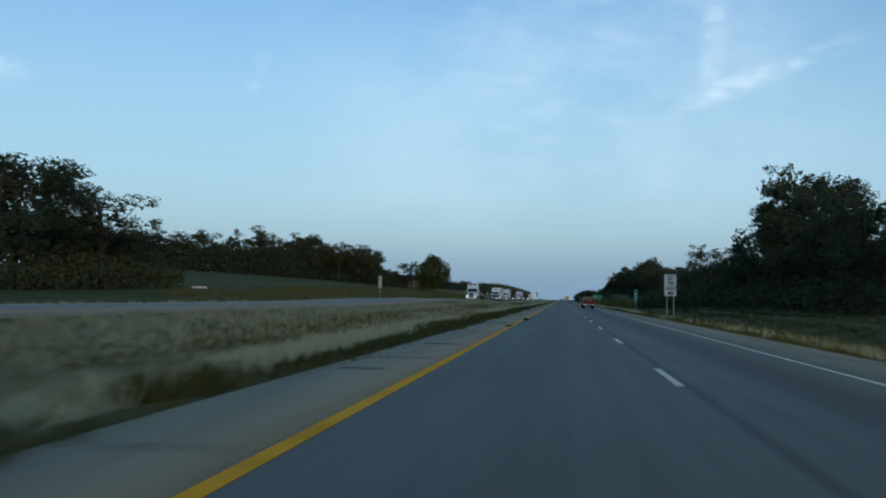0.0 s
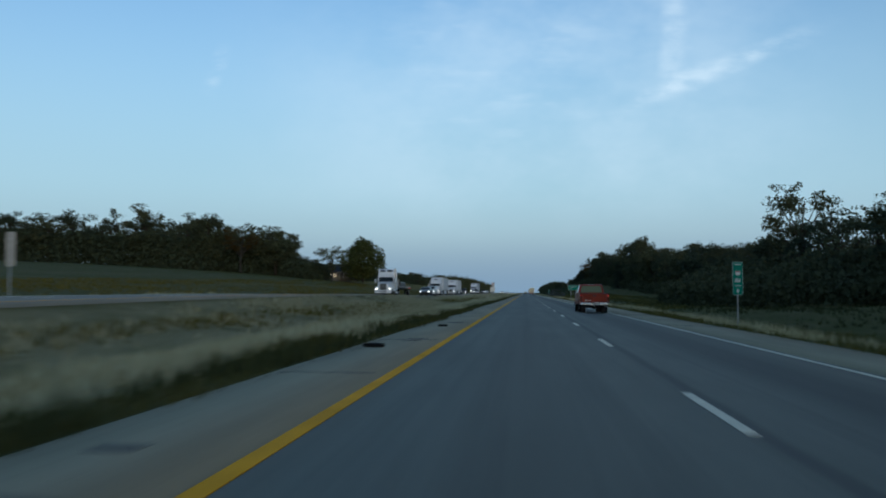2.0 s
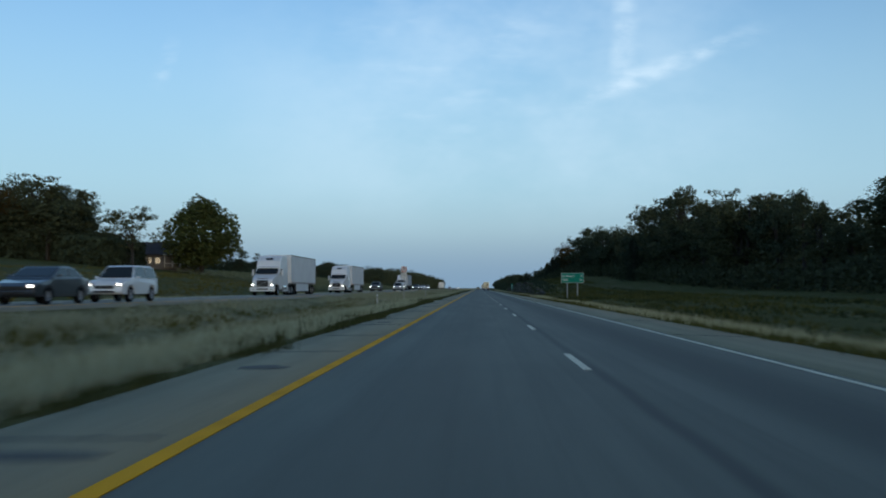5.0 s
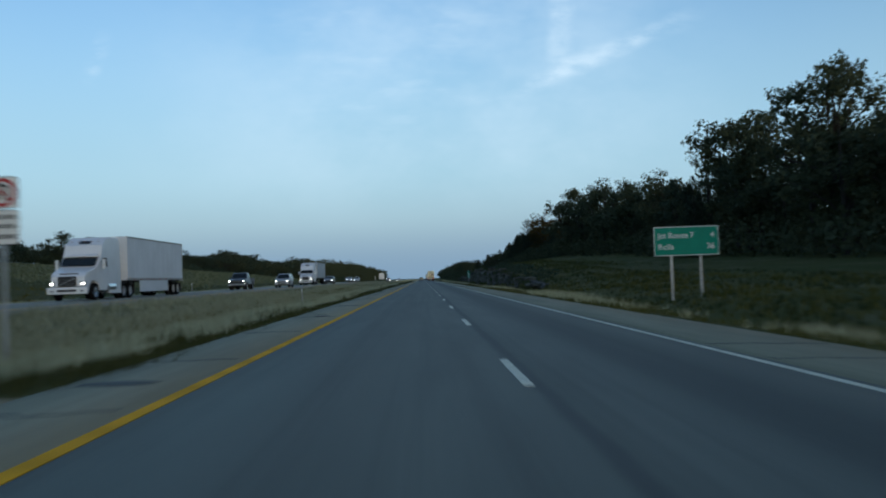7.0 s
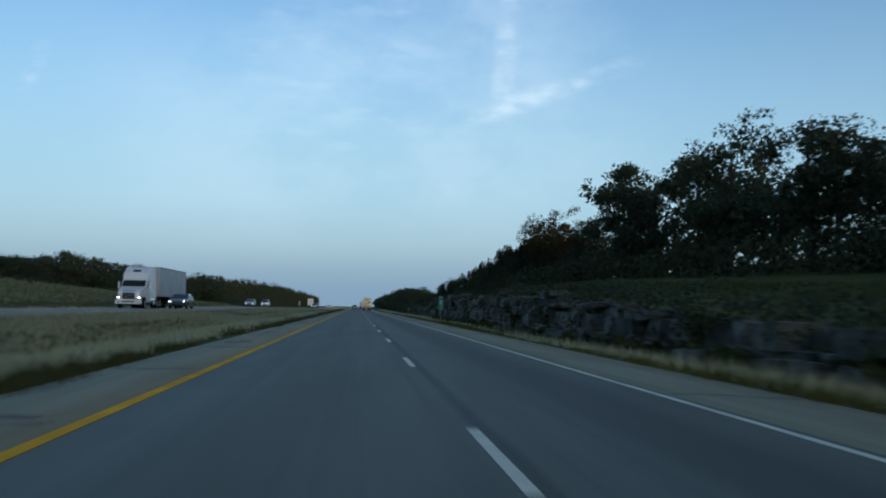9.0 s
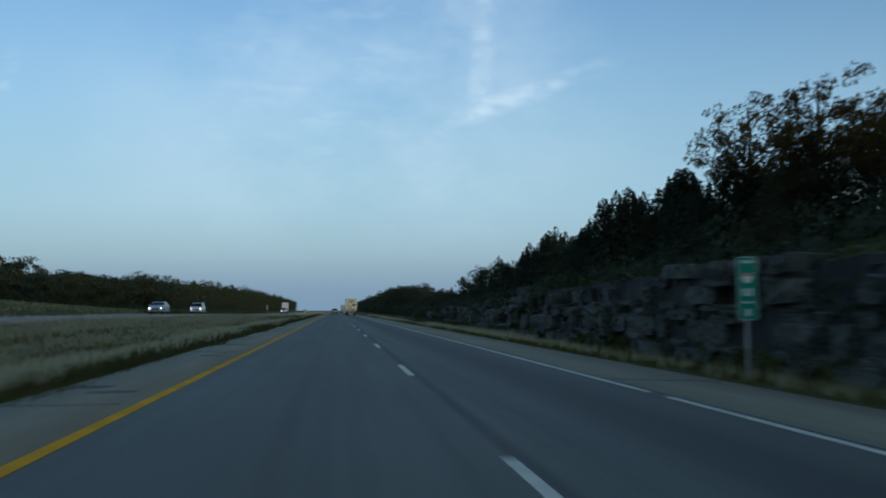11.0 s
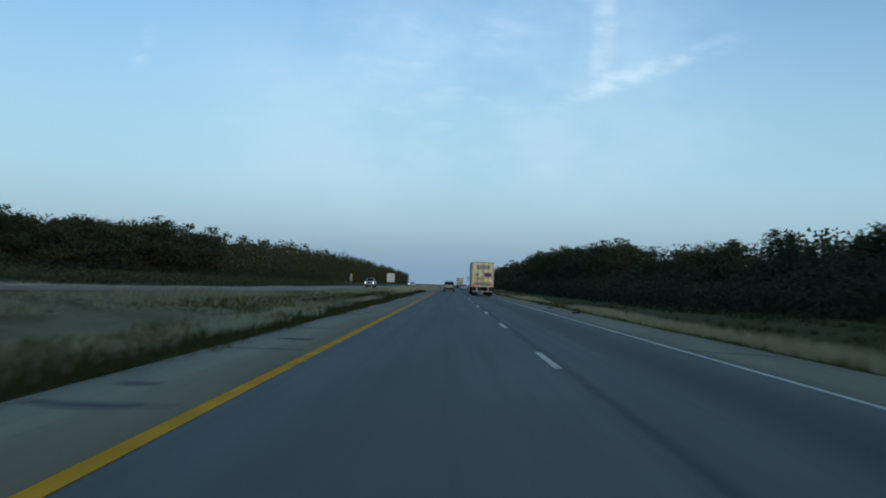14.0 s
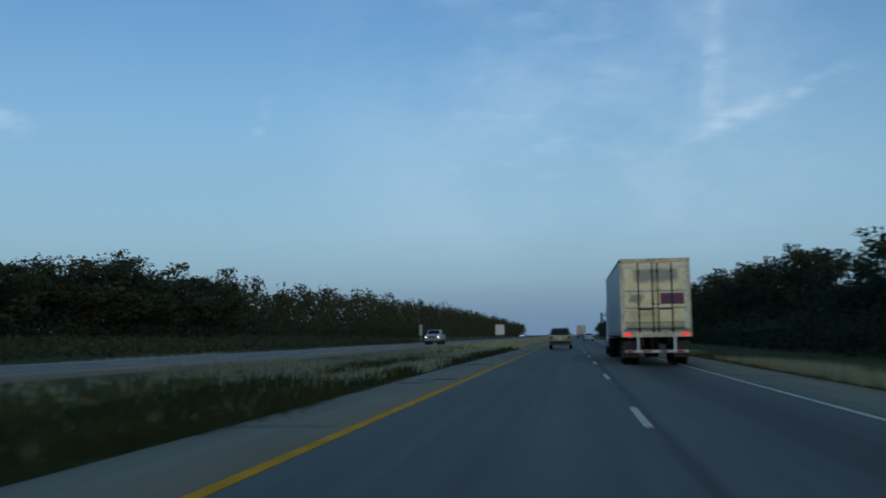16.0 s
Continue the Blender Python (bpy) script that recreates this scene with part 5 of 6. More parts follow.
def car(kind, at, turn, paint, label, head_on=False, tail_on=False):
    """A saloon, sport utility or minivan."""
    d = CARS[kind]
    names = dict(sedan=("sedan_car", "car"), suv=("suv_car", "car"), van=("minivan", "van"))[kind]
    root = thing(names[0], label, names[1], at=at, turn=turn)
    z0, W, r = d["z"], d["W"], d["r"]
    b = d["body"]
    ys, ye = b[0][0], b[-1][0]
    low = [(ye - 0.12, z0)] + [p for p in reversed(arch(d["wb"][1], r * 1.18, z0))] + [p for p in reversed(arch(d["wb"][0], r * 1.18, z0))] + [(ys + 0.12, z0)]
    nose = lambda y: 1.0 - 0.10 * max(0, (abs(y) - (d["L"] / 2 - 0.7)) / 0.7) ** 2
    part("body", side_body(b + low, W, lambda z: 1.0 - max(0, z - 0.7) * 0.10, 0.045, nose), paint, root)
    zb = d["cab"][0][1]
    nar = lambda z: 0.95 - max(0, z - zb) * 0.36
    c = d["cab"]
    part("cab", side_body(c, W, nar, 0.035), paint, root)
    top = max(p[1] for p in c)
    g = M["glass"]

    def x_at(z, out=0.006):
        return W * nar(z) + out

    zl, zh = zb + 0.06, top - 0.09

    def y_on(poly_front, z):
        pts = c if poly_front else c[::-1]
        best = None
        for (ya, za), (yb, zb_) in zip(c, c[1:]):
            if min(za, zb_) - 1e-6 <= z <= max(za, zb_) + 1e-6 and abs(zb_ - za) > 1e-6:
                yy = ya + (yb - ya) * (z - za) / (zb_ - za)
                best = yy if best is None else (max(best, yy) if poly_front else min(best, yy))
        return best

    fl, fh, bl, bh = y_on(True, zl), y_on(True, zh), y_on(False, zl), y_on(False, zh)
    for s in (-1, 1):
        mid_l, mid_h = (fl + bl) / 2 - 0.05, (fh + bh) / 2
        for ya0, ya1, yb0, yb1 in ((bl + 0.14, bh + 0.10, mid_l - 0.04, mid_h - 0.04), (mid_l + 0.04, mid_h + 0.04, fl - 0.16, fh - 0.08)):
            q = [(s * x_at(zl), ya0, zl), (s * x_at(zl), yb0, zl), (s * x_at(zh), yb1, zh), (s * x_at(zh), ya1, zh)]
            part("side_window", pane(q if s < 0 else q[::-1], -0.008), g, root)
        part("mirror", box(s * (W + 0.08), fl - 0.25, zb + 0.08, 0.15, 0.09, 0.11, 0.03), paint, root)
        part("door_handle", box(s * (W * 0.985), -0.15, zb - 0.14, 0.03, 0.15, 0.03, 0.008), paint, root)
        hz = 0.68 if kind == "sedan" else 0.80
        h = part("headlight", box(s * (W - 0.24), ye - 0.06, hz, 0.30, 0.14, 0.13, 0.03), M["bumper"], root)
        part("lens", box(s * (W - 0.22), ye + 0.018, hz, 0.16, 0.012, 0.09, 0.003), M["head"] if head_on else M["rim"], h, "lit headlamp" if head_on else "")
        t = part("tail_light", box(s * (W - 0.20), ys - 0.01, hz + 0.12, 0.26, 0.10, 0.16, 0.02), M["tail_off"], root)
        if tail_on:
            part("bulb", box(s * (W - 0.20), ys - 0.064, hz + 0.12, 0.2, 0.01, 0.10, 0.003), M["tail"], t)
        wheel(root, s * (W - 0.11), d["wb"][0], r, 0.21)
        wheel(root, s * (W - 0.11), d["wb"][1], r, 0.21)
    part("windshield", pane([(-x_at(zl) + 0.07, fl + 0.01, zl), (x_at(zl) - 0.07, fl + 0.01, zl), (x_at(zh) - 0.06, fh + 0.01, zh), (-x_at(zh) + 0.06, fh + 0.01, zh)], -0.012), g, root)
    part("rear_window", pane([(x_at(zl) - 0.09, bl - 0.01, zl), (-x_at(zl) + 0.09, bl - 0.01, zl), (-x_at(zh) + 0.08, bh - 0.01, zh), (x_at(zh) - 0.08, bh - 0.01, zh)], -0.012), g, root)
    part("grille", box(0, ye - 0.01, 0.60 if kind == "sedan" else 0.68, W * 1.0, 0.06, 0.14, 0.02), M["black"], root)
    part("front_bumper", box(0, ye - 0.02, 0.45 if kind == "sedan" else 0.50, W * 1.8, 0.16, 0.16, 0.05), paint, root)
    part("lower_grille", box(0, ye + 0.055, 0.44 if kind == "sedan" else 0.48, W * 1.1, 0.02, 0.08, 0.008), M["black"], root)
    part("rear_bumper", box(0, ys + 0.0, 0.50 if kind == "sedan" else 0.56, W * 1.82, 0.16, 0.20, 0.05), M["black"] if kind == "suv" else paint, root)
    plate_bars(root, ys - 0.09 if kind != "sedan" else ys - 0.07, 0.78, -1)
    ch = box(0, 0, z0 + 0.04, W * 1.5, d["L"] * 0.86, 0.14)
    part("underbody", ch, M["under"], root)
    return root


def trailer_parts(root, y0, y1, side_mat, rear_mat, dirty=False, z0=1.18, z1=4.05, W=1.29):
    """A box trailer from its rear y0 to its nose y1."""
    L = y1 - y0
    part("trailer_box", box(0, (y0 + y1) / 2 + 0.03, (z0 + z1) / 2, 2 * W, L - 0.06, z1 - z0, 0.02), side_mat, root)
    for s in (-1, 1):
        part("top_rail", box(s * (W + 0.004), (y0 + y1) / 2, z1 - 0.05, 0.03, L, 0.11, 0.006), M["sign_back"], root)
        rail = part("bottom_rail", box(s * (W + 0.004), (y0 + y1) / 2, z0 + 0.05, 0.035, L, 0.16, 0.006), M["sign_back"], root)
        seams = bmesh.new()
        k = y0 + 1.2
        while k < y1 - 0.5:
            box_into(seams, s * (W + 0.003), k, (z0 + z1) / 2, 0.008, 0.05, z1 - z0 - 0.3)
            k += 1.22
        part("panel_seams", seams, side_mat, root)
        strip_ = bmesh.new()
        k = y0 + 0.4
        while k < y1 - 0.4:
            box_into(strip_, s * (W + 0.024), k, z0 + 0.05, 0.004, 0.45, 0.05)
            k += 1.5
        part("reflector_strip", strip_, M["sign_red"], rail)
        part("landing_leg", box(s * 0.75, y1 - 2.9, 0.72, 0.13, 0.13, 0.95, 0.01), M["under"], root)
        part("marker_light", box(s * (W + 0.012), y1 - 0.2, z0 + 0.12, 0.02, 0.1, 0.05), M["amber"], root)
    fr = bmesh.new()
    box_into(fr, 0, y0, z1 - 0.07, 2 * W + 0.02, 0.12, 0.15)
    box_into(fr, 0, y0, z0 + 0.0, 2 * W + 0.02, 0.12, 0.20)
    for s in (-1, 1):
        box_into(fr, s * (W - 0.04), y0, (z0 + z1) / 2, 0.10, 0.12, z1 - z0 - 0.15)
    part("rear_frame", fr, M["door_frame"] if dirty else M["sign_back"], root)
    for s in (-1, 1):
        wd = W - 0.105
        dr = part("rear_door", box(s * (wd / 2 + 0.006), y0 - 0.012, (z0 + z1) / 2 + 0.01, wd - 0.006, 0.06, z1 - z0 - 0.34, 0.006), rear_mat, root)
        for x in (0.10, 0.62):
            bars = rod((s * x, y0 - 0.07, z0 + 0.06), (s * x, y0 - 0.07, z1 - 0.16), 0.022)
            for z in (z0 + 0.16, z0 + 1.15, z1 - 0.5):
                box_into(bars, s * x, y0 - 0.055, z, 0.10, 0.03, 0.06)
            part("lock_rod", bars, M["under"] if dirty else M["sign_back"], dr)
        for z in np.linspace(z0 + 0.35, z1 - 0.35, 5):
            part("hinge", box(s * (W - 0.13), y0 - 0.052, float(z), 0.18, 0.025, 0.07), M["door_frame"] if dirty else M["sign_back"], dr)
        part("door_lever", box(s * 0.38, y0 - 0.075, z0 + 0.95, 0.5, 0.02, 0.045, 0.006), M["under"], dr)
        for dz, x in ((0.0, W - 0.16), (0.0, W - 0.30)):
            t = part("tail_light", rod((s * x, y0 - 0.055, z0 + 0.0), (s * x, y0 - 0.085, z0 + 0.0), 0.062, None, 14), M["tail"], root)
        part("bumper_post", box(s * 0.68, y0 + 0.06, 0.82, 0.10, 0.10, 0.62, 0.01), M["sign_white"] if dirty else M["under"], root)
        part("mud_flap", box(s * 0.95, y0 + 0.35, 0.62, 0.6, 0.015, 0.62), M["black"], root)
        for y in (y0 + 1.2, y0 + 2.45):
            for x in (0.75, 1.09):
                wheel(root, s * x, y, 0.51, 0.27, M["sign_back"], 5)
    bar = part("bumper_bar", box(0, y0 + 0.04, 0.54, 2.36, 0.10, 0.10, 0.01), M["sign_white"], root)
    st = bmesh.new()
    for k in range(4):
        box_into(st, -0.98 + k * 0.62, y0 - 0.013, 0.54, 0.30, 0.008, 0.07)
    part("stripe", st, M["sign_red"], bar)
    ch = bmesh.new()
    for s in (-1, 1):
        box_into(ch, s * 0.5, y0 + 2.4, 0.95, 0.12, 4.4, 0.30)
    box_into(ch, 0, (y0 + y1) / 2, z0 - 0.06, 2.2, L - 1.0, 0.10)
    for y in (y0 + 1.2, y0 + 2.45):
        rod_into(ch, (-1.0, y, 0.51), (1.0, y, 0.51), 0.07)
    part("trailer_frame", ch, M["under"], root)
    for k in range(3):
        part("marker_light", box((k - 1) * 0.2, y0 - 0.066, z1 - 0.06, 0.09, 0.012, 0.035), M["tail_off"], root)


def tractor_parts(root, y1, paint, head_on, low_roof=False, classic=False):
    """A bonneted tractor whose front bumper is at y1."""
    f = y1
    top = 3.1 if low_roof else 3.88
    prof = [(f - 6.0, 0.95), (f - 6.0, top - 0.15), (f - 5.7, top), (f - 3.7, top - 0.03), (f - 2.75, top - 0.55), (f - 2.45, 2.55), (f - 1.75, 1.98), (f - 0.45, 1.66), (f - 0.12, 1.42), (f - 0.06, 0.85), (f - 0.5, 0.72)]
    prof += [(f - 0.72, 0.72), (f - 0.80, 0.95), (f - 1.1, 1.13), (f - 1.4, 1.16), (f - 1.75, 1.10), (f - 1.98, 0.9), (f - 2.05, 0.6), (f - 3.2, 0.55), (f - 3.6, 0.95)]
    taper = 0.075
    if classic:
        # a long upright bonnet between separate wings
        prof = [(f - 6.0, 0.95), (f - 6.0, top - 0.2), (f - 5.6, top), (f - 3.6, top - 0.02), (f - 3.3, top - 0.12), (f - 3.05, 2.75), (f - 2.75, 2.05), (f - 0.5, 1.84), (f - 0.3, 1.74), (f - 0.22, 0.8), (f - 3.4, 0.7), (f - 3.6, 0.95)]
        taper = 0.2
    part("cab", side_body(prof, 1.21, lambda z: 1.0 if z < 2.0 else 1.0 - (z - 2.0) * 0.05, 0.05, lambda y: 1.0 if y < f - 2.75 else 1.0 - min(0.42, (y - f + 2.75) * taper)), paint, root)
    if classic:
        for s in (-1, 1):
            part("wing", plate([(f - 2.15, 0.85), (f - 1.95, 1.15), (f - 1.4, 1.32), (f - 0.75, 1.26), (f - 0.3, 1.1), (f - 0.22, 0.75), (f - 0.72, 0.72), (f - 0.9, 1.05), (f - 1.4, 1.16), (f - 1.9, 1.0), (f - 2.05, 0.7)], s * 0.72, s * 1.2, "x", 0.02), paint, root)
            part("exhaust_stack", rod((s * 1.18, f - 3.75, 0.9), (s * 1.18, f - 3.75, 4.0), 0.075, None, 12), M["chrome"], root, "bright upright exhaust")
            part("roof_window", pane([(s * 0.52 - 0.42, f - 3.26, top - 0.42), (s * 0.52 + 0.42, f - 3.26, top - 0.42), (s * 0.52 + 0.42, f - 3.29, top - 0.16), (s * 0.52 - 0.42, f - 3.29, top - 0.16)], -0.05), M["glass"], root)
        part("grille_frame", box(0, f - 0.2, 1.27, 0.98, 0.12, 1.0, 0.04), M["bumper"], root, "dull bright radiator surround")
    g = M["glass"]
    fw = f - 0.98 if classic else f
    part("windshield", pane([(-1.03, fw - 1.72, 2.05), (1.03, fw - 1.72, 2.05), (1.0, fw - (2.05 if classic else 2.38), 2.68), (-1.0, fw - (2.05 if classic else 2.38), 2.68)] if classic else [(-1.03, f - 1.72, 2.05), (1.03, f - 1.72, 2.05), (1.0, f - 2.38, 2.62), (-1.0, f - 2.38, 2.62)], -0.03), g, root)
    part("sun_visor", box(0, (f - 2.98) if classic else (f - 2.36), 2.78 if classic else 2.70, 2.0, 0.3, 0.09, 0.02, turn=Matrix.Rotation(-0.5, 3, "X")), paint, root)
    if not low_roof and not classic:
        part("roof_window", pane([(-0.34, f - 2.93, 3.42), (0.34, f - 2.93, 3.42), (0.34, f - 3.2, 3.58), (-0.34, f - 3.2, 3.58)], -0.05), g, root)
    for s in (-1, 1):
        c = [(s * 1.222, f - 3.3, 2.0), (s * 1.222, f - 2.42, 2.0), (s * 1.20, f - 2.66, 2.52), (s * 1.20, f - 3.3, 2.55)]
        part("side_window", pane(c if s < 0 else c[::-1], -0.012), g, root)
        m_ = part("mirror", box(s * 1.42, f - 2.2, 2.15, 0.16, 0.14, 0.62, 0.03), paint, root)
        part("mirror_arm", rod((s * 1.2, f - 2.3, 2.3), (s * 1.42, f - 2.2, 2.3), 0.02), M["black"], m_)
        h = part("headlight", box(s * 0.88, f - 0.13, 1.02, 0.34, 0.16, 0.24, 0.05), M["bumper"], root)
        part("lens", box(s * 0.91, f - 0.035, 1.00, 0.17, 0.016, 0.12, 0.005), M["head"] if head_on else M["rim"], h, "lit headlamp" if head_on else "")
        part("fuel_tank", rod((s * 0.95, f - 4.9, 0.78), (s * 0.95, f - 3.5, 0.78), 0.32, None, 16), M["chrome"], root)
        part("step", box(s * 1.12, f - 2.7, 0.5, 0.18, 0.7, 0.12, 0.02), M["black"], root)
        part("air_dam", box(s * 1.15, f - 5.3, 0.7, 0.05, 0.9, 0.6, 0.02), paint, root)
        wheel(root, s * 1.05, f - 1.4, 0.51, 0.28, M["chrome"], 8)
        for y in (f - 6.5, f - 7.8):
            for x in (0.75, 1.08):
                wheel(root, s * x, y, 0.51, 0.27, M["rim"], 5)
        part("drive_fender", box(s * 0.92, f - 7.15, 1.09, 0.62, 2.0, 0.03, 0.01), M["black"], root)
    grl = part("grille", box(0, f - 0.15, 1.27, 0.8, 0.10, 0.86, 0.03) if classic else box(0, f - 0.03, 1.14, 1.08, 0.10, 0.58, 0.05), M["black"], root)
    bars = bmesh.new()
    if classic:
        for k in range(9):
            box_into(bars, -0.36 + 0.09 * k, f - 0.095, 1.27, 0.02, 0.012, 0.84)
    else:
        for z in (1.0, 1.24):
            box_into(bars, 0, f + 0.024, z, 0.94, 0.008, 0.012)
        box_into(bars, 0, f + 0.03, 1.12, 1.0, 0.012, 0.045, turn=Matrix.Rotation(0.45, 3, "Y"))
    part("grille_bars", bars, M["bumper"], grl)
    if not classic:
        part("hood_vent", box(0, f - 0.33, 1.56, 1.1, 0.06, 0.11, 0.02), M["black"], root)
    fb = part("front_bumper", box(0, f - 0.06, 0.60, 2.34, 0.26, 0.40, 0.07), paint, root)
    part("air_intake", box(0, f + 0.068, 0.60, 1.1, 0.016, 0.13, 0.005), M["black"], fb)
    for s in (-1, 1):
        part("fog_lamp", box(s * 0.86, f + 0.066, 0.58, 0.2, 0.014, 0.1, 0.004), M["bumper"], fb)
    for k in range(5):
        part("roof_light", box((k - 2) * 0.4, f - (3.05 if not low_roof else 2.75), top - (0.30 if not low_roof else 0.42), 0.08, 0.05, 0.035, 0.008), M["amber_off"], root)
    ch = bmesh.new()
    for s in (-1, 1):
        box_into(ch, s * 0.42, f - 5.0, 0.92, 0.10, 7.4, 0.26)
    for y in (f - 1.4, f - 6.5, f - 7.8):
        rod_into(ch, (-1.0, y, 0.51), (1.0, y, 0.51), 0.08)
    part("tractor_frame", ch, M["under"], root)
    part("fifth_wheel", box(0, f - 7.15, 1.10, 0.9, 1.0, 0.10, 0.02), M["under"], root)


def box_semi(at, turn, label, paint, side_mat, rear_mat, dirty=False, head_on=True, trailer=13.8, skirt=False):
    """Tractor and box trailer; the origin lies under the trailer's rear doors."""
    root = thing("semi_truck", label, "truck", at=at, turn=turn)
    trailer_parts(root, 0.0, trailer, side_mat, rear_mat, dirty)
    tractor_parts(root, trailer + 7.0, paint, head_on)
    if skirt:
        for s in (-1, 1):
            part("side_skirt", box(s * 1.27, trailer * 0.56, 0.76, 0.03, trailer * 0.5, 0.76, 0.01), side_mat, root)
            part("cab_fairing", box(s * 1.17, trailer + 2.2, 0.72, 0.05, 2.3, 0.7, 0.02), paint, root)
    return root


def flatbed_semi(at, turn, label):
    root = thing("flatbed_truck", label, "truck", at=at, turn=turn)
    tractor_parts(root, 21.0, M["white_paint"], True, classic=True)
    part("deck", box(0, 7.0, 1.35, 2.5, 13.8, 0.16, 0.02), M["wood"], root)
    bulk = part("headboard", box(0, 13.8, 1.95, 2.45, 0.08, 1.1, 0.02), M["sign_back"], root)
    ch = bmesh.new()
    for s in (-1, 1):
        box_into(ch, s * 0.5, 7.0, 1.1, 0.12, 13.0, 0.35)
    part("trailer_frame", ch, M["under"], root)
    for s in (-1, 1):
        part("side_rail", box(s * 1.26, 7.0, 1.33, 0.05, 13.8, 0.18, 0.01), M["sign_back"], root)
        for y in (1.2, 2.45):
            for x in (0.75, 1.09):
                wheel(root, s * x, y, 0.51, 0.27, M["sign_back"], 5)
        part("tail_light", box(s * 1.0, -0.05, 1.2, 0.2, 0.05, 0.1), M["tail"], root)
    part("load", box(0, 8.0, 1.75, 2.2, 6.0, 0.62, 0.05), M["dark_paint"], root, "dark covered load")
    return root


def set_down(x, y):
    """Height of the near lanes under a vehicle."""
    return float(east_z(x)) + 0.006


RIGHT_LANE, LEFT_LANE, FAR_OUTER, FAR_INNER = 2.15, -1.8, -21.7, -18.1
red_pickup = pickup((2.25, 136.0, set_down(2.25, 138)), 1.0, M["red"], "glossy red pickup truck with lit tail lamps on the asphalt")
red_pickup.scale = (0.87, 0.94, 0.925)
dirty_semi = box_semi((2.28, 645.9, set_down(2.28, 647)), 0.0, "box trailer truck with grimy cream rear doors", M["white_paint"], M["trailer_side"], M["door_dirt"], True, False)
car("suv", (-1.76, 685.0, 0.006), 0.0, M["tan"], "tan sport utility car beside the median", False, False)
car("sedan", (2.2, 782.0, set_down(2.2, 0)), 0.0, M["white_paint"], "white car far along the asphalt road")
car("suv", (-1.7, 830.0, 0.006), 0.0, M["blue_paint"], "dark blue car far along the road", False, False)
box_semi((2.2, 900.0, set_down(2.2, 0)), 0.0, "distant box trailer truck with cream rear doors", M["white_paint"], M["trailer_white"], M["door_frame"], False, False)


def far_z(y):
    return float(west_z(y)) + 0.006


flatbed_semi((FAR_OUTER, 206.0 + 21.0, far_z(216)), 180.0, "white flatbed truck with its headlamps lit")
car("sedan", (FAR_INNER, 229.0, far_z(229)), 180.0, M["dark_paint"], "dark car with its headlamps lit in the far lanes", True)
car("suv", (FAR_INNER, 237.0, far_z(237)), 180.0, M["white_paint"], "white car with its headlamps lit in the far lanes", True)
box_semi((FAR_OUTER, 280.0 + 20.8, far_z(290)), 180.0, "white box trailer truck with its headlamps lit", M["white_paint"], M["trailer_white"], M["trailer_white"], False, True, skirt=True)
box_semi((FAR_OUTER, 325.0 + 20.8, far_z(335)), 180.0, "white box trailer truck following another in the far lanes", M["white_paint"], M["trailer_white"], M["trailer_white"], False, True, skirt=True)
pickup((FAR_OUTER, 376.5, far_z(376)), 180.0, M["dark_paint"], "dark grey pickup truck with its headlamps lit", True, True)
car("suv", (FAR_INNER, 385.0, far_z(385)), 180.0, M["silver"], "silver car with its headlamps lit in the far lanes", True)
car("sedan", (FAR_INNER, 440.0, far_z(440)), 180.0, M["dark_paint"], "dark saloon car with its headlamps lit", True)
box_semi((FAR_OUTER, 434.0 + 20.8, far_z(445)), 180.0, "grey box trailer truck with its headlamps lit", M["white_paint"], M["trailer_side"], M["trailer_side"], False, True)
car("sedan", (FAR_OUTER - 0.4, 535.0, far_z(535)), 180.0, M["silver"], "silver saloon car with its headlamps lit", True)
car("suv", (FAR_OUTER - 0.5, 566.5, far_z(566)), 180.0, M["white_paint"], "white sport utility car with its headlamps lit", True)
pickup((FAR_INNER, 727.0, far_z(727)), 180.0, M["silver"], "silver pickup truck with its headlamps lit", True, True)
car("suv", (FAR_INNER, 940.0, far_z(940)), 180.0, M["white_paint"], "white car far off with its headlamps lit", True)
car("sedan", (FAR_OUTER, 1010.0, far_z(1010)), 180.0, M["silver"], "silver car far off with its headlamps lit", True)

# stickers and ribs on the grimy doors
part("sticker", box(0.62, -0.0475, 2.52, 0.86, 0.009, 0.42, 0.002), M["decal"], dirty_semi, "faded red and purple sticker")
for z in (2.86, 2.22):
    part("door_rib", box(0.0, -0.052, z, 2.36, 0.03, 0.06, 0.006), M["door_rib"], dirty_semi)
# shadow below the ribs put in as dark strips, plus one lower line
for z in (2.81, 2.17, 1.62):
    part("door_seam", box(0.0, -0.048, z, 2.34, 0.016, 0.022, 0.003), M["grime_shadow"], dirty_semi)
for x in (-1.165, 1.165):
    studs = bmesh.new()
    for k in range(26):
        box_into(studs, x, -0.075, 1.42 + k * 0.098, 0.10, 0.012, 0.05, turn=Matrix.Rotation(0.7 if k % 2 else -0.7, 3, "Y"))
    part("tread_plate", studs, M["door_rib"], dirty_semi, "cream tread plate edging")
part("door_header", box(0.0, -0.05, 3.72, 2.2, 0.02, 0.10, 0.004), M["door_rib"], dirty_semi)
part("lower_grime", box(0.0, -0.0485, 1.40, 2.2, 0.008, 0.05, 0.002), M["grime_shadow"], dirty_semi)
part("door_edge", box(1.09, -0.046, 2.62, 0.07, 0.012, 2.5, 0.003), M["door_rib"], dirty_semi)

# ---------------------------------------------------------------- rock cut


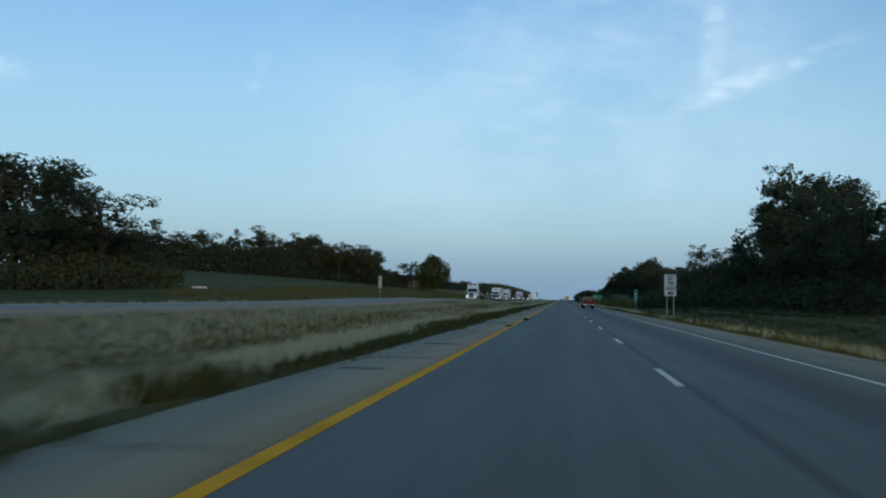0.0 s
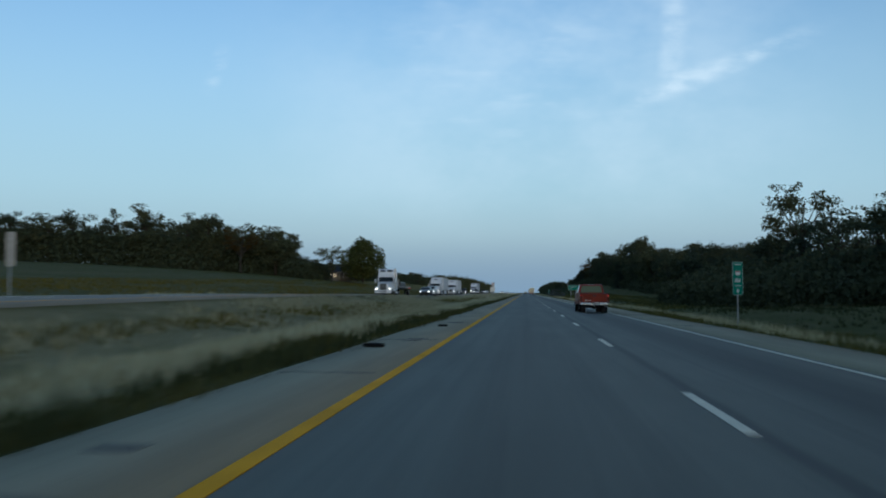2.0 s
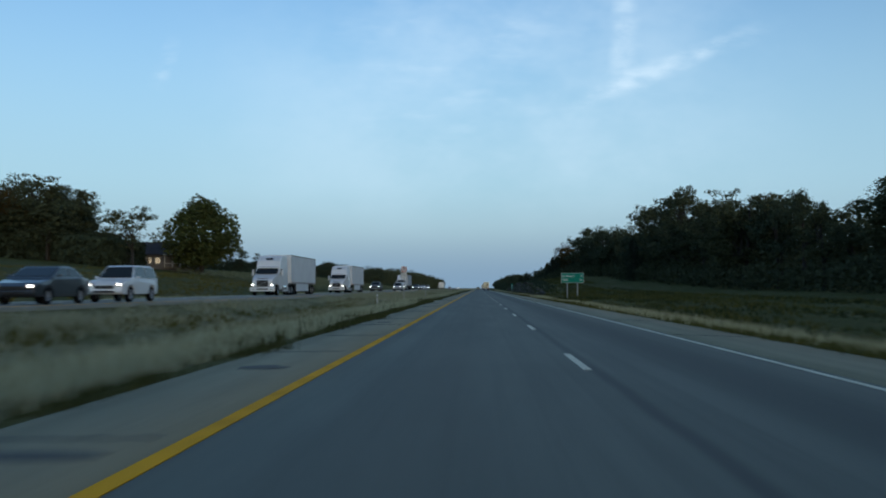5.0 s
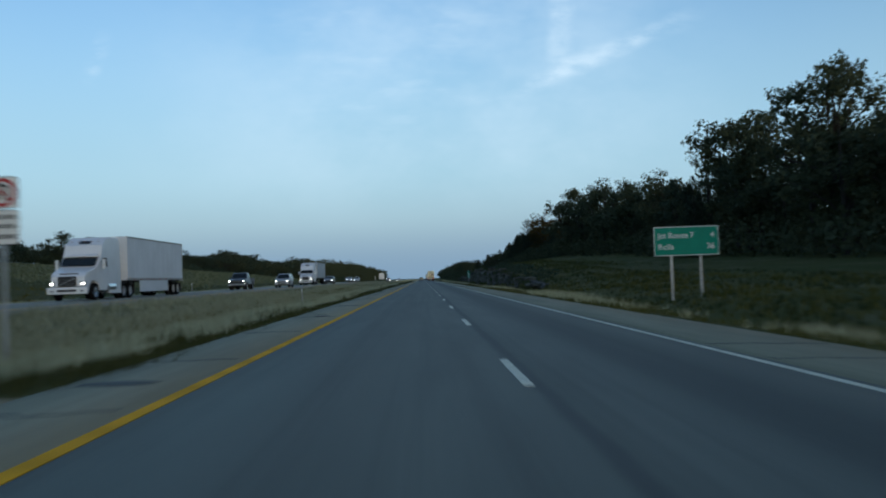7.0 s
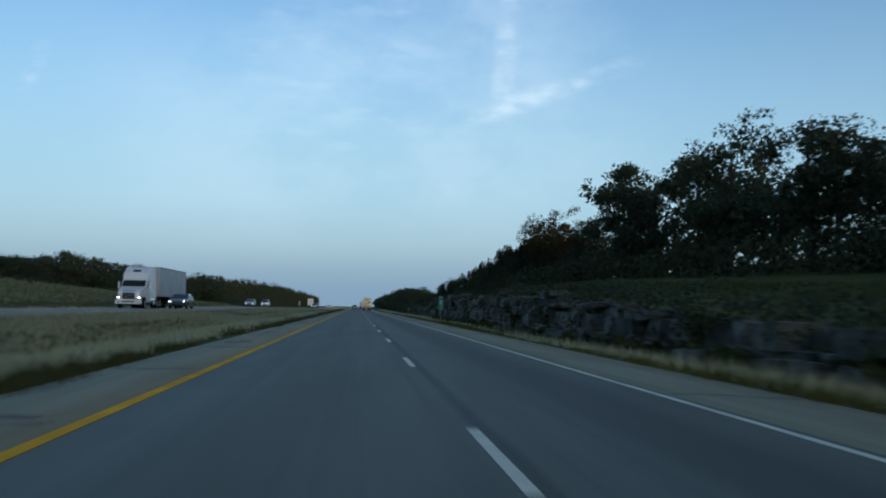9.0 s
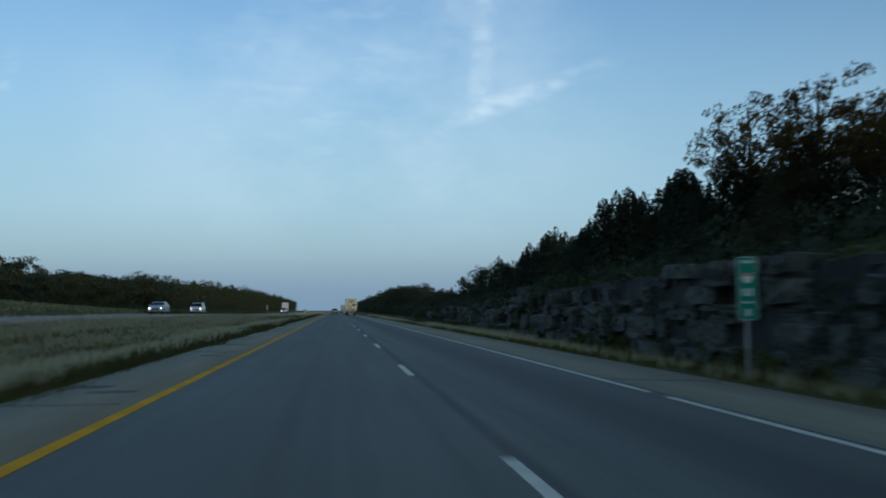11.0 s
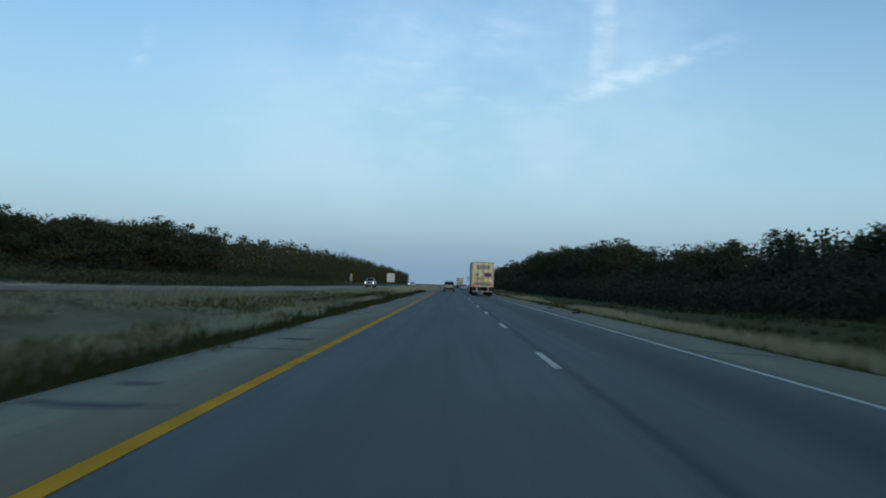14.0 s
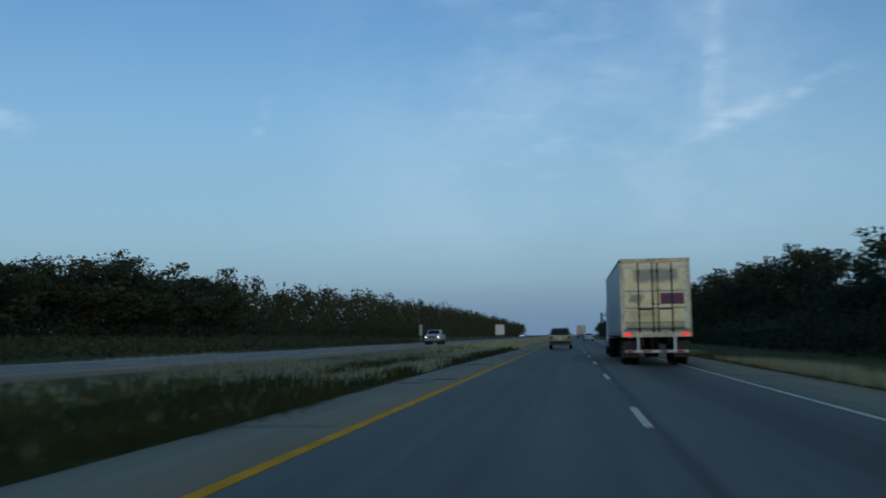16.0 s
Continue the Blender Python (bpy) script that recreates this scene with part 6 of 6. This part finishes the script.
def stone_mesh(seed):
    r = random.Random(seed)
    bm = bmesh.new()
    bmesh.ops.create_cube(bm, size=1.0)
    bmesh.ops.subdivide_edges(bm, edges=list(bm.edges), cuts=1, use_grid_fill=True)
    for v in bm.verts:
        v.co += Vector((r.uniform(-0.10, 0.10), r.uniform(-0.05, 0.05), r.uniform(-0.07, 0.07)))
        if abs(v.co.x) + abs(v.co.y) + abs(v.co.z) > 1.25:
            v.co *= r.uniform(0.90, 1.0)
    return bm


STONES = []
for k in range(10):
    me = mesh_of("stone", stone_mesh(k + 1))
    me.materials.append(M["rock"])
    STONES.append(me)


def rock_wall():
    """Ledges of broken limestone along the cut, one course upon the other."""
    r = random.Random(9)
    backing = bmesh.new()
    ys = np.arange(352, 556, 0.6)
    rows = []
    for y in ys:
        h = max(0.02, float(rock_height(y)))
        x = 9.55 + 0.3 * noise.noise(Vector((float(y) * 0.11, 0.5, 0)))
        row = []
        for k in range(9):
            f = k / 7.0
            jut = 0.22 * noise.noise(Vector((float(y) * 0.8, f * 3.0, 6.0))) + 0.14 * noise.noise(Vector((float(y) * 2.1, f * 7.0, 9.0)))
            row.append(backing.verts.new((x - 0.25 + 0.4 * f + jut, y, -0.7 + (h + 0.65) * f + 0.5 * jut) if k < 8 else (x + 1.4, y, h + 0.02)))
        rows.append(row)
    for a, c in zip(rows, rows[1:]):
        for k in range(8):
            backing.faces.new((a[k], c[k], c[k + 1], a[k + 1]))
    bmesh.ops.recalc_face_normals(backing, faces=backing.faces)
    wall = part("rock_face", backing, M["soil_shade"])
    tagged(wall, "low cut of layered grey-brown limestone ledges", "rock face", kind="structure")
    cracks = [362 + k * 5.6 + r.uniform(-2.2, 2.2) for k in range(34)]
    verts, faces, single = [], [], 0
    z = -0.45
    layer = 0
    while z < 2.6:
        h = (0.46, 0.22, 0.62, 0.30, 0.2, 0.5, 0.26, 0.4)[layer % 8]
        y = 353.0 + r.uniform(0, 1.5)
        while y < 553:
            long_ = r.choice((0.35, 0.6, 0.8, 1.1, 1.6, 2.3)) * r.uniform(0.85, 1.2)
            top = float(rock_height(y + long_ / 2)) - 0.05 + 0.85 * noise.noise(Vector((y * 0.2, 5.0, 1.0))) + 0.5 * noise.noise(Vector((y * 0.07, 2.0, 1.0)))
            lift = 0.3 * noise.noise(Vector((y * 0.06, 8.0, 0.0)))
            worn = noise.noise(Vector((y * 0.17, z * 0.9, 4.0))) > 0.38
            crack = any(abs(y + long_ / 2 - q - 0.12 * z) < 0.3 for q in cracks)
            if z + lift + h * 0.6 < top and r.random() > 0.11 and not worn and not crack:
                setback = 0.75 * noise.noise(Vector((y * 0.12, z * 0.7, 2.0))) + 0.25 * (z + 0.4) + r.uniform(-0.30, 0.28)
                x = 9.25 + setback
                deep = r.uniform(0.8, 1.25)
                m4 = Matrix.Translation((x + deep / 2 - 0.35, y + long_ / 2, z + lift + h / 2)) @ Euler((r.uniform(-0.05, 0.05), r.uniform(-0.06, 0.06), r.uniform(-0.16, 0.16) + (math.pi if r.random() > 0.5 else 0))).to_matrix().to_4x4() @ Matrix.Diagonal((deep, long_ * 1.04, h * 1.08, 1))
                me = STONES[r.randrange(10)]
                if 405 < y < 500 and single < 300:
                    ob = new("stone", me)
                    ob.parent = wall
                    ob.matrix_basis = m4
                    single += 1
                else:
                    base = len(verts)
                    verts.extend([tuple(m4 @ v.co) for v in me.vertices])
                    faces.extend([tuple(base + i for i in p.vertices) for p in me.polygons])
            y += long_
        z += h
        layer += 1
    me = bpy.data.meshes.new("rubble")
    me.from_pydata(verts, [], faces)
    me.materials.append(M["rock"])
    tagged(new("rubble", me), "broken limestone ledges of the road cut", "rock", kind="stuff")


# ---------------------------------------------------------------- signs


def text_bm(words, size, at, mat, parent, bold=0.0, align="LEFT", name="lettering"):
    """Letters in the built-in typeface, upright and facing -y."""
    cu = bpy.data.curves.new("lettering", "FONT")
    cu.body, cu.size, cu.extrude, cu.offset, cu.align_x = words, size, 0.002, bold, align
    tmp = bpy.data.objects.new("lettering", cu)
    me = bpy.data.meshes.new_from_object(tmp)
    bpy.data.objects.remove(tmp)
    me.materials.clear()
    me.materials.append(mat)
    ob = new(name, me)
    ob.parent = parent
    ob.matrix_basis = pose(*at, 90, 0, 0)
    return ob


def rounded(w, h, r=0.06, n=4):
    pts = []
    for cx, cz, a0 in ((w / 2 - r, h / 2 - r, 0), (-w / 2 + r, h / 2 - r, 90), (-w / 2 + r, -h / 2 + r, 180), (w / 2 - r, -h / 2 + r, 270)):
        for k in range(n + 1):
            a = radians(a0 + 90 * k / n)
            pts.append((cx + r * math.cos(a), cz + r * math.sin(a)))
    return pts


def panel(parent, x, y, z, w, h, face, edge=None, rim=0.02):
    """A sheet-metal sign with rounded corners and a border, facing -y."""
    pn = part("sign_panel", plate([(x + a, z + b) for a, b in rounded(w, h)], y, y + 0.006, "y"), M["sign_back"], parent)
    part("sign_border", plate([(x + a, z + b) for a, b in rounded(w, h)], y - 0.004, y - 0.001, "y"), edge or face, pn)
    part("sign_face", plate([(x + a, z + b) for a, b in rounded(w - 2 * rim, h - 2 * rim, 0.05)], y - 0.008, y - 0.005, "y"), face, pn)
    return pn


def post(parent, x, y, z0, z1, r=0.035):
    return part("post", box(x, y + 0.045, (z0 + z1) / 2, 2 * r, 0.05, z1 - z0, 0.004), M["steel"], parent)


def bars(parent, x, y, z, w, h, n, mat):
    """Lines of writing too small to read."""
    bm = bmesh.new()
    for k in range(n):
        box_into(bm, x - w / 2 + w * (k + 0.5) / n, y, z, w / n * 0.62, 0.004, h)
    return part("marking", bm, mat, parent)


def speed_sign():
    g = float(ground_z(8.75, 90))
    root = thing("speed_limit_sign", "white speed limit sign on two steel posts in grass", "road sign", at=(8.76, 90, 0))
    pn = panel(root, 0, 0, 3.12, 1.16, 1.24, M["sign_white"], M["sign_black"])
    text_bm("SPEED", 0.235, (0, -0.012, 3.46), M["sign_black"], pn, 0.006, "CENTER")
    text_bm("LIMIT", 0.235, (0, -0.012, 3.21), M["sign_black"], pn, 0.006, "CENTER")
    text_bm("70", 0.60, (0, -0.012, 2.65), M["sign_black"], pn, 0.014, "CENTER")
    p2 = panel(root, 0, 0, 2.05, 1.16, 0.86, M["sign_white"], M["sign_black"])
    text_bm("MINIMUM", 0.19, (0, -0.012, 2.24), M["sign_black"], p2, 0.006, "CENTER")
    text_bm("40", 0.56, (0, -0.012, 1.72), M["sign_black"], p2, 0.014, "CENTER")
    for x in (-0.32, 0.32):
        post(root, x, 0, g - 0.25, 3.72, 0.04)


def mile_marker(x, y, top, h, w, shield):
    g = float(ground_z(x, y))
    root = thing("mile_marker", "tall narrow green mile marker on a steel post", "road sign", group="mile markers", at=(x, y, 0))
    pn = panel(root, 0, 0, top - h / 2, w, h, M["sign_green"], M["sign_white"], 0.012)
    bars(pn, 0, -0.012, top - 0.11, w * 0.62, 0.06, 4, M["sign_white"])
    sh = part("route_shield", plate([(a, top - h * 0.33 + b) for a, b in ((-0.11, 0.10), (0, 0.07), (0.11, 0.10), (0.12, 0.0), (0.08, -0.09), (0, -0.13), (-0.08, -0.09), (-0.12, 0.0))], -0.016, -0.011, "y"), M["sign_white"], pn)
    part("shield_band", plate([(a, top - h * 0.33 + b) for a, b in ((-0.10, 0.085), (0, 0.058), (0.10, 0.085), (0.105, 0.035), (-0.105, 0.035))], -0.020, -0.017, "y"), M["sign_red"], sh)
    bars(pn, 0, -0.012, top - h * 0.56, w * 0.55, 0.16, 3, M["sign_white"])
    bars(pn, 0, -0.012, top - h * 0.72, w * 0.55, 0.05, 4, M["sign_white"])
    bars(pn, 0, -0.012, top - h * 0.88, w * 0.30, 0.16, 1, M["sign_white"])
    post(root, 0, 0, g - 0.2, top - 0.05, 0.03)


def guide_sign():
    g = float(ground_z(10.2, 310))
    root = thing("guide_sign", "green distance sign with white lettering on two posts", "road sign", at=(10.22, 310, 0))
    pn = panel(root, 0, 0, 2.35, 2.78, 1.24, M["sign_green"], M["sign_white"], 0.03)
    text_bm("Jct Route 7", 0.34, (-1.22, -0.012, 2.48), M["sign_white"], pn, 0.004)
    text_bm("4", 0.34, (1.20, -0.012, 2.48), M["sign_white"], pn, 0.004, "RIGHT")
    text_bm("Rolla", 0.34, (-1.22, -0.012, 2.0), M["sign_white"], pn, 0.004)
    text_bm("36", 0.34, (1.20, -0.012, 2.0), M["sign_white"], pn, 0.004, "RIGHT")
    for x in (-0.66, 0.60):
        post(root, x, 0, g - 0.25, 2.9, 0.055)


def turn_sign():
    g = float(ground_z(-9.15, 289))
    root = thing("no_turn_sign", "white turn ban sign above a lettered plate on a post", "road sign", at=(-9.15, 289, 0))
    pn = panel(root, 0, 0, 3.08, 0.62, 0.62, M["sign_white"], M["sign_black"], 0.012)
    ring = bmesh.new()
    n = 28
    vs = [[ring.verts.new((r * math.cos(2 * math.pi * k / n), y, 3.08 + r * math.sin(2 * math.pi * k / n))) for k in range(n)] for r, y in ((0.28, -0.010), (0.28, -0.014), (0.215, -0.014), (0.215, -0.010))]
    for a, c in zip(vs, vs[1:]):
        for k in range(n):
            ring.faces.new((a[k], a[(k + 1) % n], c[(k + 1) % n], c[k]))
    bmesh.ops.recalc_face_normals(ring, faces=ring.faces)
    part("red_ring", ring, M["sign_red"], pn)
    arrow = bmesh.new()
    pts = [(0.09, -0.16)] + [(0.09 * math.cos(a), 0.06 + 0.09 * math.sin(a)) for a in np.linspace(0, math.pi, 9)] + [(-0.09, -0.04)]
    for (a, b), (c, d) in zip(pts, pts[1:]):
        rod_into(arrow, (a, -0.014, 3.08 + b), (c, -0.014, 3.08 + d), 0.03, None, 6)
    rod_into(arrow, (-0.09, -0.014, 3.05), (-0.09, -0.014, 2.93), 0.07, 0.002, 6)
    part("arrow", arrow, M["sign_black"], pn)
    part("red_bar", box(0, -0.020, 3.08, 0.045, 0.006, 0.5, turn=Matrix.Rotation(radians(-45), 3, "Y")), M["sign_red"], pn)
    p2 = panel(root, 0, 0, 2.40, 0.62, 0.68, M["sign_white"], M["sign_black"], 0.012)
    for z in (2.60, 2.42, 2.22):
        bars(p2, 0, -0.012, z, 0.5, 0.09, 7, M["sign_black"])
    post(root, 0, 0, g - 0.2, 3.36, 0.035)


def back_sign(x, y, z0, z1, w, turn, label, mat=None):
    """A sign of the far lanes, seen from behind or edge on."""
    g = float(ground_z(x, y))
    root = thing("road_sign", label, "road sign", at=(x, y, 0), turn=turn)
    pn = part("sign_panel", plate([(a, (z0 + z1) / 2 + b) for a, b in rounded(w, z1 - z0, min(0.06, w / 4))], -0.01, 0.0, "y"), mat or M["sign_back"], root)
    for z in (z0 + 0.2 * (z1 - z0), z0 + 0.8 * (z1 - z0)):
        part("stiffener", box(0, -0.025, z, w * 0.9, 0.025, 0.05, 0.004), M["steel"], pn)
    post(root, 0, -0.08, g - 0.2, z1 - 0.05, 0.035)


def delineator(x, y, high=1.1):
    g = float(ground_z(x, y))
    root = thing("delineator_post", "slim steel delineator post with a pale reflector", "post", group="delineators", at=(x, y, 0))
    post(root, 0, 0, g - 0.1, g + high, 0.03)
    part("reflector", box(0, 0.012, g + high - 0.12, 0.09, 0.012, 0.16, 0.004), M["sign_white"], root)


speed_sign()
mile_marker(7.95, 121.3, 2.56, 1.52, 0.46, 1)
mile_marker(7.45, 441.7, 2.26, 1.36, 0.45, 1)
guide_sign()
turn_sign()
back_sign(-25.0, 117.5, 2.3, 3.86, 0.46, 0, "pale back of a narrow road sign beyond the far lanes")
back_sign(-27.0, 318.5, 2.5, 3.5, 0.4, 0, "small pale sign beyond the far lanes")
back_sign(-26.6, 768.0, 1.4, 3.2, 0.55, 0, "pale back of a narrow road sign beyond the far lanes")
for x, y in ((-9.7, 337), (-9.6, 268), (-26.2, 372)):
    delineator(x, y)


def field_board():
    root = thing("field_sign", "low white board with dark lines in the pasture", "sign", at=(-53.0, 126, 0))
    g = float(ground_z(-53, 126))
    pn = part("board", box(0, 0, 1.75, 2.2, 0.06, 0.95, 0.01), M["sign_white"], root)
    bars(pn, 0, -0.036, 1.95, 1.8, 0.16, 7, M["sign_black"])
    bars(pn, 0, -0.036, 1.6, 1.6, 0.12, 6, M["blue_paint"])
    for x in (-0.9, 0.9):
        part("leg", box(x, 0.06, (g + 1.4) / 2, 0.09, 0.05, 1.9 - g, 0.005), M["wood"], root)


def big_board():
    root = thing("billboard", "tall pale board on posts far along the road", "sign", at=(-37.5, 1090, 0))
    g = float(ground_z(-37.5, 1090))
    part("board", box(0, 0, 4.3, 4.6, 0.12, 5.2, 0.02), M["sign_white"], root)
    for x in (-1.6, 1.6):
        part("leg", box(x, 0.12, (g + 2.0) / 2, 0.18, 0.16, 2.6 - g, 0.01), M["wood"], root)


def debris(x, y, size, seed):
    bm = stone_mesh(seed)
    for v in bm.verts:
        v.co = Vector((v.co.x * size, v.co.y * size * 1.6, v.co.z * size * 0.35 + size * 0.15))
    ob = part("tyre_scrap", bm, M["tyre"])
    ob.matrix_basis = pose(x, y, float(east_z(x)) - 0.01, 0, 0, seed * 40)
    tagged(ob, "small dark scrap of tyre rubber on the asphalt", "debris", group="scraps on the road")


field_board()
big_board()
for k, (x, y, s) in enumerate(((-3.75, 38.0, 0.16), (-3.5, 49.5, 0.2), (-3.6, 52.5, 0.2), (-5.0, 97.0, 0.25), (-4.6, 109, 0.2), (5.2, 585.0, 0.22), (5.6, 609.0, 0.35), (5.0, 596.0, 0.18))):
    debris(x, y, s, k + 3)


def house():
    """A low dark-roofed house with a pale porch, half hidden by trees."""
    x, y = -61.0, 371.0
    g = float(ground_z(x, y))
    root = thing("house", "low house with a dark shingle roof and pale porch", "house", at=(x, y, g), turn=18)
    part("wall", box(0, 0, 1.3, 11.0, 7.5, 3.4, 0.02), M["siding"], root)
    rf = plate([(-4.4, 2.9), (0, 5.4), (4.4, 2.9), (4.4, 2.75), (0, 5.2), (-4.4, 2.75)], -6.0, 6.0, "x")
    roof_ = part("roof", rf, M["roof"], root)
    part("gable", plate([(-3.75, 2.9), (3.75, 2.9), (0, 5.1)], -5.48, 5.48, "x"), M["siding"], root)
    part("chimney", box(2.4, 0.5, 5.4, 0.7, 0.7, 1.4, 0.02), M["rock"], roof_)
    po = part("porch", box(1.0, -4.7, 0.35, 4.6, 1.9, 0.25, 0.02), M["wood"], root)
    part("porch_roof", box(1.0, -4.7, 2.75, 5.0, 2.2, 0.14, 0.02), M["trim"], po)
    for k in range(4):
        part("porch_post", box(-1.1 + k * 1.4, -5.5, 1.55, 0.14, 0.14, 2.3, 0.01), M["trim"], po)
    part("porch_rail", box(1.0, -5.55, 1.15, 4.4, 0.06, 0.08, 0.005), M["trim"], po)
    for xx in (-4.0, -2.4, 4.4):
        w = part("window", box(xx, -3.77, 1.7, 1.0, 0.06, 1.2, 0.01), M["trim"], root)
        part("window_pane", box(xx, -3.806, 1.7, 0.84, 0.012, 1.04), M["glass"], w)
    d = part("door", box(0.9, -3.77, 1.35, 0.95, 0.06, 2.05, 0.01), M["wood"], root)
    part("door_handle", box(1.25, -3.81, 1.3, 0.05, 0.04, 0.12), M["chrome"], d)


house()
rock_wall()
